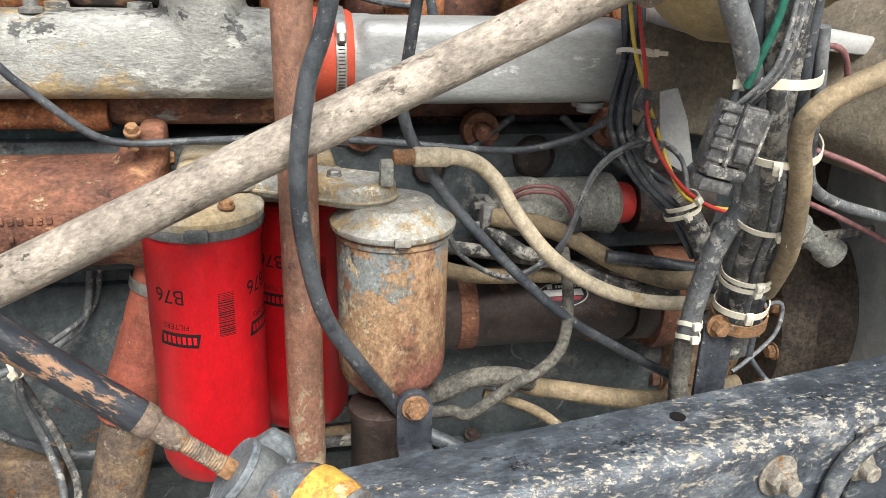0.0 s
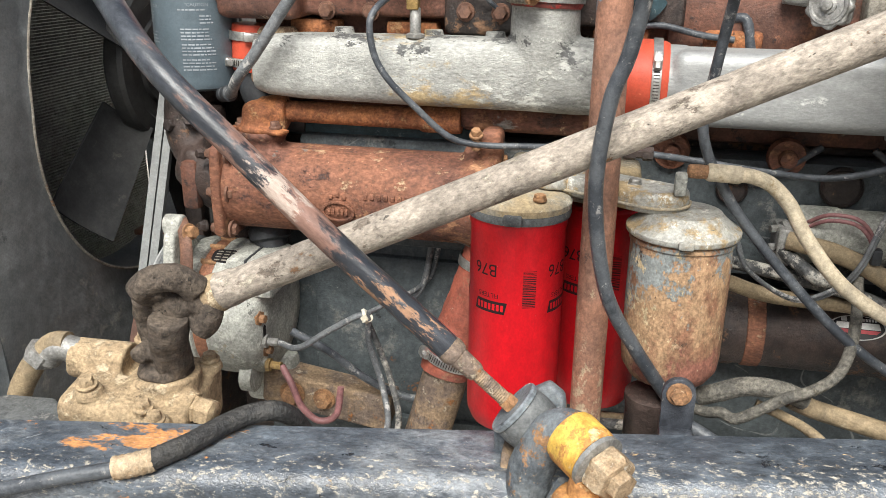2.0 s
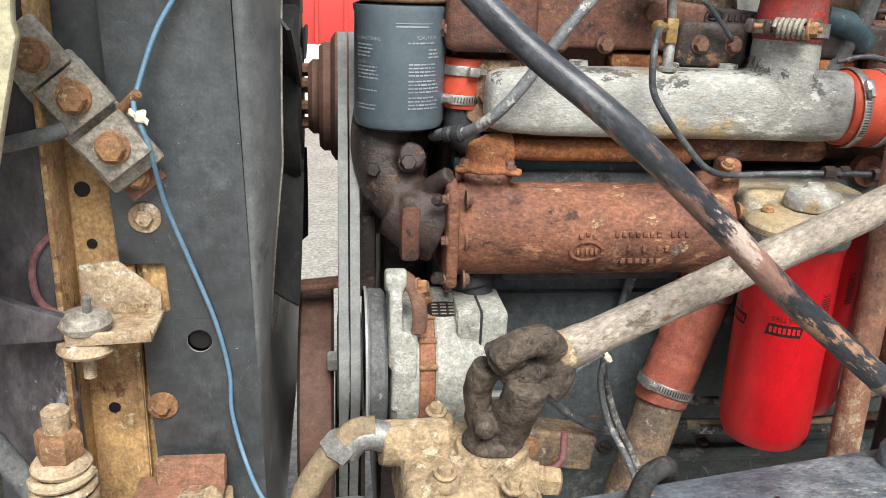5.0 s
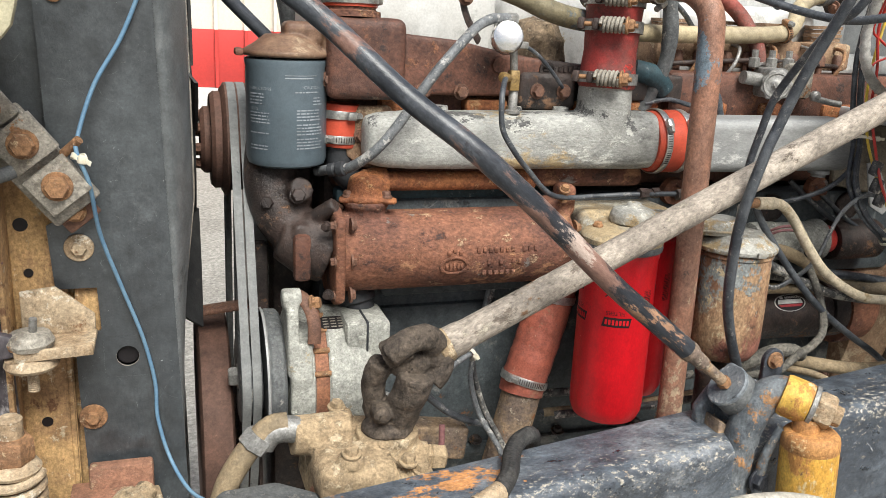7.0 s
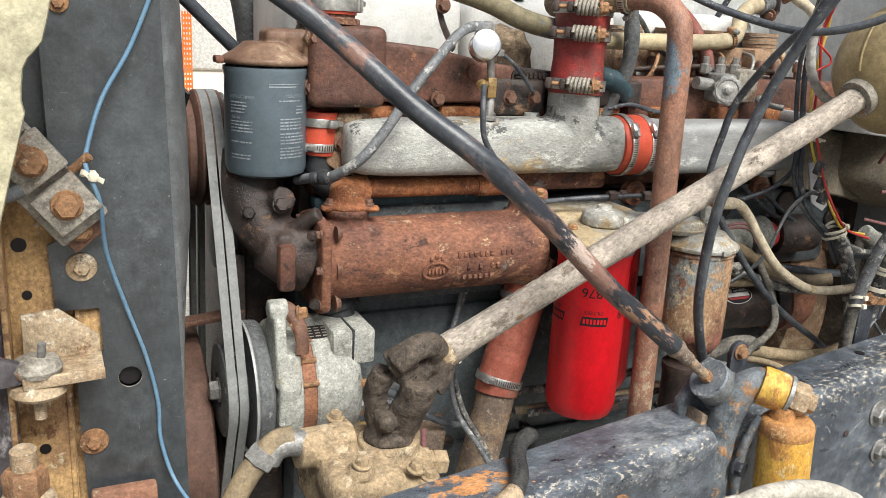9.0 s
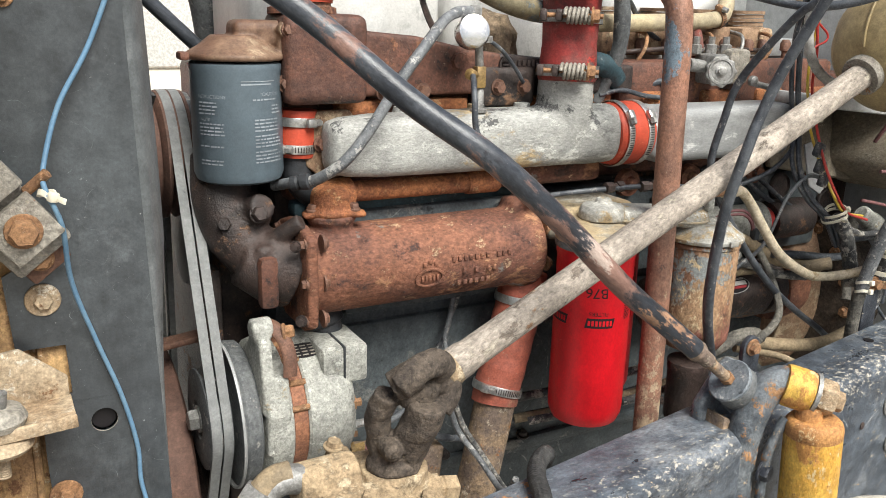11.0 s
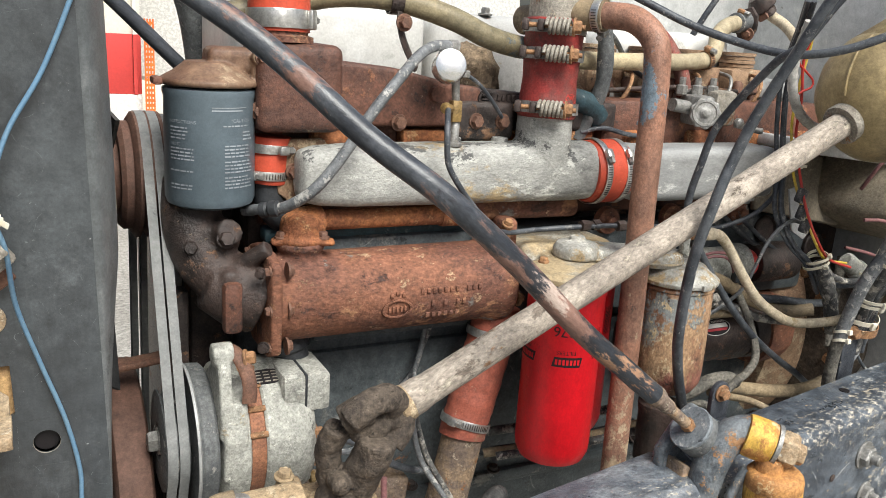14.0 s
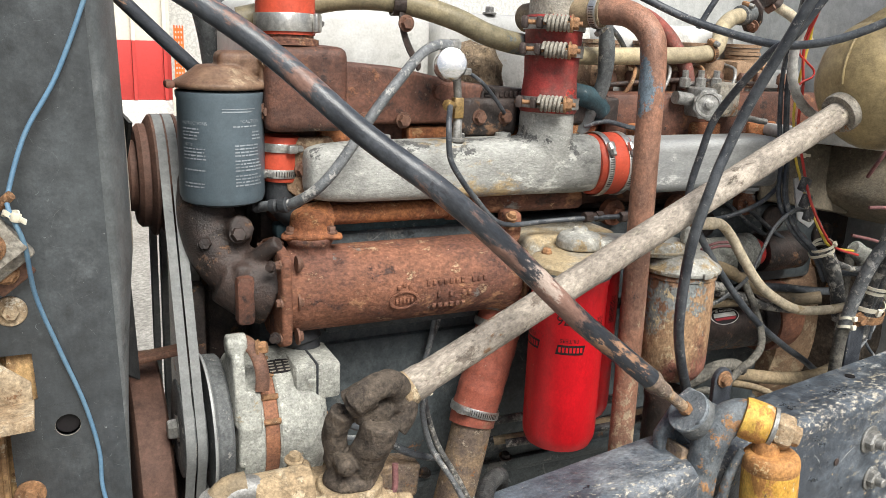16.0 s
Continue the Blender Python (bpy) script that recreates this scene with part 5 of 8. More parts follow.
fe = thing("fuel_hose_elbow", (0.13, 0.80, 1.345), "brass and rust coloured hose elbow on the fuel filter", "fitting")
part("nipple", box((0.122, 0.800, 1.340), (0.013, 0.012, 0.026), 0.003), alu_alt, fe, "pale green corroded fitting")
part("collar", turned([(0.006, 0), (0.0078, 0.002), (0.0078, 0.020), (0.006, 0.022)], (0.128, 0.800, 1.355), (1, 0.1, -0.03), 12), bolt_rust, fe)
part("ferrule", turned([(0.0088, 0), (0.0098, 0.002), (0.0096, 0.020), (0.0098, 0.034), (0.0084, 0.036)], (0.148, 0.802, 1.3545), (1, 0.1, -0.06), 20), cream, fe, "cream crimped hose end")
run("fuel_hose", [(0.175, 0.806, 1.353), (0.196, 0.812, 1.350), (0.218, 0.82, 1.340), (0.240, 0.82, 1.318), (0.261, 0.812, 1.284), (0.301, 0.808, 1.238), (0.353, 0.806, 1.204), (0.410, 0.812, 1.182), (0.455, 0.79, 1.186), (0.480, 0.765, 1.20)], 0.0082, cream, "cream fabric-covered fuel hose sagging to the wiring bundle", "hose", n=14)

# ---- upright brown pipe ----
vp = thing("upright_coolant_pipe", (0.04, 0.803, 0.6), "brown-painted upright steel pipe, rusty towards its foot", "pipe")
part("pipe", tube([(0.041, 0.800, 0.62), (0.0405, 0.801, 0.85), (0.040, 0.802, 1.05), (0.039, 0.804, 1.25), (0.038, 0.808, 1.45), (0.037, 0.811, 1.585), (0.034, 0.820, 1.632), (0.020, 0.850, 1.658), (0.0, 0.885, 1.662), (-0.012, 0.905, 1.661)], 0.0188, 28), pipe_brown, vp)
solid("upper_pipe_hose", tube([(-0.002, 0.888, 1.662), (-0.02, 0.92, 1.660), (-0.03, 0.96, 1.656), (-0.035, 1.05, 1.65)], 0.0225, 24), tan_hose, "tan rubber hose on the upright pipe", "hose")
clamp((-0.006, 0.894, 1.662), (-0.45, 0.9, 0), 0.0232, 0.012, radians(150))

# ---- starter and solenoid ----
st = thing("starter_motor", (0.33, 0.985, 1.04), "grimy black starter motor with a small oval label", "starter motor")
sy, sz = 0.985, 1.102
part("body", turned([(0.040, 0), (0.052, 0.004), (0.053, 0.02), (0.051, 0.026), (0.051, 0.21), (0.054, 0.215), (0.054, 0.255), (0.045, 0.27), (0.03, 0.275)], (0.200, sy, sz), X, 48), dark_iron, st)
part("end_cap", turned([(0.052, 0), (0.055, 0.004), (0.055, 0.05), (0.048, 0.06)], (0.47, sy, sz), X, 40), dark_iron, st)
part("band", turned([(0.0512, 0), (0.0528, 0.001), (0.0528, 0.022), (0.0512, 0.023)], (0.235, sy, sz), X, 44, closed=True), rusty, st, "rust-streaked steel band")
bm = bmesh.new()
ring = [(0.367 + 0.034 * math.cos(q * math.pi / 16), 0.016 * math.sin(q * math.pi / 16)) for q in range(32)]


def on_starter(x, s, h):
    a = radians(216) - s / 0.051
    return Vector((x, sy + (0.051 + h) * math.cos(a), sz - (0.051 + h) * math.sin(a)))


for (c, h, sc) in ((label_white, 0.0008, 1.0), (ink_black, 0.0012, 0.93)):
    pts = [on_starter(0.367 + (x - 0.367) * sc, -s * sc, h) for x, s in ring]
    part("label", mesh(pts, [tuple(range(32))]), c, st)
bm = mesh([on_starter(x, s, 0.0016) for x, s in ((0.342, -0.006), (0.392, -0.006), (0.394, 0.002), (0.340, 0.002))], [(0, 1, 2, 3)])
part("label_field", bm, label_white, st)
part("label_stripe", mesh([on_starter(x, s, 0.0016) for x, s in ((0.340, 0.003), (0.394, 0.003), (0.389, 0.0075), (0.345, 0.0075))], [(0, 1, 2, 3)]), label_red, st)
bm = bmesh.new()
for k in range(9):
    mesh([on_starter(x, s, 0.0017) for x, s in ((0.358 + k * 0.0036, -0.0115), (0.3605 + k * 0.0036, -0.0115), (0.3605 + k * 0.0036, -0.008), (0.358 + k * 0.0036, -0.008))], [(0, 1, 2, 3)], bm)
mesh([on_starter(x, s, 0.0017) for x, s in ((0.347, -0.013), (0.354, -0.013), (0.354, -0.007), (0.347, -0.007))], [(0, 1, 2, 3)], bm)
part("label_print", bm, label_white, st, "tiny pale printed marks")
so = thing("starter_solenoid", (0.35, 0.968, 1.205), "chalky grey-green solenoid with a red rubber cap", "solenoid")
part("case", turned([(0.020, 0), (0.034, 0.003), (0.036, 0.010), (0.036, 0.05), (0.034, 0.055), (0.034, 0.135), (0.038, 0.14), (0.038, 0.150), (0.028, 0.158)], (0.275, 0.968, 1.243), X, 40), alu_alt, so)
part("cap", turned([(0.026, 0), (0.027, 0.003), (0.025, 0.018), (0.021, 0.022)], (0.432, 0.968, 1.243), X, 28), red_wire, so, "red rubber cap")
part("nose", turned([(0.036, 0), (0.038, 0.004), (0.037, 0.10), (0.03, 0.104)], (0.455, 0.972, 1.240), X, 28), dark_iron, so)
for y, z in ((0.948, 1.255), (0.945, 1.232)):
    part("terminal", turned([(0.005, 0), (0.005, 0.012), (0.010, 0.012), (0.010, 0.020), (0.005, 0.020), (0.005, 0.034)], (0.277, y, z), (-1, -0.3, 0), 6), zinc, so)
part("terminal_block", box((0.262, 0.95, 1.235), (0.02, 0.05, 0.05), 0.006), zinc, so)
bm = bmesh.new()
for k, z in enumerate((1.275, 1.268)):
    run("solenoid_wire", [(0.285, 0.945, z - 0.012), (0.305, 0.925, z + 0.006), (0.335, 0.918, z + 0.006), (0.352, 0.915, z - 0.008), (0.360, 0.915, z - 0.028)], 0.0026, maroon_wire, "thin faded maroon wire looping over the solenoid", "wire", "solenoid wires")
solid("wire_connector", box((0.362, 0.912, 1.238), (0.012, 0.014, 0.020), 0.003), rubber, "small black wire connector", "connector")
run("battery_cable", [(0.265, 0.925, 1.246), (0.29, 0.915, 1.244), (0.322, 0.92, 1.235), (0.361, 0.92, 1.218), (0.418, 0.91, 1.187), (0.472, 0.885, 1.173), (0.51, 0.86, 1.18)], 0.0115, tan_hose, "thick brown battery cable leaving the solenoid", "cable", n=14)
run("battery_cable", [(0.258, 0.935, 1.232), (0.275, 0.918, 1.222), (0.30, 0.90, 1.208), (0.316, 0.905, 1.206)], 0.0085, tape, "short taped cable on a solenoid terminal", "cable")
run("lower_cable", [(0.195, 0.93, 1.212), (0.286, 0.925, 1.197), (0.357, 0.92, 1.182), (0.433, 0.915, 1.155), (0.50, 0.90, 1.145)], 0.0085, tape, "dusty taped cable running behind the fuel filter")
run("lower_cable", [(0.195, 0.905, 1.194), (0.252, 0.92, 1.174), (0.333, 0.93, 1.166), (0.42, 0.935, 1.160)], 0.0095, tan_hose, "tan dusty hose running behind the fuel filter", "hose")
run("upper_cable", [(0.40, 0.90, 1.20), (0.45, 0.89, 1.195), (0.52, 0.88, 1.185), (0.58, 0.88, 1.18)], 0.0075, cable, "black cable running towards the firewall")

# ---- wires and cables in front ----
run("heavy_black_cable", [(0.165, 0.49, 1.88), (0.130, 0.53, 1.81), (0.105, 0.560, 1.75), (0.085, 0.585, 1.690), (0.076, 0.615, 1.626), (0.067, 0.650, 1.552), (0.056, 0.668, 1.490), (0.042, 0.672, 1.443), (0.035, 0.690, 1.353), (0.052, 0.715, 1.245), (0.086, 0.742, 1.172), (0.130, 0.768, 1.100), (0.165, 0.785, 1.045), (0.21, 0.80, 1.00)], lambda s: 0.0064 + 0.0013 * min(1, s * 1.5), cable, "thick glossy black cable hanging across the engine", n=16)
run("black_cable", [(0.265, 0.590, 1.83), (0.224, 0.620, 1.762), (0.183, 0.650, 1.699), (0.162, 0.680, 1.640), (0.157, 0.720, 1.610), (0.152, 0.795, 1.523), (0.145, 0.814, 1.457), (0.140, 0.823, 1.403), (0.149, 0.826, 1.368), (0.162, 0.823, 1.345), (0.191, 0.820, 1.301), (0.257, 0.822, 1.227), (0.323, 0.822, 1.165), (0.401, 0.83, 1.111), (0.470, 0.835, 1.068), (0.53, 0.83, 1.02)], 0.0058, cable, "black cable drooping from the top down to the frame", n=12)
run("cross_cable", [(0.0, 0.93, 1.72), (0.06, 0.88, 1.685), (0.115, 0.82, 1.652), (0.17, 0.74, 1.628), (0.20, 0.69, 1.628), (0.24, 0.64, 1.648), (0.30, 0.57, 1.70), (0.34, 0.52, 1.75)], 0.0058, cable, "black cable slung across the top of the bay")
gw = [(0.195, 0.87, 1.262), (0.215, 0.875, 1.222), (0.27, 0.885, 1.187), (0.312, 0.885, 1.200), (0.332, 0.862, 1.241), (0.350, 0.846, 1.318), (0.385, 0.846, 1.349), (0.425, 0.855, 1.351), (0.447, 0.84, 1.335), (0.449, 0.818, 1.300)]
for k in (0, 1):
    run("grey_wire", [(x + 0.0030 * k, y + 0.003 * k, z - 0.0036 * k) for x, y, z in gw], 0.0027, cable_grey, "thin grey wire looping over the starter", "wire", "looped grey wires")
run("yellow_wire", [(0.332, 0.80, 1.702), (0.356, 0.83, 1.672), (0.378, 0.85, 1.640), (0.376, 0.858, 1.573), (0.373, 0.857, 1.518), (0.379, 0.854, 1.476), (0.390, 0.852, 1.434), (0.410, 0.837, 1.374), (0.433, 0.813, 1.313), (0.470, 0.82, 1.288), (0.55, 0.84, 1.27)], 0.0023, yellow_wire, "yellow wire in the loose loom", "wire")
run("red_wire", [(0.330, 0.79, 1.70), (0.352, 0.82, 1.672), (0.362, 0.845, 1.620), (0.380, 0.852, 1.555), (0.384, 0.854, 1.496), (0.393, 0.840, 1.432), (0.394, 0.815, 1.376), (0.424, 0.807, 1.325), (0.475, 0.818, 1.288), (0.55, 0.83, 1.265)], 0.0023, red_wire, "red wire in the loose loom", "wire")
run("curled_red_wire", [(0.330, 0.795, 1.69), (0.347, 0.83, 1.648), (0.352, 0.845, 1.615), (0.374, 0.848, 1.600), (0.394, 0.848, 1.586), (0.390, 0.846, 1.575), (0.366, 0.846, 1.565), (0.360, 0.85, 1.545)], 0.0018, red_wire, "red wire kinked at the top of the loom", "wire")
for k, (dx, dy, r) in enumerate(((0.0, 0.004, 0.0036), (-0.006, 0.010, 0.0034), (0.008, 0.010, 0.0038), (0.003, 0.020, 0.0040), (0.013, 0.018, 0.0034))):
    run("loom_wire", [(0.327 + dx, 0.810 + dy, 1.705), (0.351 + dx, 0.838 + dy, 1.668), (0.369 + dx, 0.865 + dy, 1.625), (0.378 + dx * 1.2, 0.880 + dy, 1.575), (0.388 + dx * 1.3, 0.885 + dy, 1.520), (0.396 + dx * 1.3, 0.885 + dy, 1.475), (0.392 + dx, 0.870 + dy, 1.434), (0.378 + dx * 1.3, 0.850 + dy, 1.370), (0.402 + dx, 0.835 + dy, 1.316), (0.446 + dx, 0.82 + dy, 1.272), (0.475 + dx, 0.815 + dy, 1.225)], r, cable, "black wire in the loose loom", "wire", "loose loom wires")
run("corrugated_loom", [(0.45, 0.818, 1.285), (0.466, 0.81, 1.255), (0.480, 0.805, 1.215), (0.492, 0.80, 1.16)], 0.0125, tape, "taped loom end below a cable tie", "cable", n=14, wave=lambda s, a: 1 + 0.05 * math.sin(s * 1400))
for z, x, y in ((1.40, 0.392, 0.842), (1.372, 0.396, 0.838), (1.350, 0.404, 0.834)):
    solid("inline_connector", box((x, y - 0.012, z), (0.017, 0.012, 0.024), 0.003, pose(0, 0, 0, 0, 20, 0)), tape, "grey inline wire connector", "connector", "inline connectors")
tie((0.393, 0.868, 1.444), (0.05, 0.1, 1), 0.019, 0.017, a=radians(-30), tail=0.012)
tie((0.446, 0.822, 1.283), (0.5, -0.1, -0.8), 0.019, 0.022, a=radians(-80), tail=0.010)
tie((0.446, 0.822, 1.292), (0.5, -0.1, -0.8), 0.018, 0.020, a=radians(-120), tail=0.0)
run("corrugated_hose", [(0.320, 0.810, 1.675), (0.328, 0.832, 1.617), (0.332, 0.835, 1.591), (0.340, 0.836, 1.565), (0.364, 0.840, 1.537), (0.407, 0.850, 1.515), (0.47, 0.87, 1.50)], 0.0078, zinc_pale, "grey corrugated conduit in the loose loom", "hose", n=12, wave=lambda s, a: 1 + 0.10 * math.sin(s * 1500))

# taped main wiring bundle at the firewall side
wb = thing("wiring_bundle", (0.46, 0.70, 1.1), "thick black taped wiring bundle covered in dust", "wiring")
bA = [(0.38, 0.60, 1.80), (0.382, 0.610, 1.68), (0.385, 0.615, 1.60), (0.392, 0.620, 1.528), (0.402, 0.630, 1.468), (0.425, 0.652, 1.399), (0.453, 0.690, 1.323), (0.472, 0.728, 1.249), (0.486, 0.748, 1.190), (0.49, 0.755, 1.14)]
random.seed(21)
for k, (dx, dy, r, mt) in enumerate(((0.0, 0.0, 0.0098, tape), (0.018, 0.002, 0.0092, tape), (0.033, 0.008, 0.0062, cable), (0.009, 0.014, 0.0090, cable), (-0.012, 0.006, 0.0058, cable), (-0.017, 0.014, 0.0050, cable_grey), (0.026, 0.018, 0.0085, tape), (0.009, -0.006, 0.0042, cable_grey), (0.027, -0.006, 0.0046, cable))):
    ph = random.uniform(0, 6)
    line = [(x + dx * (1.0 if z > 1.45 else 0.82) + 0.0022 * math.sin(z * 23 + ph), y + dy + 0.002 * math.cos(z * 19 + ph), z) for x, y, z in bA]
    part("strand", tube(line, lambda s: r * (1 + 0.06 * math.sin(s * 34 + ph)), 16, 0.004, wave=(lambda s, a: 1 + 0.035 * math.sin(s * 520 + a)) if mt is tape else None), mt, wb)
part("strand", tube([(0.300, 0.59, 1.62), (0.326, 0.600, 1.555), (0.342, 0.603, 1.520), (0.360, 0.612, 1.495), (0.373, 0.620, 1.474), (0.392, 0.636, 1.445), (0.412, 0.655, 1.41), (0.440, 0.685, 1.34)], 0.0098, 18), cable_grey, wb, "thick grey strand joining from the side")
run("green_wire", [(0.383, 0.597, 1.57), (0.384, 0.602, 1.53), (0.381, 0.606, 1.50), (0.376, 0.614, 1.47), (0.375, 0.620, 1.455)], 0.0032, teal_wire, "dark green wire beside the wiring bundle", "wire")
for k in range(4):
    run("thin_black_wire", [(0.392 + 0.004 * k, 0.597, 1.56), (0.391 + 0.0035 * k, 0.602, 1.50), (0.388 + 0.003 * k, 0.608, 1.470), (0.376 + 0.003 * k, 0.618, 1.448), (0.372 + 0.004 * k, 0.628, 1.438)], 0.0021, tape if k % 2 else cable_grey, "thin dusty wire entering the connector", "wire", "connector wires")
cn = thing("multi_pin_connector", (0.378, 0.632, 1.40), "weathered black multi-pin connector plugged in the loom", "connector")
mc = pose(0, 0, 0, 0, 14, 0)
cq = mc.to_3x3()


def in_plug(u, v, w):
    """A place in the connector: u across, v towards the walkway, w along."""
    return Vector((0.379, 0.630, 1.415)) + cq @ Vector((u, -v, w))


part("shell", box(in_plug(0.002, 0.0, 0.0), (0.027, 0.022, 0.050), 0.003, mc), plug_mat, cn)
part("cover", box(in_plug(0.003, 0.0125, 0.010), (0.022, 0.005, 0.026), 0.002, mc), plug_mat, cn)
part("latch", box(in_plug(0.004, 0.0125, -0.013), (0.015, 0.006, 0.014), 0.002, mc), plug_mat, cn)
part("plug", box(in_plug(-0.017, 0.001, -0.004), (0.014, 0.020, 0.056), 0.003, mc), plug_mat, cn)
part("collar", box(in_plug(-0.003, 0.001, -0.031), (0.036, 0.025, 0.010), 0.003, mc), tape, cn)
part("tail", box(in_plug(-0.006, 0.0, -0.043), (0.030, 0.020, 0.012), 0.003, mc), plug_mat, cn)
for w in (-0.022, -0.012, -0.002, 0.008, 0.018):
    part("ridge", box(in_plug(-0.018, 0.0105, w), (0.016, 0.004, 0.0032), 0.001, mc), tape, cn)
for u in (-0.008, 0.0155):
    part("guide_rail", box(in_plug(u, 0.0115, 0.0), (0.003, 0.005, 0.052), 0.001, mc), tape, cn)
for u, w in ((-0.001, 0.029), (0.009, 0.028), (-0.015, 0.027)):
    part("wire_seal", rod(in_plug(u, 0.002, w - 0.006), in_plug(u, 0.002, w + 0.006), 0.0036, n=12), rubber, cn)
tie((0.411, 0.634, 1.462), (-0.12, -0.15, 1), 0.033, 0.026, 0.008, 0.010, radians(190))
tie((0.434, 0.650, 1.400), (-0.25, -0.3, 1), 0.032, 0.032, 0.007, 0.012, radians(-125))
tie((0.461, 0.690, 1.325), (-0.3, -0.5, 1), 0.029, 0.028, 0.006, 0.010, radians(-100))
tie((0.477, 0.728, 1.252), (-0.2, -0.4, 1), 0.026, 0.024, 0.0055, 0.004, radians(-95))
tie((0.479, 0.733, 1.243), (-0.2, -0.4, 1), 0.026, 0.024, 0.0055, 0.0, radians(-95))
tie((0.486, 0.744, 1.208), (-0.1, -0.3, 1), 0.028, 0.024, 0.008, 0.004, radians(-100))
solid("hose_band", turned([(0.027, -0.007), (0.029, -0.007), (0.029, 0.007), (0.027, 0.007)], (0.488, 0.748, 1.190), (-0.1, -0.2, 1), 28, closed=True), bolt_rust, "rusty band round the wiring bundle", "band")
bs = thing("bundle_bracket", (0.462, 0.745, 1.10), "black flat bracket standing on the frame rail", "bracket")
part("strip", box((0.463, 0.742, 1.140), (0.036, 0.006, 0.10), 0.002), chipped, bs)
part("foot", box((0.463, 0.728, 1.096), (0.036, 0.03, 0.006), 0.002), chipped, bs)
bolt(bs, (0.459, 0.738, 1.185), -Y, 0.016, 0.012, bolt_rust, 0.013)
run("grey_conduit", [(0.445, 0.690, 1.345), (0.438, 0.698, 1.325), (0.426, 0.710, 1.285), (0.423, 0.725, 1.225), (0.424, 0.734, 1.180)], 0.0105, cable_grey, "grey conduit branching off the bundle", "hose", n=14)
run("braided_conduit", [(0.424, 0.733, 1.188), (0.424, 0.738, 1.160), (0.427, 0.742, 1.120), (0.432, 0.745, 1.08)], 0.0100, braid_mat, "woven sleeve going down behind the frame rail", "hose", n=36, wave=woven(), step=0.0012)
for z in (1.195, 1.180):
    tie((0.4235, 0.7315, z), (0, 0.1, 1), 0.0115, a=radians(-90), tail=0.0)
run("tan_hose", [(0.62, 0.62, 1.53), (0.54, 0.605, 1.498), (0.488, 0.600, 1.473), (0.448, 0.600, 1.456), (0.424, 0.602, 1.438), (0.424, 0.612, 1.415), (0.444, 0.628, 1.369), (0.472, 0.665, 1.300), (0.492, 0.70, 1.262), (0.51, 0.74, 1.22)], 0.0094, tan_hose, "tan hose bending down beside the wiring bundle", "hose", n=14)
run("grey_side_cable", [(0.435, 0.625, 1.50), (0.446, 0.632, 1.45), (0.462, 0.65, 1.40), (0.492, 0.68, 1.355), (0.545, 0.71, 1.325), (0.62, 0.73, 1.30)], 0.0055, cable_grey, "grey cable bending towards the firewall", n=12)
run("faded_red_lead", [(0.52, 0.80, 1.36), (0.56, 0.79, 1.358), (0.62, 0.77, 1.338), (0.70, 0.75, 1.30)], 0.0032, maroon_wire, "faded red lead towards the firewall", "wire")
run("faded_red_lead", [(0.54, 0.84, 1.30), (0.60, 0.82, 1.285), (0.70, 0.80, 1.24)], 0.0030, maroon_wire, "second faded red lead towards the firewall", "wire")
run("maroon_loop", [(0.58, 0.86, 1.40), (0.575, 0.84, 1.43), (0.585, 0.83, 1.455), (0.61, 0.83, 1.45), (0.63, 0.84, 1.42)], 0.0035, maroon_wire, "loop of faded maroon wire", "wire")
bf = thing("battery_fitting", (0.60, 0.88, 1.24), "grey ribbed cable gland near the firewall", "fitting")
part("gland", turned([(0.012, 0), (0.016, 0.004), (0.016, 0.03), (0.019, 0.032), (0.019, 0.05), (0.014, 0.055), (0.014, 0.09), (0.018, 0.092), (0.018, 0.11), (0.010, 0.112)], (0.58, 0.865, 1.268), (0.75, -0.1, -0.5), 18), alu_alt, bf)
run("rear_cable", [(0.50, 0.84, 1.255), (0.56, 0.84, 1.235), (0.63, 0.85, 1.232), (0.72, 0.86, 1.235)], 0.006, tape, "dusty rear cable near the firewall")
run("rear_cable", [(0.50, 0.86, 1.24), (0.56, 0.86, 1.222), (0.63, 0.87, 1.215), (0.72, 0.88, 1.22)], 0.0055, cable, "black rear cable near the firewall")
run("thin_bent_wire", [(0.50, 0.76, 1.175), (0.53, 0.77, 1.187), (0.56, 0.78, 1.183), (0.555, 0.775, 1.15), (0.52, 0.765, 1.125), (0.50, 0.76, 1.115)], 0.0024, cable_grey, "thin bent grey wire behind the bracket", "wire")
run("thin_black_lead", [(0.495, 0.765, 1.18), (0.51, 0.77, 1.15), (0.53, 0.765, 1.118), (0.545, 0.76, 1.10)], 0.003, cable, "thin black lead behind the bracket", "wire")
run("rear_braided_hose", [(0.66, 0.93, 1.25), (0.645, 0.92, 1.20), (0.62, 0.90, 1.15), (0.60, 0.88, 1.09)], 0.0095, braid_mat, "woven brown hose near the firewall", "hose", wave=lambda s, a: 1 + 0.05 * math.sin(s * 900 + 3 * a))
for p0, p1 in (((0.36, 0.985, 1.35), (0.50, 0.97, 1.26)), ((0.18, 0.985, 1.30), (0.30, 0.985, 1.35)), ((0.42, 0.98, 1.33), (0.56, 0.95, 1.24))):
    run("harness_lead", [p0, tuple((Vector(p0) + Vector(p1)) / 2 + Vector((0, -0.01, -0.012))), p1], 0.0045, cable, "black lead lying against the engine block", "wire", "leads on the block")

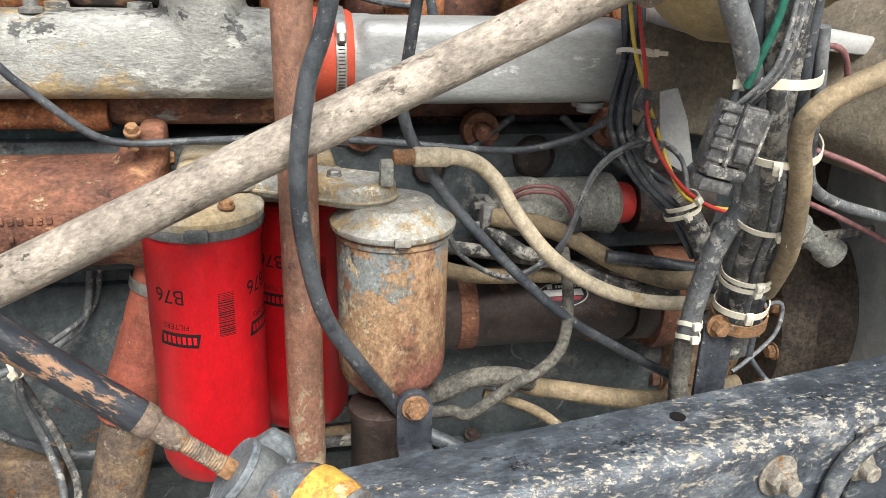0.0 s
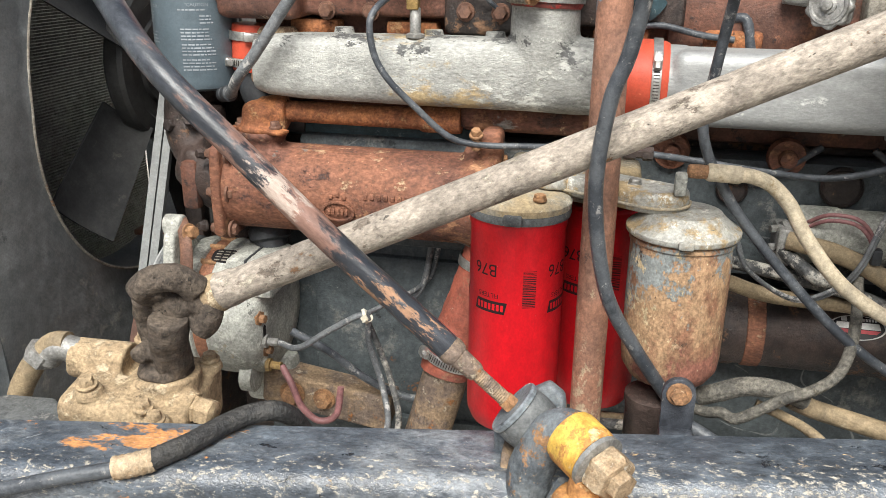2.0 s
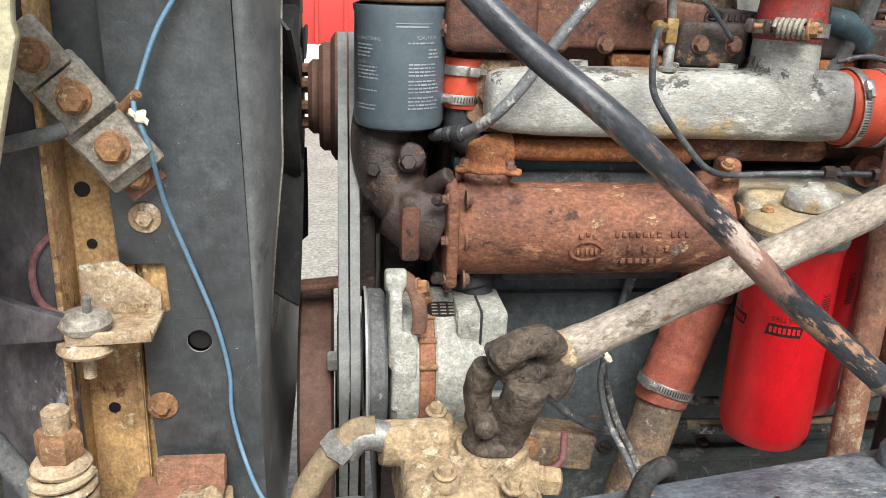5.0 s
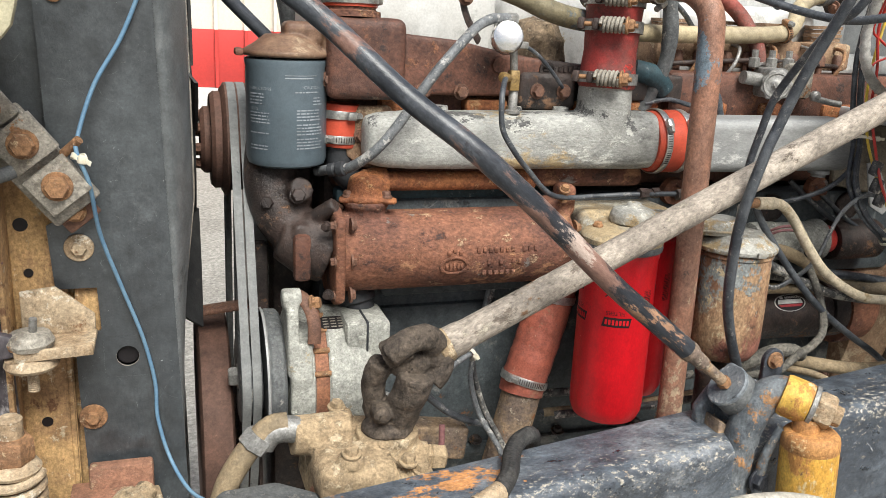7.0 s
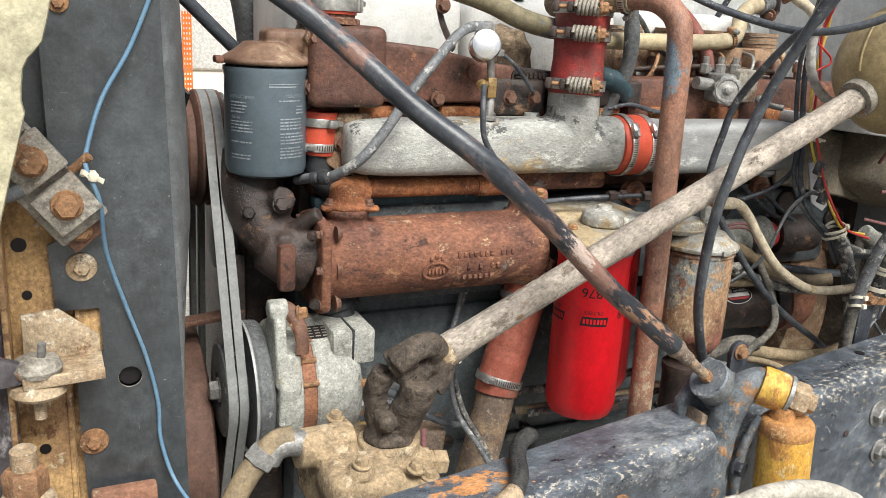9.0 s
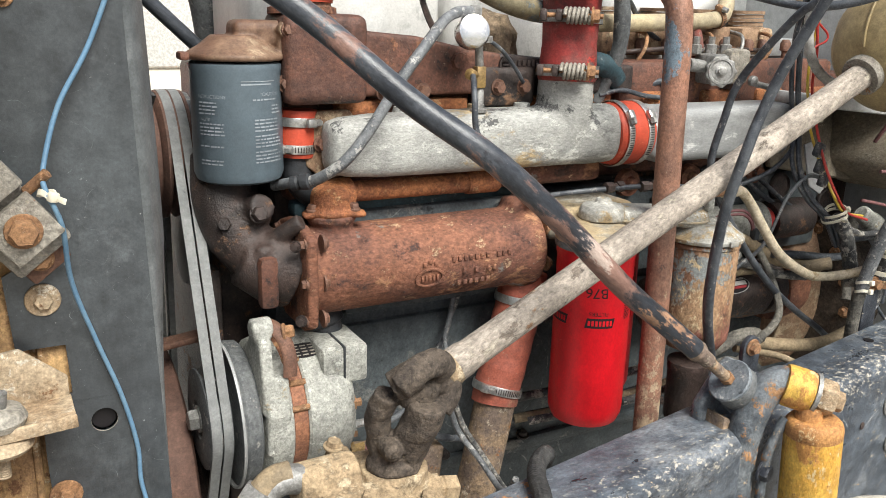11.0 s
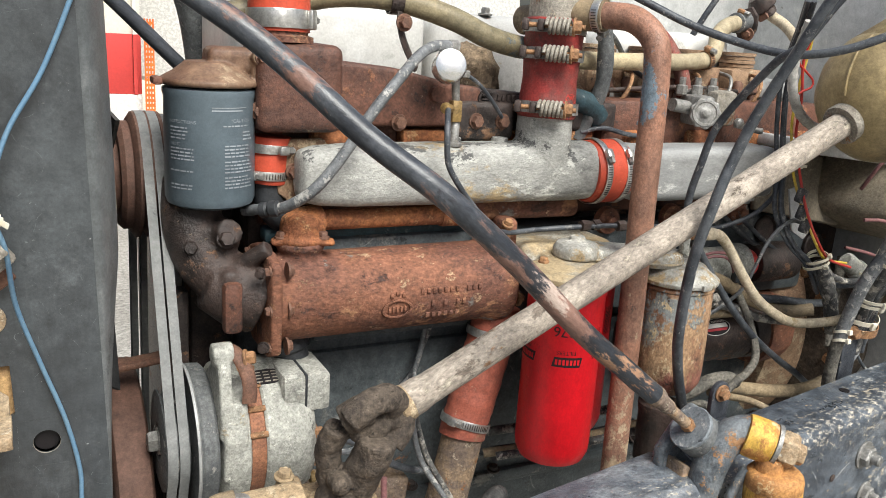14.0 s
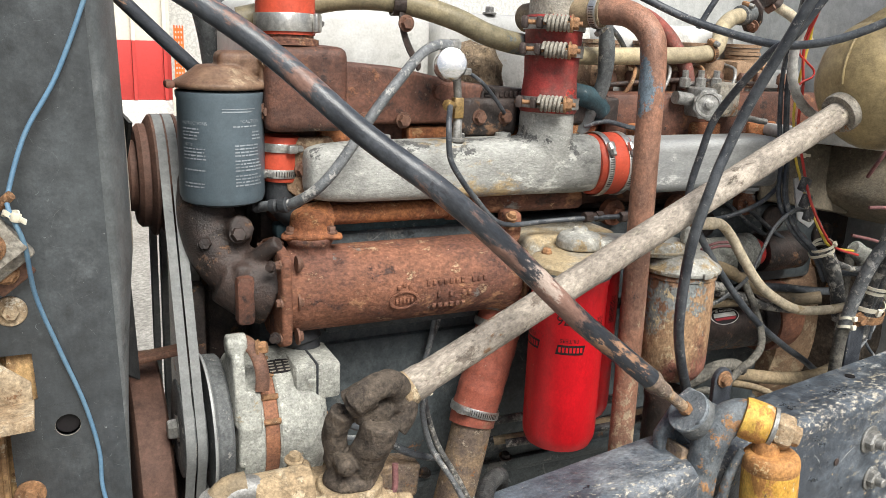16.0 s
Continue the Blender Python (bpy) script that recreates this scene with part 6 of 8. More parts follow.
# low hoses behind the rail
run("braided_hose", [(0.165, 0.81, 1.066), (0.180, 0.80, 1.068), (0.194, 0.790, 1.075), (0.211, 0.785, 1.072), (0.242, 0.785, 1.092), (0.264, 0.788, 1.105), (0.288, 0.791, 1.115), (0.313, 0.800, 1.133), (0.327, 0.82, 1.157), (0.335, 0.85, 1.19), (0.338, 0.88, 1.22)], 0.0064, braid_mat, "frayed woven hose curving up past the starter", "hose", n=36, wave=woven(), step=0.0012)
run("tarred_hose", [(0.172, 0.815, 1.080), (0.190, 0.806, 1.092), (0.212, 0.802, 1.104), (0.235, 0.800, 1.108), (0.262, 0.802, 1.104), (0.285, 0.81, 1.092)], 0.0110, braid_mat, "black torn woven sleeve on a hose", "hose", n=36, wave=woven(900, 6, 0.07), step=0.0014)
run("tan_low_hose", [(0.275, 0.83, 1.082), (0.30, 0.83, 1.072), (0.337, 0.83, 1.063), (0.404, 0.822, 1.052), (0.47, 0.815, 1.05), (0.55, 0.82, 1.06)], 0.0115, tan_hose, "tan dusty hose lying behind the frame rail", "hose", n=14)
run("tan_low_tube", [(0.235, 0.815, 1.078), (0.262, 0.808, 1.071), (0.290, 0.775, 1.071), (0.315, 0.74, 1.060)], 0.006, tan_hose, "thin tan tube behind the frame rail", "hose")
run("low_black_hose", [(0.135, 0.78, 1.07), (0.165, 0.775, 1.058), (0.195, 0.765, 1.045), (0.23, 0.76, 1.02)], 0.0085, cable, "short black hose behind the frame bracket", "hose")
solid("black_canister", turned([(0.030, 0), (0.032, 0.004), (0.032, 0.085), (0.034, 0.090), (0.034, 0.10), (0.024, 0.104)], (0.118, 0.80, 0.985), Z, 32), dark_iron, "small black canister below the fuel filter", "canister")
for k, (z, y) in enumerate(((0.99, 0.86), (0.975, 0.90), (0.96, 0.93), (0.985, 0.95))):
    run("block_hose", [(-0.10, y + 0.06, z - 0.02), (0.0, y + 0.02, z), (0.08, y, z + 0.012), (0.17, y - 0.02, z + 0.03)], 0.007 + 0.001 * (k % 2), (tape, tan_hose, cable, tape)[k], "dirty hose low on the engine block", "hose", "low block hoses")

# ---- steering shaft, boot, joint and gearbox ----
sd = Vector((0.9067, 0.0359, 0.4203)).normalized()
s0 = Vector((-0.254, 0.7024, 1.2627))
ss = thing("steering_shaft", (-0.38, 0.697, 1.2), "grey weathered steering shaft crossing the engine bay", "steering shaft")
part("tube", rough(turned([(0.0185, 0), (0.0215, 0.004), (0.0212, 0.03), (0.0192, 0.04), (0.0192, 0.12), (0.0192, 0.25), (0.0192, 0.40), (0.0192, 0.55), (0.0192, 0.78), (0.018, 0.785)], s0 + sd * -0.145, sd, 40), 0.0005, 60), rod_grey, ss)
part("weld_collar", turned([(0.0205, 0), (0.0228, 0.003), (0.0226, 0.014), (0.0208, 0.02)], s0 + sd * -0.147, sd, 36), tan_dirt, ss, "dirt-caked weld collar")
bt = thing("column_boot", (0.42, 0.73, 1.5), "amber-brown dusty dome boot where the steering column enters", "steering boot")
b0 = s0 + sd * 0.632
part("collar", turned([(0.0215, 0), (0.029, 0.0), (0.0305, 0.004), (0.0300, 0.014), (0.027, 0.017), (0.031, 0.022), (0.031, 0.034)], b0, sd, 40), bracket_mat, bt, "grey rubber collar round the shaft")
bu = Vector((0, 0, 1)) - sd * sd.z
bu.normalize()


def boot_shape(bm):
    """Stretch a turned boot upwards: its face is an upright oval that sits high on the column."""
    for v in bm.verts:
        q = v.co - b0
        h = q.dot(sd)
        w = min(1, max(0, (h - 0.012) / 0.05))
        v.co += bu * (q.dot(bu) * 0.10 + 0.004) * w
    return bm


face = [(0.022, 0.012), (0.040, 0.017), (0.060, 0.026), (0.076, 0.042), (0.086, 0.064), (0.090, 0.088)]
bellows = [(0.091 - 0.004 * (k % 2), 0.096 + 0.008 * k) for k in range(19)]
part("dome", boot_shape(turned(face + bellows, b0, sd, 64)), amber, bt, "amber oval face with ribs behind it")
bm = boot_shape(tube([b0 + sd * h + bu * (r + 0.0003) for r, h in face[1:]], 0.0022, 10, 0.004))
part("moulding_seam", bm, amber, bt, "raised moulding line")

uj = thing("steering_joint", (-0.445, 0.69, 1.09), "universal joint caked in black grease and dirt", "universal joint")
e0 = s0 + sd * -0.147
bm = bmesh.new()
turned([(0.0195, -0.004), (0.024, 0.004), (0.025, 0.012), (0.020, 0.020)], e0, -sd, 24, bm)
tube([(-0.394, 0.684, 1.214), (-0.404, 0.674, 1.228), (-0.420, 0.667, 1.232), (-0.440, 0.664, 1.225), (-0.458, 0.665, 1.211)], 0.0160, 18, bm=bm, flat=1.0)
tube([(-0.432, 0.672, 1.222), (-0.458, 0.680, 1.206)], 0.0180, 16, bm=bm)
box((-0.425, 0.688, 1.190), (0.046, 0.040, 0.036), 0.012, pose(0, 0, 0, 0, 20, 0), bm, 3)
tube([(-0.388, 0.696, 1.210), (-0.382, 0.690, 1.196), (-0.384, 0.686, 1.178), (-0.396, 0.684, 1.164)], 0.0155, 18, bm=bm)
tube([(-0.394, 0.704, 1.200), (-0.41, 0.712, 1.196), (-0.440, 0.712, 1.190)], 0.014, 14, bm=bm)
part("upper_yoke", rough(bm, 0.003, 70), grease, uj, remesh=0.0022, soften=2)
bm = bmesh.new()
u0 = Vector((-0.449, 0.694, 1.105))
turned([(0.034, -0.006), (0.032, 0.002), (0.025, 0.010), (0.022, 0.030)], u0, Z, 28, bm)
tube([(-0.436, 0.690, 1.112), (-0.432, 0.678, 1.142), (-0.425, 0.668, 1.166), (-0.422, 0.665, 1.184)], 0.0225, 20, bm=bm)
tube([(-0.458, 0.704, 1.11), (-0.465, 0.702, 1.138), (-0.467, 0.696, 1.168), (-0.462, 0.686, 1.196)], 0.0150, 18, bm=bm)
tube([(-0.456, 0.694, 1.190), (-0.428, 0.676, 1.190)], 0.010, 12, bm=bm)
turned([(0.012, 0), (0.011, 0.022), (0.007, 0.026)], (-0.462, 0.686, 1.132), -Y, 14, bm)
part("lower_yoke", rough(bm, 0.003, 70), grease, uj, remesh=0.0022, soften=2)
part("bearing_cap", turned([(0.006, 0), (0.006, 0.004), (0.004, 0.006)], Vector((-0.414, 0.684, 1.203)), (0.4, -0.8, 0.5), 14), grease, uj)

gb = thing("steering_gearbox", (-0.47, 0.68, 0.9), "steering gearbox casting caked in tan dirt", "steering gearbox")
bm = bmesh.new()
gm = pose(0, 0, 0, 8, 6, 4)
box((-0.478, 0.690, 1.045), (0.140, 0.145, 0.085), 0.014, gm, bm, 3)
box((-0.500, 0.650, 1.072), (0.10, 0.075, 0.05), 0.018, gm, bm, 3)
turned([(0.040, 0), (0.040, 0.05)], (-0.449, 0.694, 1.05), Z, 24, bm)
turned([(0.028, 0), (0.024, 0.07)], (-0.50, 0.70, 1.098), (-1, -0.1, 0.1), 20, bm)
for x, y, z in ((-0.509, 0.630, 1.098), (-0.424, 0.622, 1.072), (-0.418, 0.74, 1.085), (-0.50, 0.74, 1.10)):
    turned([(0.017, 0), (0.014, 0.010)], (x, y, z - 0.002), (0.05, -0.15, 1), 14, bm)
turned([(0.018, 0), (0.018, 0.030)], (-0.432, 0.675, 1.072), (1, -0.1, -0.12), 16, bm)
part("housing", bm, tan_dirt, gb, remesh=0.0028, soften=2)
part("lower_case", rough(box((-0.475, 0.652, 0.985), (0.16, 0.10, 0.12), 0.02, gm, None, 3), 0.002, 50), red_oxide, gb, "red-oxide lower case")
for x, y, z in ((-0.509, 0.627, 1.108), (-0.424, 0.619, 1.080), (-0.418, 0.742, 1.094), (-0.505, 0.742, 1.112), (-0.440, 0.625, 1.090)):
    bolt(gb, (x, y, z), (0.05, -0.15, 1), 0.015, 0.010, tan_dirt, 0.012)
part("side_plug", turned([(0.016, 0), (0.017, 0.006), (0.015, 0.008), (0.017, 0.010), (0.016, 0.026), (0.011, 0.029)], (-0.406, 0.672, 1.068), (1, -0.1, -0.12), 6), tan_dirt, gb, "hexagon side plug")
part("hose_port", turned([(0.016, 0), (0.019, 0.003), (0.019, 0.024), (0.015, 0.028)], (-0.565, 0.692, 1.105), (1, 0.08, -0.05), 14), tan_dirt, gb)
gp = thing("gearbox_cover", (-0.60, 0.63, 1.0), "dusty stamped cover beside the steering gearbox", "cover")
bm = plate([(-0.68, 0.56), (-0.69, 0.62), (-0.655, 0.67), (-0.59, 0.675), (-0.545, 0.64), (-0.54, 0.57)], Matrix.Translation((0, 0, 1.035)), 0.022, 0.006)
part("plate", bm, rubber_dusty, gp)
bm = plate([(-0.684, 0.555), (-0.695, 0.622), (-0.657, 0.676), (-0.588, 0.681), (-0.539, 0.643), (-0.534, 0.567)], Matrix.Translation((0, 0, 1.036)), 0.008, 0.002)
part("gasket_edge", bm, rusty_bright, gp, "rust-orange edge line")
bolt(gp, (-0.628, 0.60, 1.057), Z, 0.016, 0.006, bolt_rust)
run("power_steering_hose", [(-0.575, 0.692, 1.122), (-0.594, 0.692, 1.120), (-0.612, 0.69, 1.105), (-0.632, 0.688, 1.080), (-0.652, 0.685, 1.04), (-0.665, 0.68, 0.97)], 0.0145, tan_hose, "tan steering hose leaving the gearbox", "hose", n=16)
pe = thing("steering_hose_elbow", (-0.58, 0.692, 1.10), "dull steel elbow fitting on the steering hose", "fitting")
part("elbow", tube([(-0.556, 0.692, 1.110), (-0.578, 0.692, 1.116), (-0.596, 0.692, 1.112), (-0.606, 0.691, 1.098)], 0.0165, 18), zinc, pe)
part("nut", turned([(0.019, 0), (0.020, 0.003), (0.020, 0.018), (0.017, 0.02)], (-0.606, 0.690, 1.112), (-0.6, -0.05, -0.75), 6), zinc, pe)

# ---- black support rod ----
sr = thing("support_rod", (-0.03, 0.60, 1.14), "scuffed black steel support rod with rusty lower end", "support rod")
ld = Vector((0.7712, -0.0411, -0.6353)).normalized()
tip = Vector((-0.030, 0.5945, 1.169))
part("bar", tube([tip - ld * 0.075, (-0.14, 0.602, 1.2585), (-0.20, 0.606, 1.307), (-0.30, 0.607, 1.3985), (-0.38, 0.620, 1.467), (-0.45, 0.666, 1.522), (-0.55, 0.735, 1.6135), (-0.70, 0.810, 1.712), (-0.80, 0.860, 1.778)], 0.0132, 28, step=0.012), rod_black, sr)
part("end_cap", turned([(0.0126, -0.004), (0.0136, 0), (0.0136, 0.005), (0.0124, 0.010), (0.0104, 0.012), (0.0098, 0.032), (0.0085, 0.036)], tip - ld * 0.076, ld, 32), pipe_rust, sr, "tan rusted stepped end")
thread = [(0.0070 + 0.0005 * (k % 2), k * 0.0012) for k in range(36)]
part("threaded_end", turned(thread, tip - ld * 0.042, ld, 18), pipe_rust, sr, "orange rusty thread")
part("nut", hexhead(tip - ld * 0.004, ld, 0.016, 0.010), bolt_rust, sr)
bu = thing("rubber_bushing", (-0.028, 0.60, 1.11), "grey rubber bushing with steel washers on the rod end", "bushing")
q = tip + ld * 0.006
part("washer", turned([(0.004, 0), (0.028, -0.001), (0.0295, 0.001), (0.0290, 0.005), (0.027, 0.006)], q, ld, 40), cup_grey, bu)
part("rubber", turned([(0.027, 0.006), (0.0282, 0.008), (0.0288, 0.018), (0.028, 0.030), (0.026, 0.034)], q, ld, 40), rubber_dusty, bu)
part("back_washer", turned([(0.026, 0.033), (0.031, 0.033), (0.031, 0.038), (0.026, 0.039)], q, ld, 40), cup_grey, bu)

# second bar behind, going up at the far side of the shroud
run("far_support_bar", [(-0.45, 1.30, 1.485), (-0.518, 1.30, 1.547), (-0.627, 1.30, 1.652), (-0.80, 1.30, 1.82)], 0.0115, rod_black, "black support bar on the far side", "support rod", n=20)
run("far_upper_pipe", [(-0.44, 1.45, 1.50), (-0.46, 1.43, 1.62), (-0.49, 1.42, 1.72), (-0.53, 1.42, 1.90)], 0.035, rubber_dusty, "dark hose rising behind the engine", "hose", n=20)

# ---- frame rail ----
fd = Vector((0.987, 0.159, 0.017)).normalized()
fp = Vector((0.1969, 0.6906, 1.1046))
fw = Vector((0.159, -0.987, 0)).normalized()
W, R, T = 0.092, 0.022, 0.009
out = [(0.0, 0.0)] + [(W - R + R * math.sin(radians(a)), -R + R * math.cos(radians(a))) for a in range(0, 91, 10)] + [(W, -0.26)] + [(W - R + R * math.sin(radians(a)), -0.26 - R + R - R * math.cos(radians(a)) + R * 0) for a in range(80, -1, -10)] + [(0.0, -0.26 - R)]
prof = out + [(0.0, -0.26 - R + T), (W - T - R, -0.26 - R + T), (W - T, -0.25), (W - T, -R), (W - T - R * 0.7, -T), (0.0, -T)]
vs, fs = [], []
ns = 60
for i in range(ns + 1):
    o = fp + fd * (-0.93 + 2.5 * i / ns)
    for u, z in prof:
        vs.append(o + fw * u + Z * z)
n = len(prof)
for i in range(ns):
    for k in range(n):
        fs.append((i * n + k, i * n + (k + 1) % n, (i + 1) * n + (k + 1) % n, (i + 1) * n + k))
fs += [tuple(range(n - 1, -1, -1)), tuple(ns * n + k for k in range(n))]
fr = thing("frame_rail", (0.2, 0.65, 0.82), "chipped black truck frame rail with rust spots and dust", "frame rail")
part("channel", mesh(vs, fs), rail_paint, fr)


def on_rail(s, u, z):
    return fp + fd * s + fw * u + Z * z


for s, z, sz, mt in ((0.285, -0.045, 0.034, bracket_mat), (0.385, -0.052, 0.036, bracket_mat), (0.175, -0.075, 0.034, zinc), (0.55, -0.06, 0.034, bracket_mat), (0.20, -0.15, 0.03, zinc), (-0.42, -0.055, 0.026, bolt_rust), (-0.48, -0.09, 0.022, bolt_rust), (-0.36, -0.10, 0.022, bolt_rust), (0.70, -0.08, 0.034, zinc)):
    b = bolt(fr, on_rail(s, W + 0.001, z), fw, sz * 0.85, sz * 0.42, mt, sz * 0.68)
    part("stud_end", turned([(sz * 0.26, 0), (sz * 0.26, sz * 0.75), (sz * 0.2, sz * 0.8)], on_rail(s, W + 0.001, z), fw, 14), mt, fr)
# hole on the rail top: a flat black disc painting its inner shade
for s, u in ((0.205, 0.03),):
    if u < W:
        part("hole", turned([(0.008, 0), (0.008, 0.0012), (0.001, 0.0013)], on_rail(s, u, 0.0002), Z, 16), ink_black, fr)
# side holes: flat dark discs in place of shaded bores
for s, z in ((-0.03, -0.075), (0.09, -0.09), (0.33, -0.14)):
    part("hole", turned([(0.006, 0), (0.006, 0.0012), (0.001, 0.0013)], on_rail(s, W + 0.0003, z), fw, 16), dark_iron, fr)
bm = bmesh.new()
for s, z in ((0.42, -0.07),):
    tube([on_rail(0.345, W + 0.010, -0.16), on_rail(0.350, W + 0.012, -0.07), on_rail(0.375, W + 0.014, -0.028), on_rail(0.42, W + 0.014, -0.012), on_rail(0.60, W + 0.014, 0.0)], 0.010, 12, bm=bm)
part("reinforcement_flange", bm, rail_paint, fr, "curved reinforcement flange")
part("reinforcement_plate", box(on_rail(0.56, W + 0.004, -0.10), (0.36, 0.007, 0.17), 0.002, pose(0, 0, 0, 0, -1, 9.2)), rail_paint, fr)

# lift bracket with its bolt, standing on the rail
lb = thing("hose_support_bracket", (0.135, 0.70, 1.09), "small black bracket with a rusty bolt on the rail", "bracket")
bm = plate([(-0.017, -0.06), (0.017, -0.06), (0.017, 0.0)] + arc(0, 0.0, 0.017, 0, 180, 10) + [(-0.017, 0.0)], Matrix(((1, 0, 0, 0.136), (0, 0, -1, 0.706), (0, 1, 0, 1.142), (0, 0, 0, 1))), 0.008, 0.0015)
part("plate", bm, chipped, lb)
part("foot", box((0.136, 0.69, 1.098), (0.034, 0.03, 0.008), 0.002), chipped, lb)
bolt(lb, (0.136, 0.698, 1.142), -Y, 0.016, 0.010, bolt_rust, 0.013)

# ---- shock absorber and its cast mount ----
sm = thing("shock_mount", (0.0, 0.58, 0.88), "rusty cast shock absorber mount with chipped blue-black paint", "bracket")
arm = [(-0.004, 0.580, 0.88), (-0.006, 0.580, 0.98), (-0.008, 0.579, 1.05), (-0.005, 0.576, 1.100), (0.006, 0.571, 1.140), (0.024, 0.563, 1.164), (0.046, 0.548, 1.164)]
part("hooked_arm", rough(tube(arm, lambda q: 0.0225 - 0.001 * q, 22, 0.004), 0.0016, 70), mount_paint, sm, "thick hooked arm with chipped paint")
rib = [(0.018, 0.556, 0.88), (0.016, 0.556, 0.98), (0.014, 0.554, 1.05), (0.018, 0.550, 1.090), (0.030, 0.545, 1.122)]
part("front_rib", rough(tube(rib, 0.0065, 12, 0.004), 0.001, 80), mount_paint, sm, "raised rust-edged rib")
bm = plate([(-0.034, 0.88), (0.040, 0.88), (0.040, 1.09), (0.026, 1.140), (0.022, 1.168), (0.006, 1.180), (-0.012, 1.168), (-0.046, 1.122), (-0.044, 1.08), (-0.032, 1.02)], Matrix(((1, 0, 0, 0), (0, 0, -1, 0.634), (0, 1, 0, 0), (0, 0, 0, 1))), 0.018, 0.005, None, 3)
part("ear_plate", rough(bm, 0.001, 60), mount_paint, sm)
bm = plate([(-0.032, 0.88), (-0.024, 0.88), (-0.024, 1.04), (-0.018, 1.110), (-0.034, 1.118), (-0.036, 1.06)], Matrix(((1, 0, 0, 0), (0, 0, -1, 0.620), (0, 1, 0, 0), (0, 0, 0, 1))), 0.034, 0.003)
part("side_rib", rough(bm, 0.001, 60), pipe_rust, sm, "tan rusted side rib")
part("hollow", rough(box((0.026, 0.606, 0.99), (0.044, 0.020, 0.22), 0.006, None, None, 3), 0.003, 50), tan_dirt, sm, "dirt-filled hollow behind the shock absorber")
bolt(sm, (0.012, 0.556, 1.045), (0.3, -1, 0), 0.02, 0.012, chipped, 0.016)
sa = thing("shock_absorber", (0.055, 0.52, 0.6), "yellow-painted shock absorber with rusty shell", "shock absorber")
ed = Vector((0.70, -0.67, -0.22)).normalized()
ec = Vector((0.040, 0.548, 1.162))
part("eye", turned([(0.020, -0.014), (0.0255, -0.013), (0.027, -0.008), (0.027, 0.016), (0.0255, 0.021), (0.020, 0.022)], ec, ed, 36), yellow_paint, sa)
part("sleeve", turned([(0.018, 0.020), (0.0265, 0.022), (0.0270, 0.027), (0.020, 0.029)], ec, ed, 30), zinc, sa, "bare metal washer")
part("pin_nut", turned([(0.021, 0.029), (0.0235, 0.032), (0.023, 0.046), (0.0205, 0.050), (0.014, 0.051), (0.013, 0.060), (0.001, 0.061)], ec, ed, 6), pale_dust, sa, "rusty pin nut")
part("shell", turned([(0.030, -0.016), (0.0350, -0.018), (0.0352, -0.05), (0.0350, -0.44), (0.03, -0.45)], (0.054, 0.522, 1.128), (-0.06, 0.02, 1), 44), yellow_paint, sa)
part("top_cap", turned([(0.0, 0.0), (0.026, -0.0005), (0.0310, -0.0022), (0.0342, -0.006), (0.0353, -0.012), (0.0353, -0.021), (0.0348, -0.022)], (0.054, 0.522, 1.128), (-0.06, 0.02, 1), 44), shock_rust, sa, "orange rusted top")
part("neck", turned([(0.018, 0), (0.015, 0.022)], (0.050, 0.528, 1.122), Z, 20), shock_rust, sa)
fl2 = thing("step_fairing", (-0.185, 0.30, 1.08), "pale dusty rounded fairing top beside the shock absorber", "fairing")
rim = [(-0.28400000000000003, 0.3, 1.08), (-0.272, 0.3, 1.188), (-0.254, 0.3, 1.195), (-0.232, 0.3, 1.199), (-0.208, 0.3, 1.199), (-0.178, 0.3, 1.196), (-0.141, 0.3, 1.186), (-0.11, 0.3, 1.171), (-0.087, 0.3, 1.153), (-0.07899999999999999, 0.3, 1.08)]
part("rim", tube(rim, 0.010, 16), fairing_mat, fl2)
part("panel", plate([(x, z) for x, y, z in rim], Matrix(((1, 0, 0, 0), (0, 0, -1, 0.304), (0, 1, 0, 0), (0, 0, 0, 1))), 0.006, 0.001), fairing_mat, fl2)
part("post", box((-0.185, 0.31, 0.54), (0.06, 0.03, 1.09), 0.006), fairing_mat, fl2)

# sleeve lying on the rail
run("sleeved_cable", [(-0.258, 0.672, 1.030), (-0.268, 0.648, 1.082), (-0.281, 0.628, 1.106), (-0.303, 0.612, 1.109), (-0.322, 0.588, 1.108), (-0.343, 0.545, 1.107), (-0.368, 0.514, 1.104)], 0.0105, sleeve_black, "black woven cable sleeve lying over the frame rail", "cable", n=36, wave=woven(760, 6, 0.06), step=0.0016)
run("black_conduit", [(-0.352, 0.528, 1.104), (-0.378, 0.510, 1.101), (-0.449, 0.488, 1.090), (-0.542, 0.462, 1.072), (-0.70, 0.434, 1.050), (-0.85, 0.408, 1.044)], 0.0075, cable, "black conduit clipped along the frame rail", "cable", n=14)
solid("tape_wrap", tube([(-0.398, 0.504, 1.098), (-0.382, 0.509, 1.101), (-0.364, 0.518, 1.104)], 0.0118, 24, 0.002, wave=lambda s, a: 1 + 0.05 * math.sin(s * 900 + a)), pale_dust, "pale frayed tape round the cable sleeve", "tape")

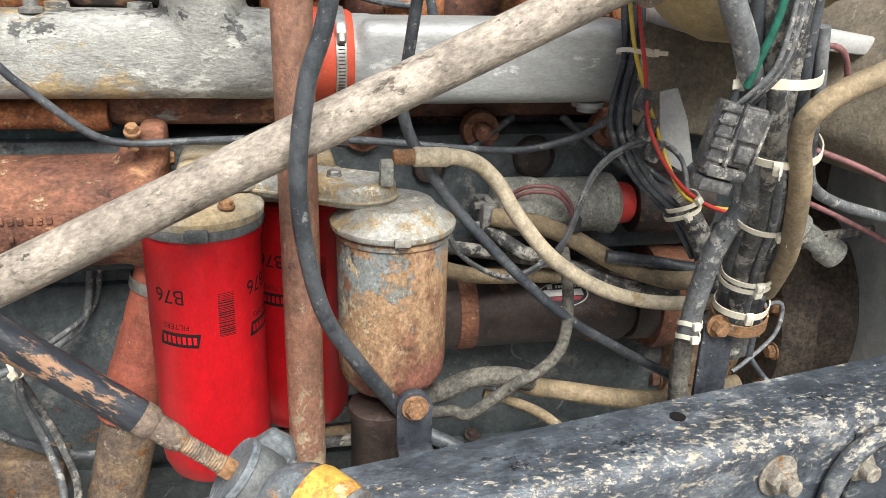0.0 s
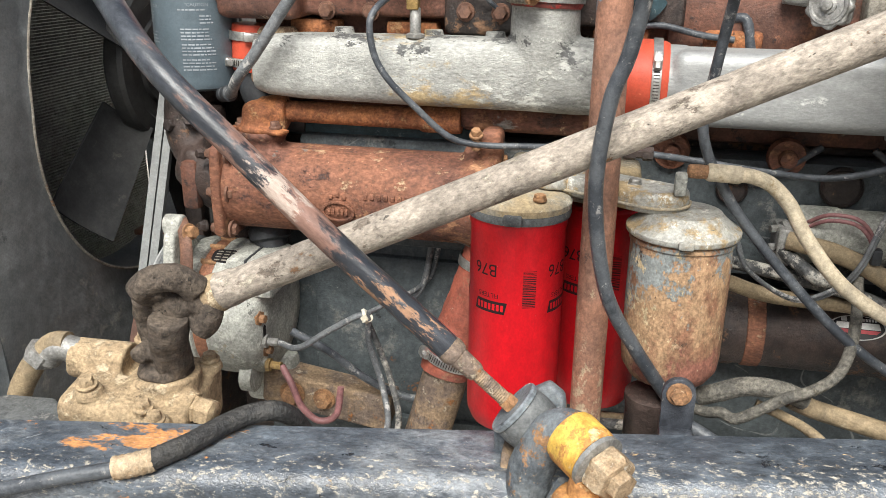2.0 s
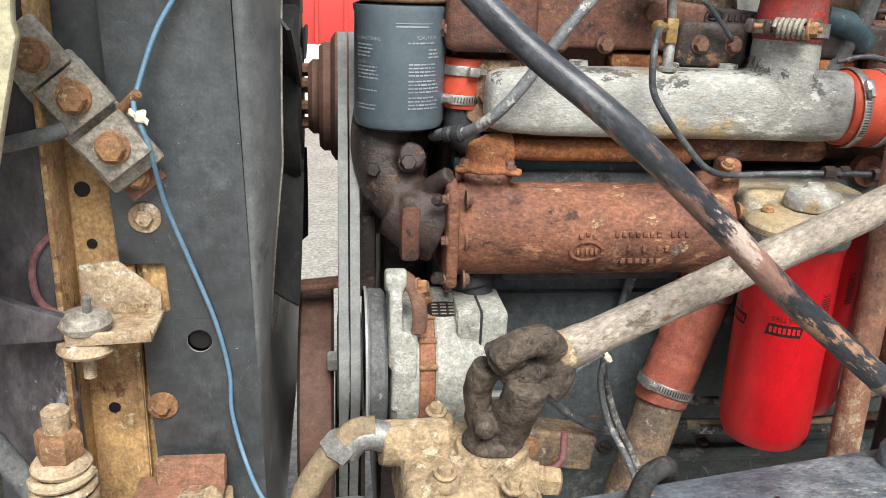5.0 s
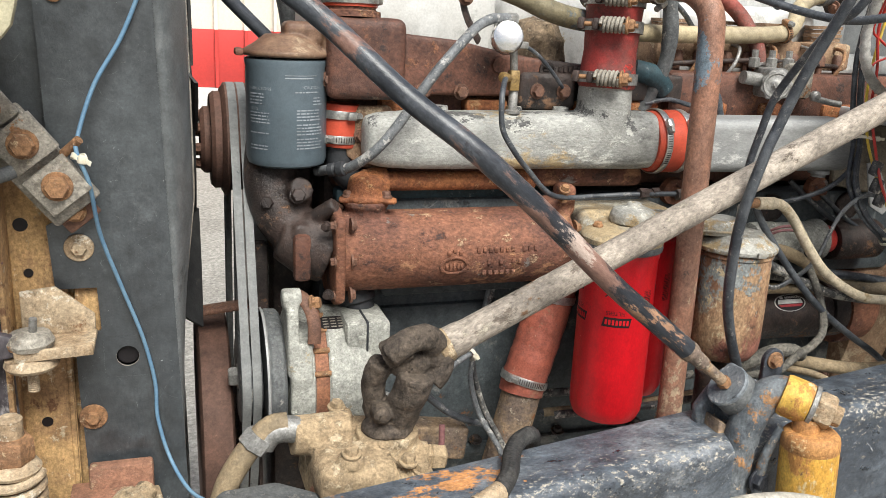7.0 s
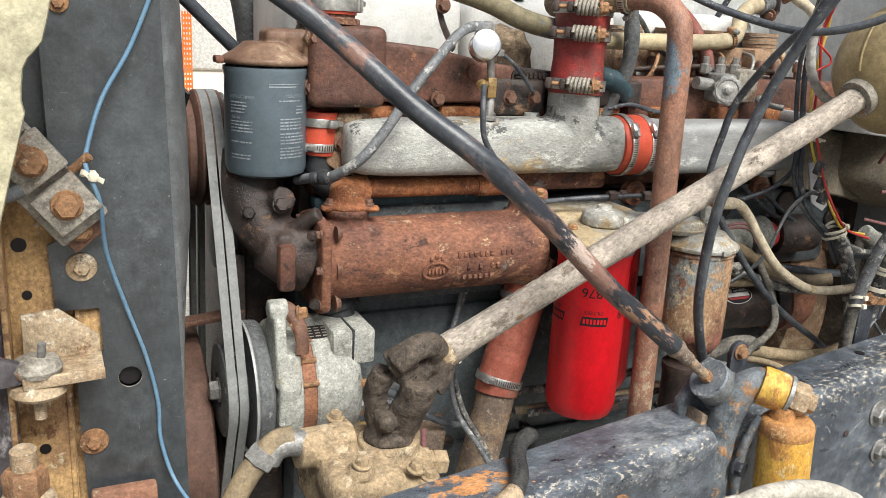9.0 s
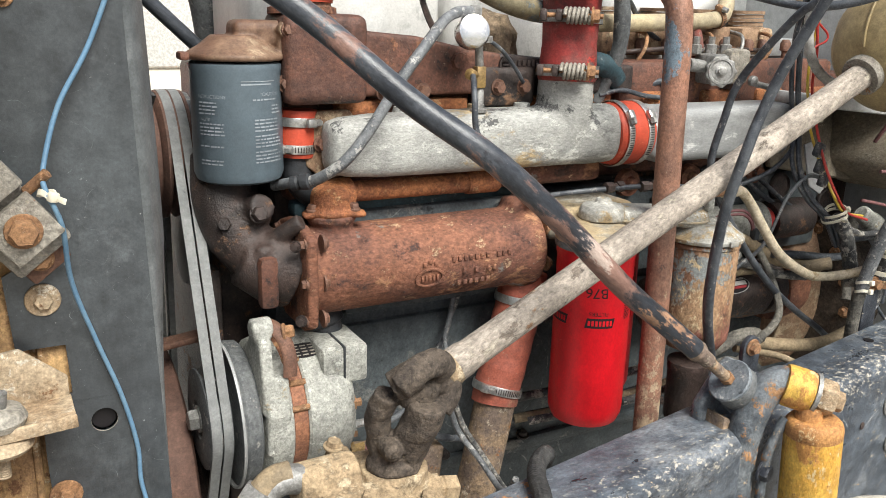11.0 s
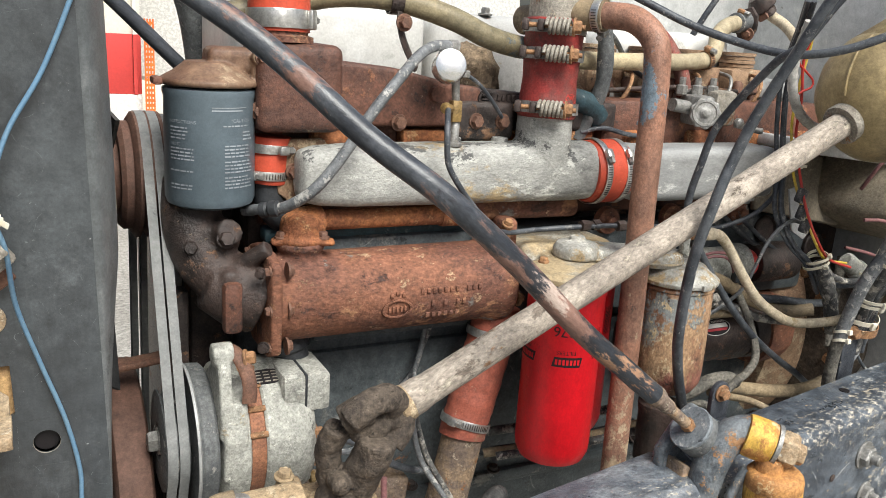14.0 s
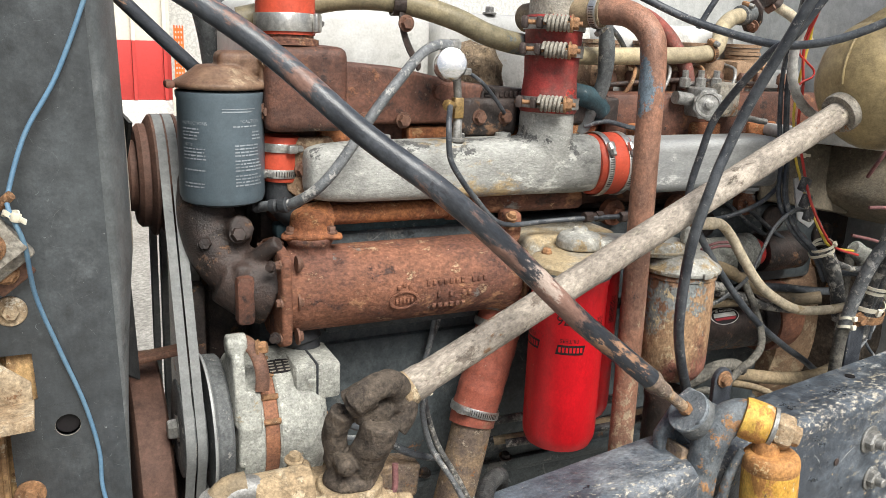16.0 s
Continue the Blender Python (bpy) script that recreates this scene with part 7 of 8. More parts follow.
# ---- alternator ----
al = thing("alternator", (-0.50, 0.962, 0.96), "heavy cast-aluminium alternator with a rusty stator band", "alternator")
aa, ab = 0.962, 1.069
part("front_shell", turned([(0.055, 0), (0.088, 0.004), (0.097, 0.010), (0.100, 0.020), (0.100, 0.036), (0.097, 0.038)], (-0.548, aa, ab), X, 56), alu_alt, al)
part("stator_band", turned([(0.094, 0), (0.0965, 0.002), (0.0965, 0.020), (0.094, 0.022)], (-0.511, aa, ab), X, 56), copper, al)
bm = turned([(0.097, 0), (0.100, 0.003), (0.100, 0.045), (0.095, 0.060), (0.082, 0.072), (0.05, 0.076)], (-0.490, aa, ab), X, 56)
part("rear_shell", bm, alu_alt, al)
part("regulator_box", box((-0.430, aa - 0.032, ab + 0.074), (0.066, 0.088, 0.054), 0.006), alu_alt, al)
part("regulator_seam", box((-0.432, aa - 0.032, ab + 0.0745), (0.0035, 0.090, 0.056), 0.001), rubber, al, "black seam")
part("rear_case", box((-0.434, aa - 0.012, ab - 0.010), (0.036, 0.115, 0.12), 0.014, None, None, 3), alu_alt, al)
for k in range(9):
    a = radians(200 + k * 20)
    part("through_bolt", rod((-0.512, aa + 0.0965 * math.cos(a), ab - 0.0965 * math.sin(a)), (-0.488, aa + 0.0965 * math.cos(a), ab - 0.0965 * math.sin(a)), 0.0045, n=10), bolt_rust, al)
bm = plate([(0.95, 1.10), (0.868, 1.10), (0.868, 1.14), (0.880, 1.195), (0.890, 1.216), (0.902, 1.224), (0.915, 1.220), (0.93, 1.19), (0.97, 1.16)], Matrix(((0, 0, 1, -0.550), (1, 0, 0, 0), (0, 1, 0, 0), (0, 0, 0, 1))), 0.017, 0.004)
turned([(0.012, 0), (0.015, 0.002), (0.015, 0.026), (0.012, 0.028)], (-0.555, 0.902, 1.209), X, 20, bm)
plate([(0.868, 1.04), (0.862, 1.10), (0.872, 1.15), (0.90, 1.15), (0.90, 1.04)], Matrix(((0, 0, 1, -0.546), (1, 0, 0, 0), (0, 1, 0, 0), (0, 0, 0, 1))), 0.032, 0.004, bm)
part("mount_ear", bm, alu_alt, al, remesh=0.0024, soften=3)
bm = tube([(-0.540, 0.912, 1.214), (-0.526, 0.896, 1.211), (-0.516, 0.882, 1.196), (-0.512, 0.874, 1.174), (-0.513, 0.871, 1.150)], 0.0095, 14, flat=0.42)
part("slotted_strap", bm, bolt_brown, al, "rusty curved adjusting strap")
bolt(al, (-0.514, 0.890, 1.204), (1, -0.4, 0.2), 0.016, 0.013, bolt_rust, 0.012)
for y, z, r in ((0.890, 1.085, 0.008), (0.915, 1.118, 0.007), (0.905, 1.030, 0.008)):
    part("rear_stud", turned([(r * 1.4, 0), (r * 1.4, 0.010), (r * 0.8, 0.011), (r * 0.8, 0.018), (r * 0.5, 0.019)], (-0.426, y, z), (1, -0.15, 0), 6), bolt_rust, al)
# shell stays closed: a black block paints the shaded opening
part("rear_opening_shade", box((-0.424, 0.893, 1.056), (0.012, 0.026, 0.034), 0.005, pose(0, 0, 0, 0, 0, -28)), ink_black, al, "black block painting the shade of an opening in the rear shell")
part("lower_ear", turned([(0.014, 0), (0.024, 0.002), (0.024, 0.020), (0.014, 0.022)], (-0.455, 0.905, 0.985), X, 24), alu_alt, al)
for (m2, x0, x1, b0_, b1_, h) in ((ink_black, -0.498, -0.458, 1.85, 2.12, 0.0010),):
    vs = []
    k2 = 24
    pts = [((x0 + x1) / 2 + (x1 - x0) / 2 * math.copysign(abs(math.cos(q * 2 * math.pi / k2)) ** 0.6, math.cos(q * 2 * math.pi / k2)), (b0_ + b1_) / 2 + (b1_ - b0_) / 2 * math.copysign(abs(math.sin(q * 2 * math.pi / k2)) ** 0.6, math.sin(q * 2 * math.pi / k2))) for q in range(k2)]
    part("rating_plate", mesh([(x, aa + (0.100 + h) * math.cos(b), ab + (0.100 + h) * math.sin(b)) for x, b in pts], [tuple(range(k2))]), m2, al, "small black rating plate")
bm = bmesh.new()
for i in range(4):
    for j in range(3):
        x = -0.492 + 0.011 * j
        b = 1.90 + 0.055 * i
        mesh([(xx, aa + 0.1016 * math.cos(bb), ab + 0.1016 * math.sin(bb)) for xx, bb in ((x, b), (x + 0.008, b), (x + 0.008, b + 0.022), (x, b + 0.022))], [(0, 1, 2, 3)], bm)
part("plate_marks", bm, bracket_mat, al, "tiny pale marks")
for y, z, c in ((0.90, 1.045, zinc), (0.905, 1.005, brass)):
    part("terminal_stud", turned([(0.010, 0), (0.010, 0.006), (0.006, 0.007), (0.006, 0.022), (0.004, 0.022)], (-0.418, y, z), X, 8), c, al)
# cooling fan and pulley
af = thing("alternator_fan", (-0.575, aa, 0.97), "dark sheet-metal alternator fan with a bare rim", "fan")
part("disc", turned([(0.02, 0), (0.086, 0.001), (0.098, 0.003), (0.100, 0.006), (0.0985, 0.022), (0.094, 0.026), (0.06, 0.027)], (-0.5765, aa, ab), X, 56), rubber_dusty, af)
part("rim", turned([(0.0985, 0), (0.1015, 0.0), (0.1022, 0.003), (0.0985, 0.005)], (-0.5785, aa, ab), X, 56, closed=True), alu_clean, af, "bright worn rim")
for k in range(14):
    a = radians(k * 360 / 14)
    part("vane", box((-0.562, aa + 0.083 * math.cos(a), ab + 0.083 * math.sin(a)), (0.018, 0.032, 0.003), 0.001, pose(0, 0, 0, k * 360 / 14 + 25, 0, 0)), rubber_dusty, af)
ap = thing("alternator_pulley", (-0.61, aa, 1.0), "grey two-groove alternator pulley with a hexagon nut", "pulley")
part("wheel", turned([(0.016, 0.004), (0.024, 0.004), (0.027, 0.0), (0.060, 0.0), (0.0685, 0.002), (0.0690, 0.004), (0.060, 0.007), (0.060, 0.009), (0.069, 0.0140), (0.069, 0.0165), (0.060, 0.021), (0.060, 0.024), (0.069, 0.029), (0.066, 0.032), (0.02, 0.033)], (-0.614, aa, ab), X, 56), rubber_dusty, ap)
part("nut", hexhead((-0.612, aa, ab), -X, 0.026, 0.015, None, 0.019), zinc, ap)

# rust-brown damper
dm = thing("crank_damper", (-0.67, 1.13, 0.72), "rust-brown vibration damper with a broad rim", "pulley")
part("rim", turned([(0.10, 0), (0.194, 0.0), (0.200, 0.004), (0.200, 0.046), (0.194, 0.050), (0.10, 0.050)], (-0.669, 1.13, 0.912), X, 72), drum_mat, dm)
part("hub", turned([(0.11, 0), (0.11, 0.030), (0.05, 0.034)], (-0.665, 1.13, 0.912), X, 36), dark_iron, dm)
cp = thing("crank_pulley", (-0.61, 1.13, 0.7), "dark crank pulley behind the damper", "pulley")
part("wheel", turned([(0.02, 0), (0.125, 0.0), (0.130, 0.005), (0.116, 0.012), (0.130, 0.020), (0.116, 0.030), (0.130, 0.038), (0.125, 0.044), (0.02, 0.046)], (-0.617, 1.13, 0.85), X, 56), dark_iron, cp)
# upper pulley
up = thing("fan_drive_pulley", (-0.63, 1.13, 1.31), "brown fan drive pulley with a ring of hub bolts", "pulley")
py, pz = 1.128, 1.402
part("wheel", turned([(0.02, 0), (0.080, 0.0), (0.089, 0.006), (0.089, 0.010), (0.078, 0.015), (0.089, 0.022), (0.089, 0.025), (0.078, 0.031), (0.089, 0.038), (0.089, 0.042), (0.07, 0.046), (0.02, 0.047)], (-0.621, py, pz), X, 56), drum_mat, up)
part("front_plate", turned([(0.02, 0), (0.070, 0.0), (0.076, 0.006), (0.076, 0.016), (0.02, 0.018)], (-0.637, py, pz), X, 44), drum_mat, up)
part("hub", turned([(0.02, 0), (0.046, 0.0), (0.052, 0.006), (0.052, 0.016), (0.02, 0.018)], (-0.652, py, pz), X, 40), drum_mat, up)
part("rear_dish", turned([(0.016, 0.040), (0.030, 0.040), (0.034, 0.034), (0.036, 0.012), (0.058, 0.006), (0.070, 0.010), (0.080, 0.012), (0.086, 0.008), (0.086, 0.0)], (-0.580, py, pz), X, 56), rubber_dusty, up, "dark grey dished back of the pulley")
for k in range(8):
    a = radians(k * 45 + 10)
    bolt(up, (-0.652, py + 0.040 * math.cos(a), pz + 0.040 * math.sin(a)), -X, 0.013, 0.010, bolt_brown, 0.0)


def loop_round(circles, n=26):
    """The outline of a tight loop round circles (y, z, r)."""
    pts = []
    for y, z, r in circles:
        for k in range(72):
            a = 2 * math.pi * k / 72
            pts.append((y + r * math.cos(a), z + r * math.sin(a)))
    pts = sorted(set((round(a, 6), round(b, 6)) for a, b in pts))

    def half(ps):
        h = []
        for p in ps:
            while len(h) > 1 and (h[-1][0] - h[-2][0]) * (p[1] - h[-2][1]) - (h[-1][1] - h[-2][1]) * (p[0] - h[-2][0]) <= 0:
                h.pop()
            h.append(p)
        return h
    lo, hi = half(pts), half(pts[::-1])
    return lo[:-1] + hi[:-1]


for xb in (-0.6055, -0.5905):
    prof = loop_round([(py, pz, 0.085), (aa, ab, 0.067), (1.13, 0.85, 0.126)])
    vs, fs = [], []
    n = len(prof)
    for i, (y, z) in enumerate(prof):
        a, b = Vector(prof[i - 1]), Vector(prof[(i + 1) % n])
        t2 = (b - a).normalized()
        nn = Vector((t2.y, -t2.x))
        for w, d in ((-0.0062, 0.0050), (0.0062, 0.0050), (0.0046, -0.006), (-0.0046, -0.006)):
            vs.append((xb + w, y + nn.x * d, z + nn.y * d))
    for i in range(n):
        for k in range(4):
            fs.append((i * 4 + k, i * 4 + (k + 1) % 4, ((i + 1) % n) * 4 + (k + 1) % 4, ((i + 1) % n) * 4 + k))
    solid("drive_belt", mesh(vs, fs), belt_mat, "worn grey rubber V-belt running over three pulleys", "drive belt", "drive belts")
ab2 = thing("alternator_bracket", (-0.36, 0.97, 0.9), "rust-flaked alternator mounting bracket on the block", "bracket")
part("plate", rough(box((-0.345, 0.965, 0.935), (0.20, 0.05, 0.055), 0.006, pose(0, 0, 0, 0, 8, 0), None, 3), 0.003, 60), pipe_rust, ab2)
bolt(ab2, (-0.395, 0.938, 0.943), -Y, 0.026, 0.016, bolt_rust, 0.02)
bolt(ab2, (-0.345, 0.938, 0.940), -Y, 0.022, 0.014, bolt_rust, 0.017)
part("arm", box((-0.44, 0.975, 0.95), (0.08, 0.04, 0.08), 0.012), alu_alt, ab2)
part("tensioner_arm", box((-0.63, 1.06, 1.145), (0.14, 0.03, 0.010), 0.003, pose(0, 0, 0, 0, -6, 0)), bolt_brown, ab2)
part("tensioner_stand", box((-0.575, 1.03, 1.20), (0.03, 0.03, 0.12), 0.006), dark_iron, ab2)
run("alternator_lead", [(-0.395, 0.90, 1.045), (-0.36, 0.885, 1.048), (-0.31, 0.885, 1.082), (-0.265, 0.893, 1.104), (-0.262, 0.90, 1.06), (-0.245, 0.90, 1.00), (-0.225, 0.86, 0.96), (-0.23, 0.80, 0.95), (-0.255, 0.74, 0.985), (-0.272, 0.70, 1.03)], 0.0045, cable_grey, "grey alternator lead looping to the frame", "wire")
run("alternator_lead", [(-0.265, 0.893, 1.104), (-0.253, 0.905, 1.06), (-0.232, 0.905, 1.00), (-0.212, 0.868, 0.955), (-0.22, 0.80, 0.945), (-0.25, 0.735, 0.98), (-0.268, 0.705, 1.02)], 0.0045, tape, "second grey lead beside it", "wire")
run("maroon_lead", [(-0.395, 0.905, 1.005), (-0.375, 0.89, 0.985), (-0.36, 0.885, 0.955), (-0.335, 0.885, 0.935), (-0.31, 0.89, 0.945), (-0.305, 0.90, 0.985)], 0.005, maroon_wire, "faded maroon lead looped under the alternator", "wire")
run("black_lead", [(-0.38, 0.91, 1.06), (-0.33, 0.92, 1.03), (-0.28, 0.935, 0.985), (-0.22, 0.945, 0.955), (-0.16, 0.96, 0.95)], 0.006, cable, "black lead sagging across the block", "wire")
run("block_wire", [(-0.195, 1.0, 1.22), (-0.20, 1.005, 1.16), (-0.215, 1.005, 1.10), (-0.25, 0.99, 1.075)], 0.0045, cable_grey, "grey wire hanging below the oil cooler", "wire")
run("block_wire", [(-0.185, 1.005, 1.22), (-0.19, 1.01, 1.16), (-0.21, 1.01, 1.11), (-0.262, 0.90, 1.105)], 0.0035, cable_grey, "thin grey wire hanging below the oil cooler", "wire")
tie((-0.263, 0.893, 1.104), (0.8, 0.1, 0.5), 0.009, a=radians(-90), tail=0.008, w=0.005)

# ---- top pipes and hoses ----
run("upper_coolant_hose", [(-0.50, 1.04, 1.63), (-0.44, 1.03, 1.645), (-0.36, 1.02, 1.664), (-0.28, 1.0, 1.664), (-0.20, 0.985, 1.645), (-0.14, 0.98, 1.622), (-0.08, 0.99, 1.61), (-0.02, 1.0, 1.607)], 0.0165, olive_pipe, "olive-brown coolant line arching over the head", "hose", n=18)
hc = thing("hose_hanger", (-0.277, 0.985, 1.58), "dark strap hanger with a bolt holding a hose", "bracket")
part("loop", turned([(0.018, -0.009), (0.0205, -0.009), (0.0205, 0.009), (0.018, 0.009)], (-0.28, 1.0, 1.664), (1, -0.1, 0), 24, closed=True), dark_iron, hc)
part("strap", tube([(-0.278, 0.985, 1.648), (-0.277, 0.982, 1.625), (-0.266, 0.985, 1.600), (-0.245, 0.995, 1.572)], 0.009, 8, flat=0.4), dark_iron, hc)
bolt(hc, (-0.277, 0.972, 1.634), -Y, 0.015, 0.010, bolt_brown, 0.012)
run("cream_pipe", [(-0.04, 1.015, 1.600), (0.07, 1.02, 1.594), (0.265, 1.035, 1.598), (0.335, 1.045, 1.602), (0.363, 1.05, 1.608), (0.382, 1.06, 1.627), (0.399, 1.075, 1.649), (0.433, 1.09, 1.667), (0.485, 1.11, 1.676)], 0.0145, cream_pipe, "cream-painted coolant pipe with elbows", "pipe", n=22)
he = thing("pipe_bulkhead_end", (0.50, 1.12, 1.65), "black rubber joint where the coolant pipe meets a flange", "hose joint")
part("sleeve", turned([(0.0150, 0), (0.0185, 0.002), (0.0190, 0.012), (0.0175, 0.018), (0.0190, 0.024), (0.0190, 0.040), (0.015, 0.042)], (0.462, 1.101, 1.673), (0.93, 0.35, 0.12), 28), rubber_dusty, he)
part("flange", plate([(-0.030, -0.012), (-0.012, -0.024), (0.014, -0.022), (0.034, -0.008), (0.030, 0.012), (0.008, 0.022), (-0.020, 0.018)], basis((0.502, 1.116, 1.675), (0.93, 0.35, 0.12)), 0.010, 0.002), dark_iron, he)
bolt(he, (0.496, 1.098, 1.655), (-0.93, -0.35, -0.12), 0.012, 0.008, bolt_brown)
for c, d in (((0.350, 1.047, 1.604), (1, 0.15, 0.2)), ((0.474, 1.106, 1.675), (0.93, 0.35, 0.12))):
    clamp(c, d, 0.0158, 0.011, radians(200), bolt_rust, "brown worm-drive clamp on the cream pipe")
run("red_hose", [(0.18, 1.07, 1.672), (0.221, 1.065, 1.660), (0.258, 1.058, 1.634), (0.280, 1.048, 1.603), (0.294, 1.042, 1.578), (0.304, 1.04, 1.540)], 0.0130, old_red_hose, "faded red hose dropping to the fuel valve", "hose", n=20)
bh = thing("bulkhead_fitting", (0.655, 1.21, 1.68), "dark corroded fitting on the firewall", "fitting")
part("fitting_body", rough(turned([(0.02, -0.03), (0.026, -0.02), (0.026, 0.0), (0.018, 0.004), (0.018, 0.016), (0.0125, 0.018)], (0.652, 1.212, 1.712), (0.35, -0.15, -0.4), 24), 0.002, 60), dark_iron, bh)
part("nut", turned([(0.017, 0), (0.019, 0.003), (0.019, 0.012), (0.016, 0.014)], (0.650, 1.214, 1.704), (0.35, -0.15, -0.4), 6), bolt_brown, bh)
run("bulkhead_hose", [(0.66, 1.205, 1.700), (0.668, 1.20, 1.694), (0.680, 1.18, 1.680), (0.692, 1.16, 1.657), (0.715, 1.15, 1.62)], 0.011, cream, "short pale hose leaving the firewall", "hose", n=16)
clamp((0.302, 1.04, 1.549), (0.2, 0, -1), 0.0142, 0.011, radians(-90))
run("ribbed_hose", [(0.01, 1.0, 1.74), (0.04, 0.985, 1.685), (0.07, 0.98, 1.640), (0.076, 0.98, 1.56), (0.062, 0.995, 1.500), (0.05, 1.0, 1.47)], 0.0125, rubber_dusty, "grey ribbed hose behind the charge hose", "hose", n=16, wave=lambda s, a: 1 + 0.06 * math.sin(s * 900))
run("teal_hose", [(0.03, 1.0, 1.535), (0.06, 0.99, 1.527), (0.085, 0.995, 1.505)], 0.018, hose_blue, "faded teal hose behind the charge hose", "hose", n=20)
fv = thing("fuel_shutoff_valve", (0.29, 0.97, 1.49), "zinc fuel shut-off valve with small levers", "valve")
part("body", box((0.285, 0.985, 1.522), (0.04, 0.05, 0.05), 0.008), zinc, fv)
wd = Vector((-0.50, -0.85, 0.12)).normalized()
kb = basis((0.278, 0.958, 1.519), wd)
wheel = [((0.0255 + 0.0016 * math.cos(9 * q * math.pi / 36)) * math.cos(q * math.pi / 36), (0.0255 + 0.0016 * math.cos(9 * q * math.pi / 36)) * math.sin(q * math.pi / 36)) for q in range(72)]
part("handwheel", plate(wheel, kb, 0.010, 0.0025, None, 3), zinc, fv, "scalloped handwheel")
part("wheel_rim", turned([(0.0165, 0.0095), (0.0185, 0.0118), (0.0215, 0.0118), (0.0230, 0.0095)], (0.278, 0.958, 1.519), wd, 36), zinc, fv)
part("wheel_nut", turned([(0.0095, 0.009), (0.0095, 0.0115), (0.006, 0.0125), (0.006, 0.017), (0.001, 0.018)], (0.278, 0.958, 1.519), wd, 12), zinc, fv)
part("stem", rod((0.278, 0.958, 1.519), (0.290, 0.985, 1.516), 0.010, n=16), zinc, fv)
part("pipe_stub", rod((0.23, 0.985, 1.53), (0.27, 0.985, 1.525), 0.011, n=16), zinc, fv)
part("upper_body", box((0.345, 1.0, 1.525), (0.05, 0.05, 0.06), 0.008), bracket_mat, fv)
part("lever", tube([(0.36, 0.965, 1.50), (0.39, 0.955, 1.493), (0.41, 0.95, 1.490)], 0.0055, 10), zinc, fv)
part("lever_ball", turned([(0.004, -0.008), (0.009, -0.004), (0.009, 0.004), (0.004, 0.008)], (0.365, 0.962, 1.502), Y, 14), zinc, fv)
for k in range(3):
    part("fitting", turned([(0.008, 0), (0.010, 0.002), (0.010, 0.016), (0.006, 0.018), (0.006, 0.03)], (0.26 + 0.035 * k, 1.0, 1.545), Z, 6), zinc, fv)
for k in range(5):
    x = 0.14 + 0.075 * k
    run("injector_line", [(x, 1.045, 1.505), (x + 0.004, 1.02, 1.528), (x + 0.016, 1.012, 1.552), (x + 0.034, 1.03, 1.575), (x + 0.045, 1.07, 1.582)], 0.0034, zinc if k % 2 else bolt_rust, "thin steel injector line curving over the head", "pipe", "injector lines", n=8)
run("return_line", [(0.10, 1.035, 1.545), (0.20, 1.03, 1.552), (0.30, 1.035, 1.556), (0.40, 1.04, 1.552), (0.50, 1.06, 1.548)], 0.0042, dark_iron, "dark return line along the head", "pipe", n=8)
run("valve_line", [(0.16, 1.01, 1.49), (0.19, 1.0, 1.50), (0.20, 0.995, 1.47), (0.205, 0.99, 1.44)], 0.0065, cable, "black line behind the rear manifold", "hose")
run("head_wire", [(0.05, 0.99, 1.482), (0.09, 0.985, 1.490), (0.14, 0.985, 1.480), (0.18, 0.99, 1.475)], 0.004, cable, "black wire along the head", "wire")
run("crossing_lead", [(0.05, 0.99, 1.665), (0.12, 1.02, 1.632), (0.18, 1.05, 1.59), (0.24, 1.07, 1.565)], 0.0045, cable, "black lead above the head", "wire")
run("far_lead", [(0.40, 1.16, 1.62), (0.42, 1.14, 1.68), (0.46, 1.12, 1.76)], 0.006, cable, "black cable against the firewall")

# ---- firewall side ----
fwl = thing("firewall", (0.80, 1.0, 0.7), "grey-painted cab firewall with pressed panels", "firewall", kind="structure")
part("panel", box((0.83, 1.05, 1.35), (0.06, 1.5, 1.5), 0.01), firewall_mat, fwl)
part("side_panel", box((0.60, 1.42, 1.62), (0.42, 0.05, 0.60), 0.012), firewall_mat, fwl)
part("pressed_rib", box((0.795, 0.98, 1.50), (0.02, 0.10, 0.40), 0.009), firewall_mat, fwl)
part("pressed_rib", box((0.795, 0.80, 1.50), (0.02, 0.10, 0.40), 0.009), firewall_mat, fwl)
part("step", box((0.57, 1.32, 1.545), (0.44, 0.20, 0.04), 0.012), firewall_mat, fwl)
ins = thing("floor_insulation", (0.70, 0.85, 1.1), "dusty beige insulated floor panel beside the firewall", "panel", kind="structure")
part("upper", box((0.73, 0.86, 1.40), (0.14, 0.34, 0.20), 0.03, pose(0, 0, 0, 0, 25, 10), None, 4), beige_panel, ins)
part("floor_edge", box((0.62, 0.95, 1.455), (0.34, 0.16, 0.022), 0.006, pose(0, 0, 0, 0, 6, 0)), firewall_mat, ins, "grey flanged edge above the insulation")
part("sloped_sheet", box((0.56, 0.985, 1.385), (0.24, 0.012, 0.13), 0.004, pose(0, 0, 0, -20, 10, 0)), beige_panel, ins, "dusty sloping sheet")
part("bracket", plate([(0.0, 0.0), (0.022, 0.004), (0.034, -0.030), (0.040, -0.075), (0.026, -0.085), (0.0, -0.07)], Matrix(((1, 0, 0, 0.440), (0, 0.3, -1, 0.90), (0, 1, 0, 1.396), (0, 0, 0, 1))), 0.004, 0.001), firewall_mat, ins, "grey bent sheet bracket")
bell = thing("bell_housing", (0.68, 1.2, 0.8), "grimy brown flywheel housing at the rear of the engine", "engine casting")
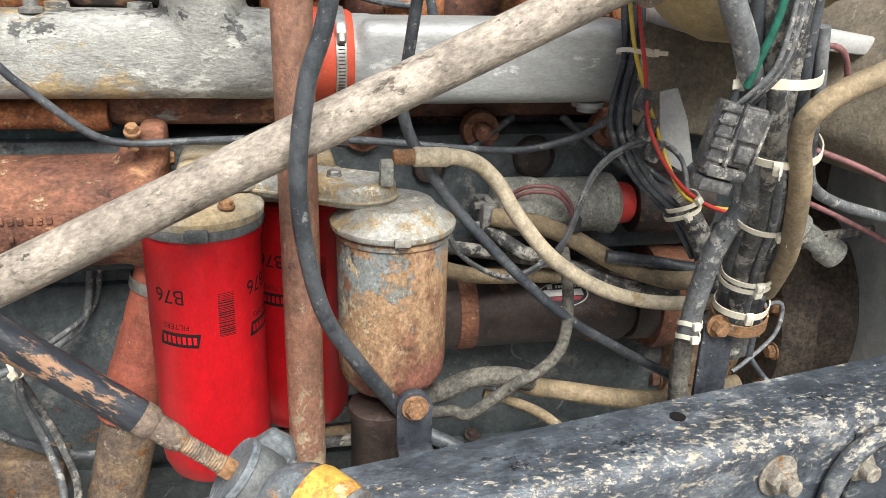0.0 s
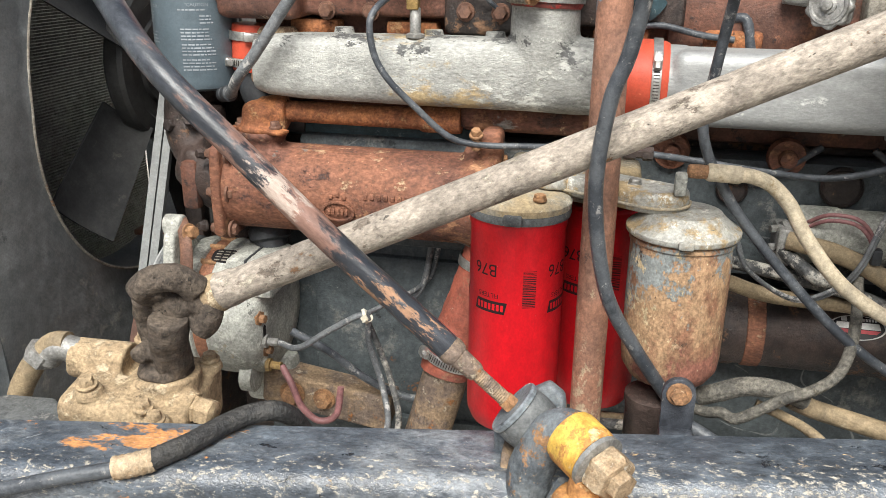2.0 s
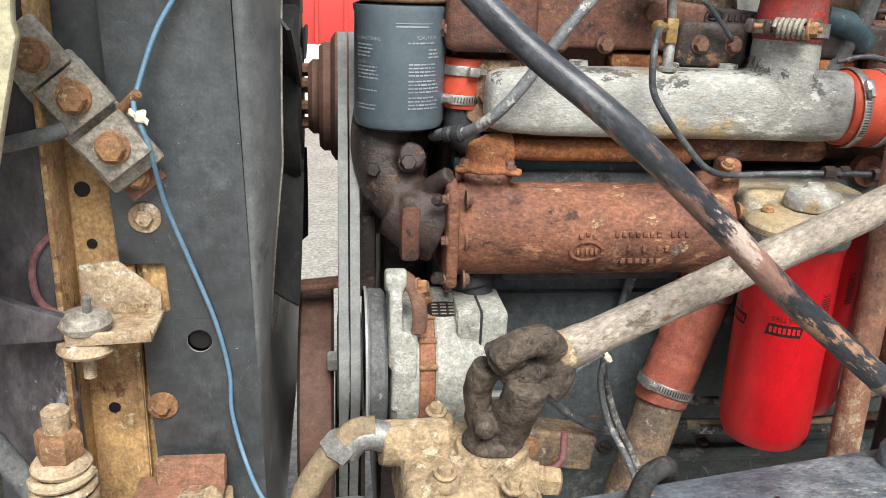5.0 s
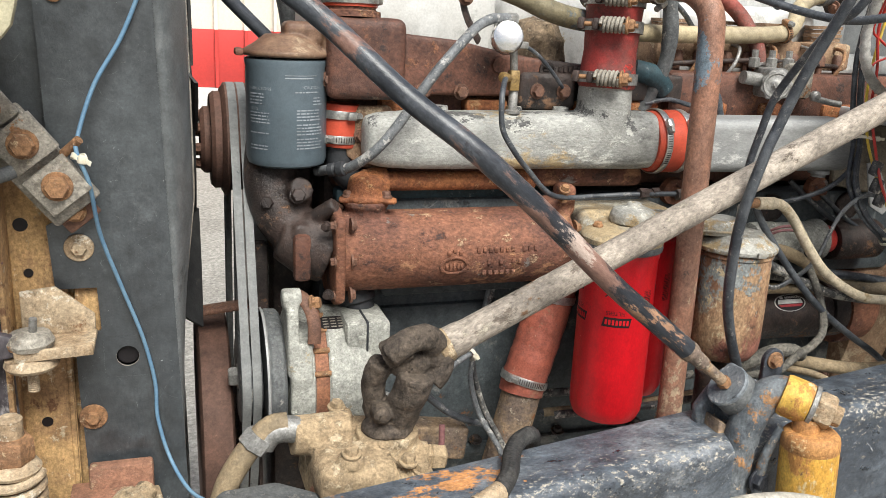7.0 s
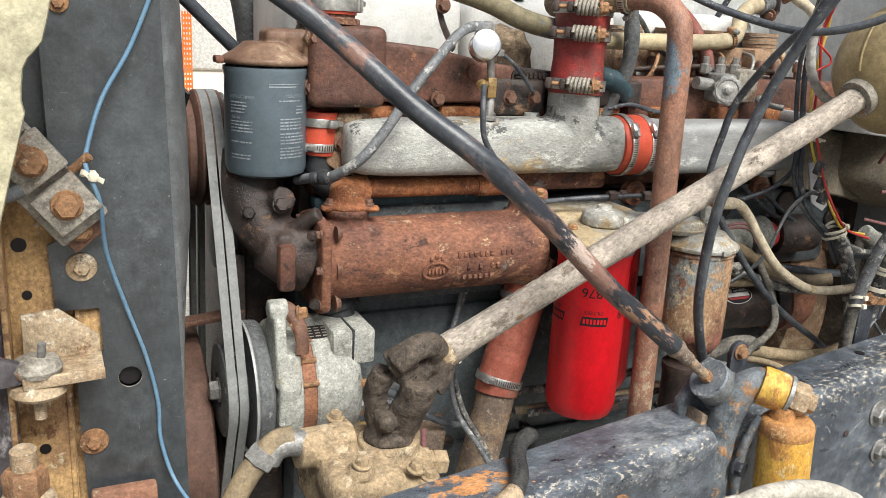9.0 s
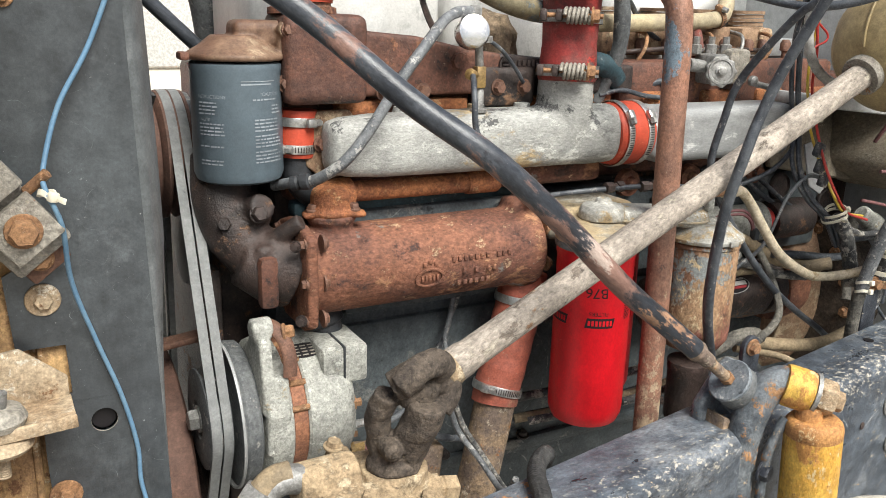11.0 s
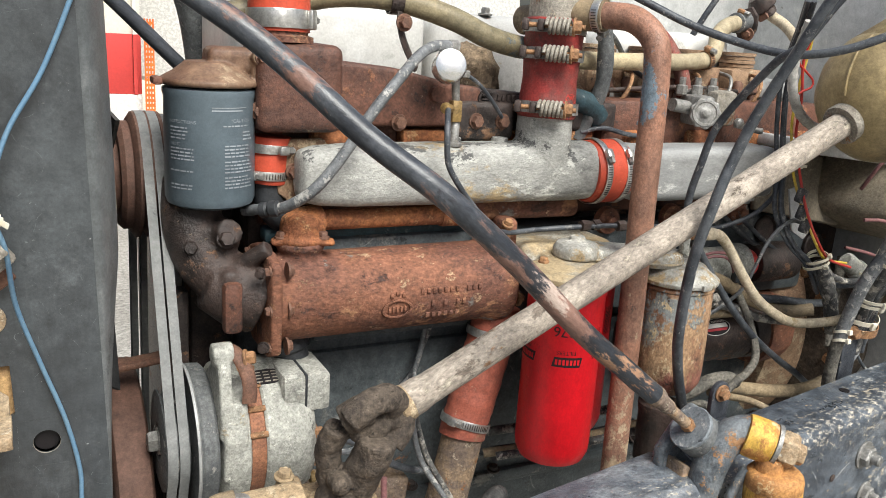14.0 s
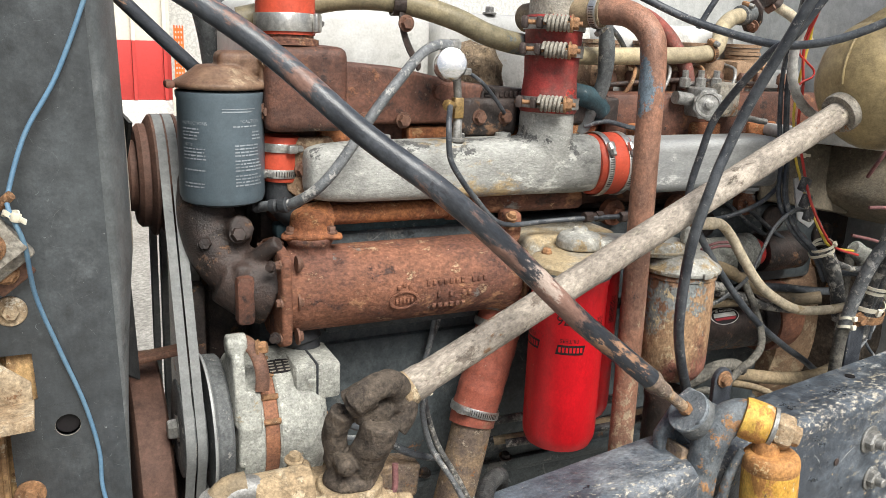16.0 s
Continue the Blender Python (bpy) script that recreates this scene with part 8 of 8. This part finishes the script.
part("casting", turned([(0.15, 0), (0.27, 0.01), (0.28, 0.03), (0.28, 0.10), (0.2, 0.12)], (0.56, 1.26, 1.06), X, 56), head_dust, bell)
part("drive_end", rough(turned([(0.07, 0), (0.072, 0.01), (0.066, 0.06), (0.05, 0.08)], (0.50, 0.995, 1.10), X, 36), 0.002, 40), rusty, bell)
for k in range(8):
    a = radians(120 + k * 22)
    bolt(bell, (0.566, 1.26 + 0.255 * math.cos(a), 1.06 + 0.255 * math.sin(a)), -X, 0.018, 0.013, bolt_brown)

tm = thing("transmission_case", (0.85, 1.05, 0.8), "dust-coated transmission case behind the engine", "engine casting")
part("case", rough(turned([(0.10, 0), (0.19, 0.006), (0.20, 0.02), (0.20, 0.05), (0.165, 0.07), (0.165, 0.17), (0.185, 0.18), (0.185, 0.20), (0.1, 0.21)], (0.66, 1.10, 1.04), X, 48), 0.003, 30), grease, tm)
for k in range(9):
    a = radians(100 + k * 20)
    bolt(tm, (0.666, 1.10 + 0.178 * math.cos(a), 1.04 + 0.178 * math.sin(a)), -X, 0.016, 0.011, bolt_rust)

# ---- radiator, shroud and their support ----
rad = thing("radiator", (-1.0, 1.15, 0.7), "dusty radiator core behind the fan shroud", "radiator")
part("core", box((-1.02, 1.15, 1.38), (0.05, 0.86, 1.10), 0.004), dark_iron, rad)
bm = bmesh.new()
for k in range(150):
    y = 0.74 + k * 0.0055
    mesh([(-0.992, y, 0.84), (-0.992, y + 0.0022, 0.84), (-0.992, y + 0.0022, 1.92), (-0.992, y, 1.92), (-0.982, y + 0.0011, 0.84), (-0.982, y + 0.0011, 1.92)], [(0, 4, 5, 3), (1, 2, 5, 4)], bm)
for k in range(190):
    z = 0.85 + k * 0.0056
    mesh([(-0.990, 0.74, z), (-0.980, 0.74, z + 0.001), (-0.990, 0.74, z + 0.0026), (-0.990, 1.56, z), (-0.980, 1.56, z + 0.001), (-0.990, 1.56, z + 0.0026)], [(0, 1, 4, 3), (1, 2, 5, 4)], bm)
tagged(part("cooling_fin", bm, fin_mat, rad, "rows of fine dusty fins"), kind="stuff")

sc = (1.13, 1.38)
fsd = thing("fan_shroud", (-0.75, 1.13, 0.9), "dark grey fan shroud with a round opening", "fan shroud")
# skin bending from the side plate into a round lip towards the engine
def crease_x(z):
    return -0.695 - 0.030 * (z - 1.155)


def lip_x(z):
    return -0.672 - 0.11 * max(0.0, sc[1] - z)


N = 96
vs, fs = [], []
steps = [radians(9 * i) for i in range(11)]
for k in range(N):
    a = 2 * math.pi * k / N
    c, s = math.cos(a), math.sin(a)
    t2 = min((0.4105 if c < 0 else 0.44) / abs(c) if abs(c) > 1e-6 else 9, 0.52 / abs(s) if abs(s) > 1e-6 else 9)
    ya, za = sc[0] + t2 * c, sc[1] + t2 * s
    yb, zb = sc[0] + 0.317 * c, sc[1] + 0.317 * s
    xa, xb = crease_x(za), lip_x(zb)
    for u in steps:
        w = 1 - math.cos(u)
        vs.append((xa + (xb - xa) * math.sin(u), ya + (yb - ya) * w, za + (zb - za) * w))
    for x, r in ((0.0015, 0.3150), (-0.001, 0.3125), (-0.028, 0.3125), (-0.085, 0.3125)):
        vs.append((xb + x, sc[0] + r * c, sc[1] + r * s))
m3 = len(steps) + 4
for k in range(N):
    j = (k + 1) % N
    for i in range(m3 - 1):
        fs.append((k * m3 + i, k * m3 + i + 1, j * m3 + i + 1, j * m3 + i))
# lighter than the plate, in place of light that misses this side
part("skin", mesh(vs, fs), lit_skin_mat, fsd, "dusty scuffed moulded skin, its tone lightened for missing light", sharp=70)
lip = [(lip_x(sc[1] + 0.3145 * math.sin(a)), sc[0] + 0.3145 * math.cos(a), sc[1] + 0.3145 * math.sin(a)) for a in (2 * math.pi * k / 120 for k in range(121))]
part("edge_trim", tube(lip, 0.0022, 8, straight=True), bracket_mat, fsd, "thin pale worn edge round the opening")
part("box_wall", box((-0.84, 0.742, 1.38), (0.26, 0.008, 1.10), 0.002), shroud_mat, fsd)
part("far_wall", box((-0.84, 1.565, 1.38), (0.28, 0.008, 1.05), 0.002), shroud_mat, fsd)

fan = thing("cooling_fan", (-0.69, 1.13, 1.06), "dark engine cooling fan at rest inside the shroud", "fan")
part("hub", turned([(0.02, 0), (0.090, 0.002), (0.118, 0.008), (0.125, 0.014), (0.125, 0.034), (0.120, 0.040), (0.096, 0.041), (0.092, 0.037), (0.070, 0.037), (0.066, 0.041), (0.03, 0.042)], (-0.702, py, pz), X, 64), fan_mat, fan, "dark ribbed fan hub")
for k in range(5):
    a = radians(k * 72 + 222)
    rows = []
    for i in range(7):
        rr = 0.110 + 0.195 * i / 6
        tw = radians(40 - 14 * i / 6)
        w = 0.040 + 0.012 * i / 6
        for s in (-1, -0.5, 0, 0.5, 1):
            u = s * w
            rows.append((-0.688 + u * math.sin(tw) - 0.008 * (1 - s * s), rr, u * math.cos(tw)))
    vs = [(x, py + r2 * math.cos(a) - v * math.sin(a), pz + r2 * math.sin(a) + v * math.cos(a)) for x, r2, v in rows]
    vs += [(x + 0.004, y, z) for x, y, z in vs]
    fs = []
    n1 = 35
    for i in range(6):
        for j in range(4):
            q = i * 5 + j
            fs += [(q, q + 1, q + 6, q + 5), (n1 + q, n1 + q + 5, n1 + q + 6, n1 + q + 1)]
    for i in range(6):
        fs += [(i * 5, i * 5 + 5, n1 + i * 5 + 5, n1 + i * 5), (i * 5 + 4, n1 + i * 5 + 4, n1 + i * 5 + 9, i * 5 + 9)]
    for j in range(4):
        fs += [(j, n1 + j, n1 + j + 1, j + 1), (30 + j, 31 + j, n1 + 31 + j, n1 + 30 + j)]
    part("blade", mesh(vs, fs), fan_mat, fan)
solid("water_pump", turned([(0.03, 0), (0.066, 0.002), (0.074, 0.010), (0.076, 0.030), (0.070, 0.040), (0.070, 0.052), (0.076, 0.056), (0.076, 0.075), (0.05, 0.08)], (-0.578, 1.20, 1.255), X, 48), alu_clean, "smooth grey water pump housing behind the belts", "water pump")

# side plate with its tabs and holes, facing the walkway
MY = Matrix(((1, 0, 0, 0), (0, 0, -1, 0), (0, 1, 0, 0), (0, 0, 0, 1)))


def at_y(y):
    m = MY.copy()
    m[1][3] = y
    return m


def holed(bm, x, z, r, y):
    """The rim of a drilled hole in a plate that faces -y; its dark well is a separate black disc."""
    turned([(r, 0), (r * 1.08, 0.0004), (r * 1.08, 0.0012), (r, 0.0016)], (x, y, z), -Y, 28, bm, closed=True)
    return bm


rp = thing("radiator_side_plate", (-0.75, 0.715, 0.9), "dark grey radiator side plate with scratches and drilled holes", "panel")
lean = -0.0419
hx, hz, hr = -0.752, 1.2155, 0.0125
# sheet split round the large hole
ring = [(hx + hr * math.cos(2 * math.pi * k / 24), hz + hr * math.sin(2 * math.pi * k / 24)) for k in range(24)]
sq = []
for k in range(24):
    a = 2 * math.pi * k / 24
    c, s = math.cos(a), math.sin(a)
    t2 = 0.025 / max(abs(c), abs(s))
    sq.append((hx + t2 * c, hz + t2 * s))
x0, x1, z0, z1 = hx - 0.025, hx + 0.025, hz - 0.025, hz + 0.025
polys = [[ring[k], ring[(k + 1) % 24], sq[(k + 1) % 24], sq[k]] for k in range(24)]
upper = [(-0.832, 1.95), (-0.820, 1.56), (-0.818, 1.44), (-0.800, 1.385), (-0.826, 1.372), (-0.822, 1.300), (-0.780, 1.300), (x0, z1), (x1, z1), (crease_x(z1), z1), (crease_x(1.30), 1.30), (crease_x(1.95), 1.95)]
lower = [(x0, z0), (-0.806, 1.185), (-0.802, 1.06), (-0.795, 1.04), (-0.765, 1.035), (-0.762, 0.88), (crease_x(0.88), 0.88), (crease_x(z0), z0), (x1, z0)]
left = [(x0, z1), (-0.780, 1.300), (-0.778, 1.250), (-0.806, 1.235), (-0.806, 1.185), (x0, z0)]
right = [(x1, z1), (x1, z0), (crease_x(z0), z0), (crease_x(z1), z1)]


def sheet(polys, y_of, thick):
    b = bmesh.new()
    for poly in polys:
        vsx = [b.verts.new((x, y_of(x, z), z)) for x, z in poly]
        b.faces.new(vsx)
    bmesh.ops.remove_doubles(b, verts=b.verts, dist=1e-5)
    bmesh.ops.recalc_face_normals(b, faces=b.faces)
    r = bmesh.ops.solidify(b, geom=b.faces[:], thickness=thick)
    return b


plane_y = lambda x, z: 0.7195 + lean * (z - 1.2155) * 0.6
part("sheet", sheet(polys + [upper, lower, left, right], plane_y, 0.0035), shroud_mat, rp, sharp=25)
# small holes are uncut: black discs paint the shade in them
for x, z, r in ((-0.786, 1.447, 0.0045), (-0.7700, 1.4740, 0.0040), (-0.771, 1.424, 0.0035)):
    part("hole", turned([(r, 0), (r, 0.0008), (0.0005, 0.0009)], (x, plane_y(x, z) - 0.0005, z), -Y, 16), ink_black, rp)
# black disc set behind the large hole to paint the shade inside it
part("hole_shade_disc", turned([(0.0118, 0), (0.0118, 0.001), (0.0005, 0.0011)], (hx, 0.7245, hz), -Y, 24), ink_black, rp)
part("hole_rim", holed(bmesh.new(), hx, hz, 0.0122, 0.718), bracket_mat, rp, "bare metal rim of a drilled hole")
for x, z, m2 in ((-0.795, 1.347, pale_dust), (-0.793, 1.143, bolt_rust)):
    bolt(rp, (x, plane_y(x, z) - 0.0035, z), (0, -1, -0.025), 0.0145, 0.009, m2, 0.0155)
bolt(rp, (-0.8015, plane_y(-0.8015, 1.612) - 0.0035, 1.612), (0, -1, -0.025), 0.0100, 0.006, bolt_rust, 0.0098)

rs = thing("radiator_support", (-0.83, 0.70, 0.8), "tan rusted steel channel beside the radiator", "channel")
for name, c, s in (("web", (-0.838, 0.725, 1.137), (0.055, 0.006, 0.665)), ("recessed_web", (-0.850, 0.860, 1.70), (0.14, 0.006, 0.52)), ("outer_flange", (-0.868, 0.70, 1.38), (0.006, 0.056, 1.15)), ("back_strip", (-0.803, 0.738, 1.137), (0.030, 0.010, 0.665)), ("recess_side", (-0.915, 0.785, 1.70), (0.006, 0.15, 0.52))):
    part(name, box(c, s, 0.002), channel_mat, rs)
part("inner_flange", box((-0.815, 0.7245, 1.137), (0.006, 0.010, 0.665), 0.002), channel_mat, rs)
# channel holes, shade painted as black discs on the web
for x, z, r in ((-0.852, 1.372, 0.0075), (-0.848, 1.318, 0.005), (-0.842, 1.140, 0.006)):
    part("hole", turned([(r, 0), (r, 0.0008), (0.0005, 0.0009)], (x, 0.7215, z), -Y, 18), ink_black, rs)
solid("rusty_spacer", box((-0.788, 0.728, 1.275), (0.034, 0.012, 0.07), 0.004), channel_mat, "tan rusted spacer behind the side plate", "spacer")

# hood latch: two clamped plates set askew
hl = thing("hood_pivot_clamp", (-0.815, 0.66, 1.40), "worn grey clamp plates bolted askew on the support", "bracket")
mk = pose(0, 0, 0, 0, 52, 0)
c1, c2, c3 = Vector((-0.834, 0.665, 1.467)), Vector((-0.8055, 0.663, 1.425)), Vector((-0.794, 0.690, 1.392))
part("back_plate", box((c1 + c2) / 2 + Vector((-0.006, 0.020, -0.004)), (0.120, 0.014, 0.056), 0.004, mk), bracket_mat, hl)
part("upper_pad", box(c1 + Y * 0.004, (0.044, 0.012, 0.048), 0.0015, mk), bracket_mat, hl)
part("lower_pad", box(c2 + Y * 0.004, (0.044, 0.012, 0.048), 0.0015, mk), bracket_mat, hl)
part("end_tab", box(c3 + Y * 0.006, (0.034, 0.006, 0.040), 0.003, mk), bolt_brown, hl)
bolt(hl, c1 - Y * 0.002, -Y, 0.021, 0.012, bolt_rust, 0.0150)
bolt(hl, c2 - Y * 0.002, -Y, 0.021, 0.012, bolt_rust, 0.0150)
bolt(hl, c3 + Y * 0.002, -Y, 0.016, 0.009, bolt_rust, 0.0115)
part("stub", rod(Vector((-0.800, 0.676, 1.455)), Vector((-0.783, 0.668, 1.471)), 0.0046, n=12), bolt_rust, hl)
part("upper_arm", box(c1 + Vector((-0.036, 0.010, 0.034)), (0.05, 0.010, 0.05), 0.004, mk), bracket_mat, hl)
bolt(hl, c1 + Vector((-0.032, 0.004, 0.034)), -Y, 0.020, 0.011, bolt_rust, 0.015)
tie((-0.785, 0.668, 1.453), (0.3, 0, 1), 0.006, a=radians(-60), tail=0.014, w=0.005)
run("blue_wire", [(-0.675, 0.705, 1.76), (-0.692, 0.705, 1.70), (-0.709, 0.702, 1.646), (-0.738, 0.700, 1.575), (-0.768, 0.692, 1.523), (-0.785, 0.678, 1.474), (-0.786, 0.664, 1.458), (-0.776, 0.664, 1.426), (-0.771, 0.690, 1.367), (-0.754, 0.705, 1.303), (-0.735, 0.712, 1.239), (-0.724, 0.714, 1.181), (-0.723, 0.712, 1.137), (-0.711, 0.700, 1.089), (-0.690, 0.660, 1.066), (-0.665, 0.625, 1.066)], 0.0023, blue_wire, "pale blue wire hanging along the side plate", "wire")
run("green_wire", [(-0.668, 0.628, 1.066), (-0.64, 0.60, 1.066), (-0.60, 0.575, 1.062), (-0.56, 0.565, 1.058), (-0.53, 0.56, 1.055)], 0.003, green_wire, "green wire end lying by the gearbox", "wire")

# hood rest: angle bracket, rubber pad and stud
hr2 = thing("hood_rest", (-0.83, 0.65, 1.20), "tan angle bracket with a rubber buffer and stud", "bracket")
part("upright", plate([(-0.855, 1.255), (-0.855, 1.305), (-0.820, 1.309), (-0.782, 1.276), (-0.782, 1.255)], at_y(0.700), 0.006, 0.0015), pale_dust, hr2)
part("shelf", box((-0.818, 0.668, 1.253), (0.075, 0.060, 0.006), 0.0015, pose(0, 0, 0, 0, -3, 0)), pale_dust, hr2)
part("front_lip", box((-0.818, 0.638, 1.256), (0.075, 0.005, 0.012), 0.0015, pose(0, 0, 0, 0, -3, 0)), pale_dust, hr2)
part("upper_buffer", turned([(0.010, 0), (0.022, 0.002), (0.024, 0.008), (0.020, 0.016), (0.010, 0.020)], (-0.842, 0.655, 1.257), Z, 28), bracket_mat, hr2, "domed steel washer")
part("lower_buffer", turned([(0.012, 0), (0.024, 0.001), (0.027, 0.005), (0.025, 0.012), (0.014, 0.015)], (-0.842, 0.655, 1.235), Z, 28), pale_dust, hr2, "dusty rubber buffer")
part("stud", turned([(0.0055 + 0.0005 * (k % 2), k * 0.0011) for k in range(26)], (-0.842, 0.655, 1.209), Z, 14), pale_dust, hr2)
part("stud_tip", rod((-0.838, 0.650, 1.275), (-0.836, 0.646, 1.292), 0.004, n=12), zinc, hr2)

# dark hood side panel and bare fibreglass edge
hp = thing("truck_hood", (-0.92, 0.62, 1.0), "faded dark purple hood side with a bare fibreglass edge", "hood")
pl = [(-0.866, 1.95), (-0.868, 1.40), (-0.866, 1.29), (-0.862, 1.11), (-0.872, 1.098), (-0.924, 1.104), (-0.936, 1.124), (-0.948, 1.227), (-0.962, 1.301), (-0.982, 1.389), (-1.006, 1.50), (-1.10, 1.95)]
part("panel", plate(pl, at_y(0.690), 0.010, 0.003), purple_panel, hp)
part("cracked_edge", tube([(-0.866, 0.677, 1.345), (-0.884, 0.676, 1.325), (-0.890, 0.675, 1.30), (-0.884, 0.674, 1.275), (-0.862, 0.672, 1.262)], 0.0035, 8), maroon_wire, hp, "pinkish cracked edge round the latch opening")
part("latch_arm", plate([(-0.92, 1.30), (-0.890, 1.285), (-0.836, 1.268), (-0.832, 1.258), (-0.862, 1.250), (-0.93, 1.246)], at_y(0.655), 0.012, 0.004), purple_panel, hp, "dark latch arm resting on the buffer")
part("wiper_arm", tube([(-0.99, 0.66, 1.405), (-0.93, 0.655, 1.418), (-0.86, 0.66, 1.435), (-0.845, 0.665, 1.44)], 0.007, 10), rubber_dusty, hp)
el = [(-0.87, 1.384), (-0.858, 1.434), (-0.847, 1.476), (-0.837, 1.512), (-0.833, 1.527), (-0.835, 1.537), (-0.834, 1.548), (-0.832, 1.562), (-0.828, 1.57), (-0.824, 1.574), (-0.817, 1.583), (-0.813, 1.597), (-0.809, 1.615), (-0.801, 1.75), (-1.05, 1.75), (-1.05, 1.384)]
part("shell_edge", plate(el, at_y(0.556), 0.012, 0.003), fibreglass, hp, "bare tan fibreglass edge")

# white wire screen outside, on the far side of the hood
ws = thing("wire_screen", (-1.25, 0.9, 0.8), "pale wire mesh screen behind the hood", "screen")
bm = bmesh.new()
for k in range(70):
    box((-1.45 + k * 0.008, 0.95, 1.25), (0.0016, 0.0016, 0.9), 0, None, bm)
for k in range(100):
    box((-1.17, 0.9515, 0.82 + k * 0.009), (0.56, 0.0016, 0.0016), 0, None, bm)
tagged(part("mesh_wire", bm, bracket_mat, ws), kind="stuff")
# white sheet added so the mesh looks lit from behind
part("backlight_sheet", box((-1.17, 0.965, 1.25), (0.60, 0.006, 0.95), 0.002), label_white, ws, "added white sheet standing in for light behind the mesh")
run("leaning_bar", [(-1.02, 0.60, 1.36), (-0.97, 0.60, 1.27), (-0.91, 0.60, 1.17), (-0.86, 0.60, 1.08)], 0.011, rubber_dusty, "grey bar leaning behind the spring", "bar")

# ---- lower corner: spring bolt and mount ----
sp = thing("spring_bolt", (-0.858, 0.60, 1.05), "rust-tan threaded bolt with a coil spring", "bolt")
part("thread", turned([(0.0115 + 0.0006 * (k % 2), k * 0.0021) for k in range(12)] + [(0.009, 0.026)], (-0.858, 0.60, 1.182), Z, 22), pale_dust, sp)
part("nut", turned([(0.019, 0), (0.0205, 0.003), (0.0205, 0.022), (0.017, 0.027)], (-0.858, 0.60, 1.160), Z, 6), bolt_rust, sp)
part("washer", turned([(0.012, 0), (0.024, 0.0), (0.026, 0.004), (0.022, 0.010), (0.012, 0.014)], (-0.858, 0.60, 1.148), Z, 30), pale_dust, sp)
part("shank", rod((-0.858, 0.60, 1.03), (-0.858, 0.60, 1.145), 0.014, n=18), bolt_rust, sp)
spts = [Vector((-0.858 + 0.025 * math.cos(k * 2 * math.pi / 18), 0.60 + 0.025 * math.sin(k * 2 * math.pi / 18), 1.055 + 0.090 * k / 126)) for k in range(127)]
part("spring", tube(spts, 0.0050, 8, straight=True), pale_dust, sp, "dust-covered coil spring")
mb = thing("hood_hinge_mount", (-0.80, 0.58, 0.85), "dirt-covered hinge mount with a cross pin", "bracket")
part("top_plate", box((-0.81, 0.605, 1.046), (0.20, 0.17, 0.016), 0.003, pose(0, 0, 0, 0, 0, 9)), tan_dirt, mb)
part("front_wall", box((-0.845, 0.528, 1.00), (0.13, 0.012, 0.10), 0.003, pose(0, 0, 0, 0, 0, 9)), tan_dirt, mb)
part("side_gusset", plate([(0.0, 0.0), (0.10, 0.0), (0.03, -0.16), (0.0, -0.16)], Matrix(((0.2, 0, 1, -0.735), (1, 0, 0, 0.56), (0, 1, 0, 1.055), (0, 0, 0, 1))), 0.010, 0.002), tan_dirt, mb)
part("back_post", box((-0.765, 0.70, 1.03), (0.07, 0.02, 0.12), 0.004), red_oxide, mb)
part("pin_tube", turned([(0.014, 0), (0.022, 0.001), (0.0235, 0.006), (0.0235, 0.050), (0.022, 0.055), (0.014, 0.056)], (-0.775, 0.585, 1.066), (0.45, 0.75, 0.18), 28), tan_dirt, mb)
part("pin", rod((-0.80, 0.535, 1.052), (-0.735, 0.645, 1.085), 0.0125, n=18, bev=0.002), tan_dirt, mb)
part("pin_boss", turned([(0.016, 0), (0.026, 0.001), (0.027, 0.016), (0.022, 0.020)], (-0.800, 0.545, 1.056), (0.45, 0.75, 0.18), 24), tan_dirt, mb)
solid("cross_plate", box((-0.775, 0.66, 1.060), (0.09, 0.10, 0.008), 0.002), red_oxide, "rusty plate under the side plate", "plate")
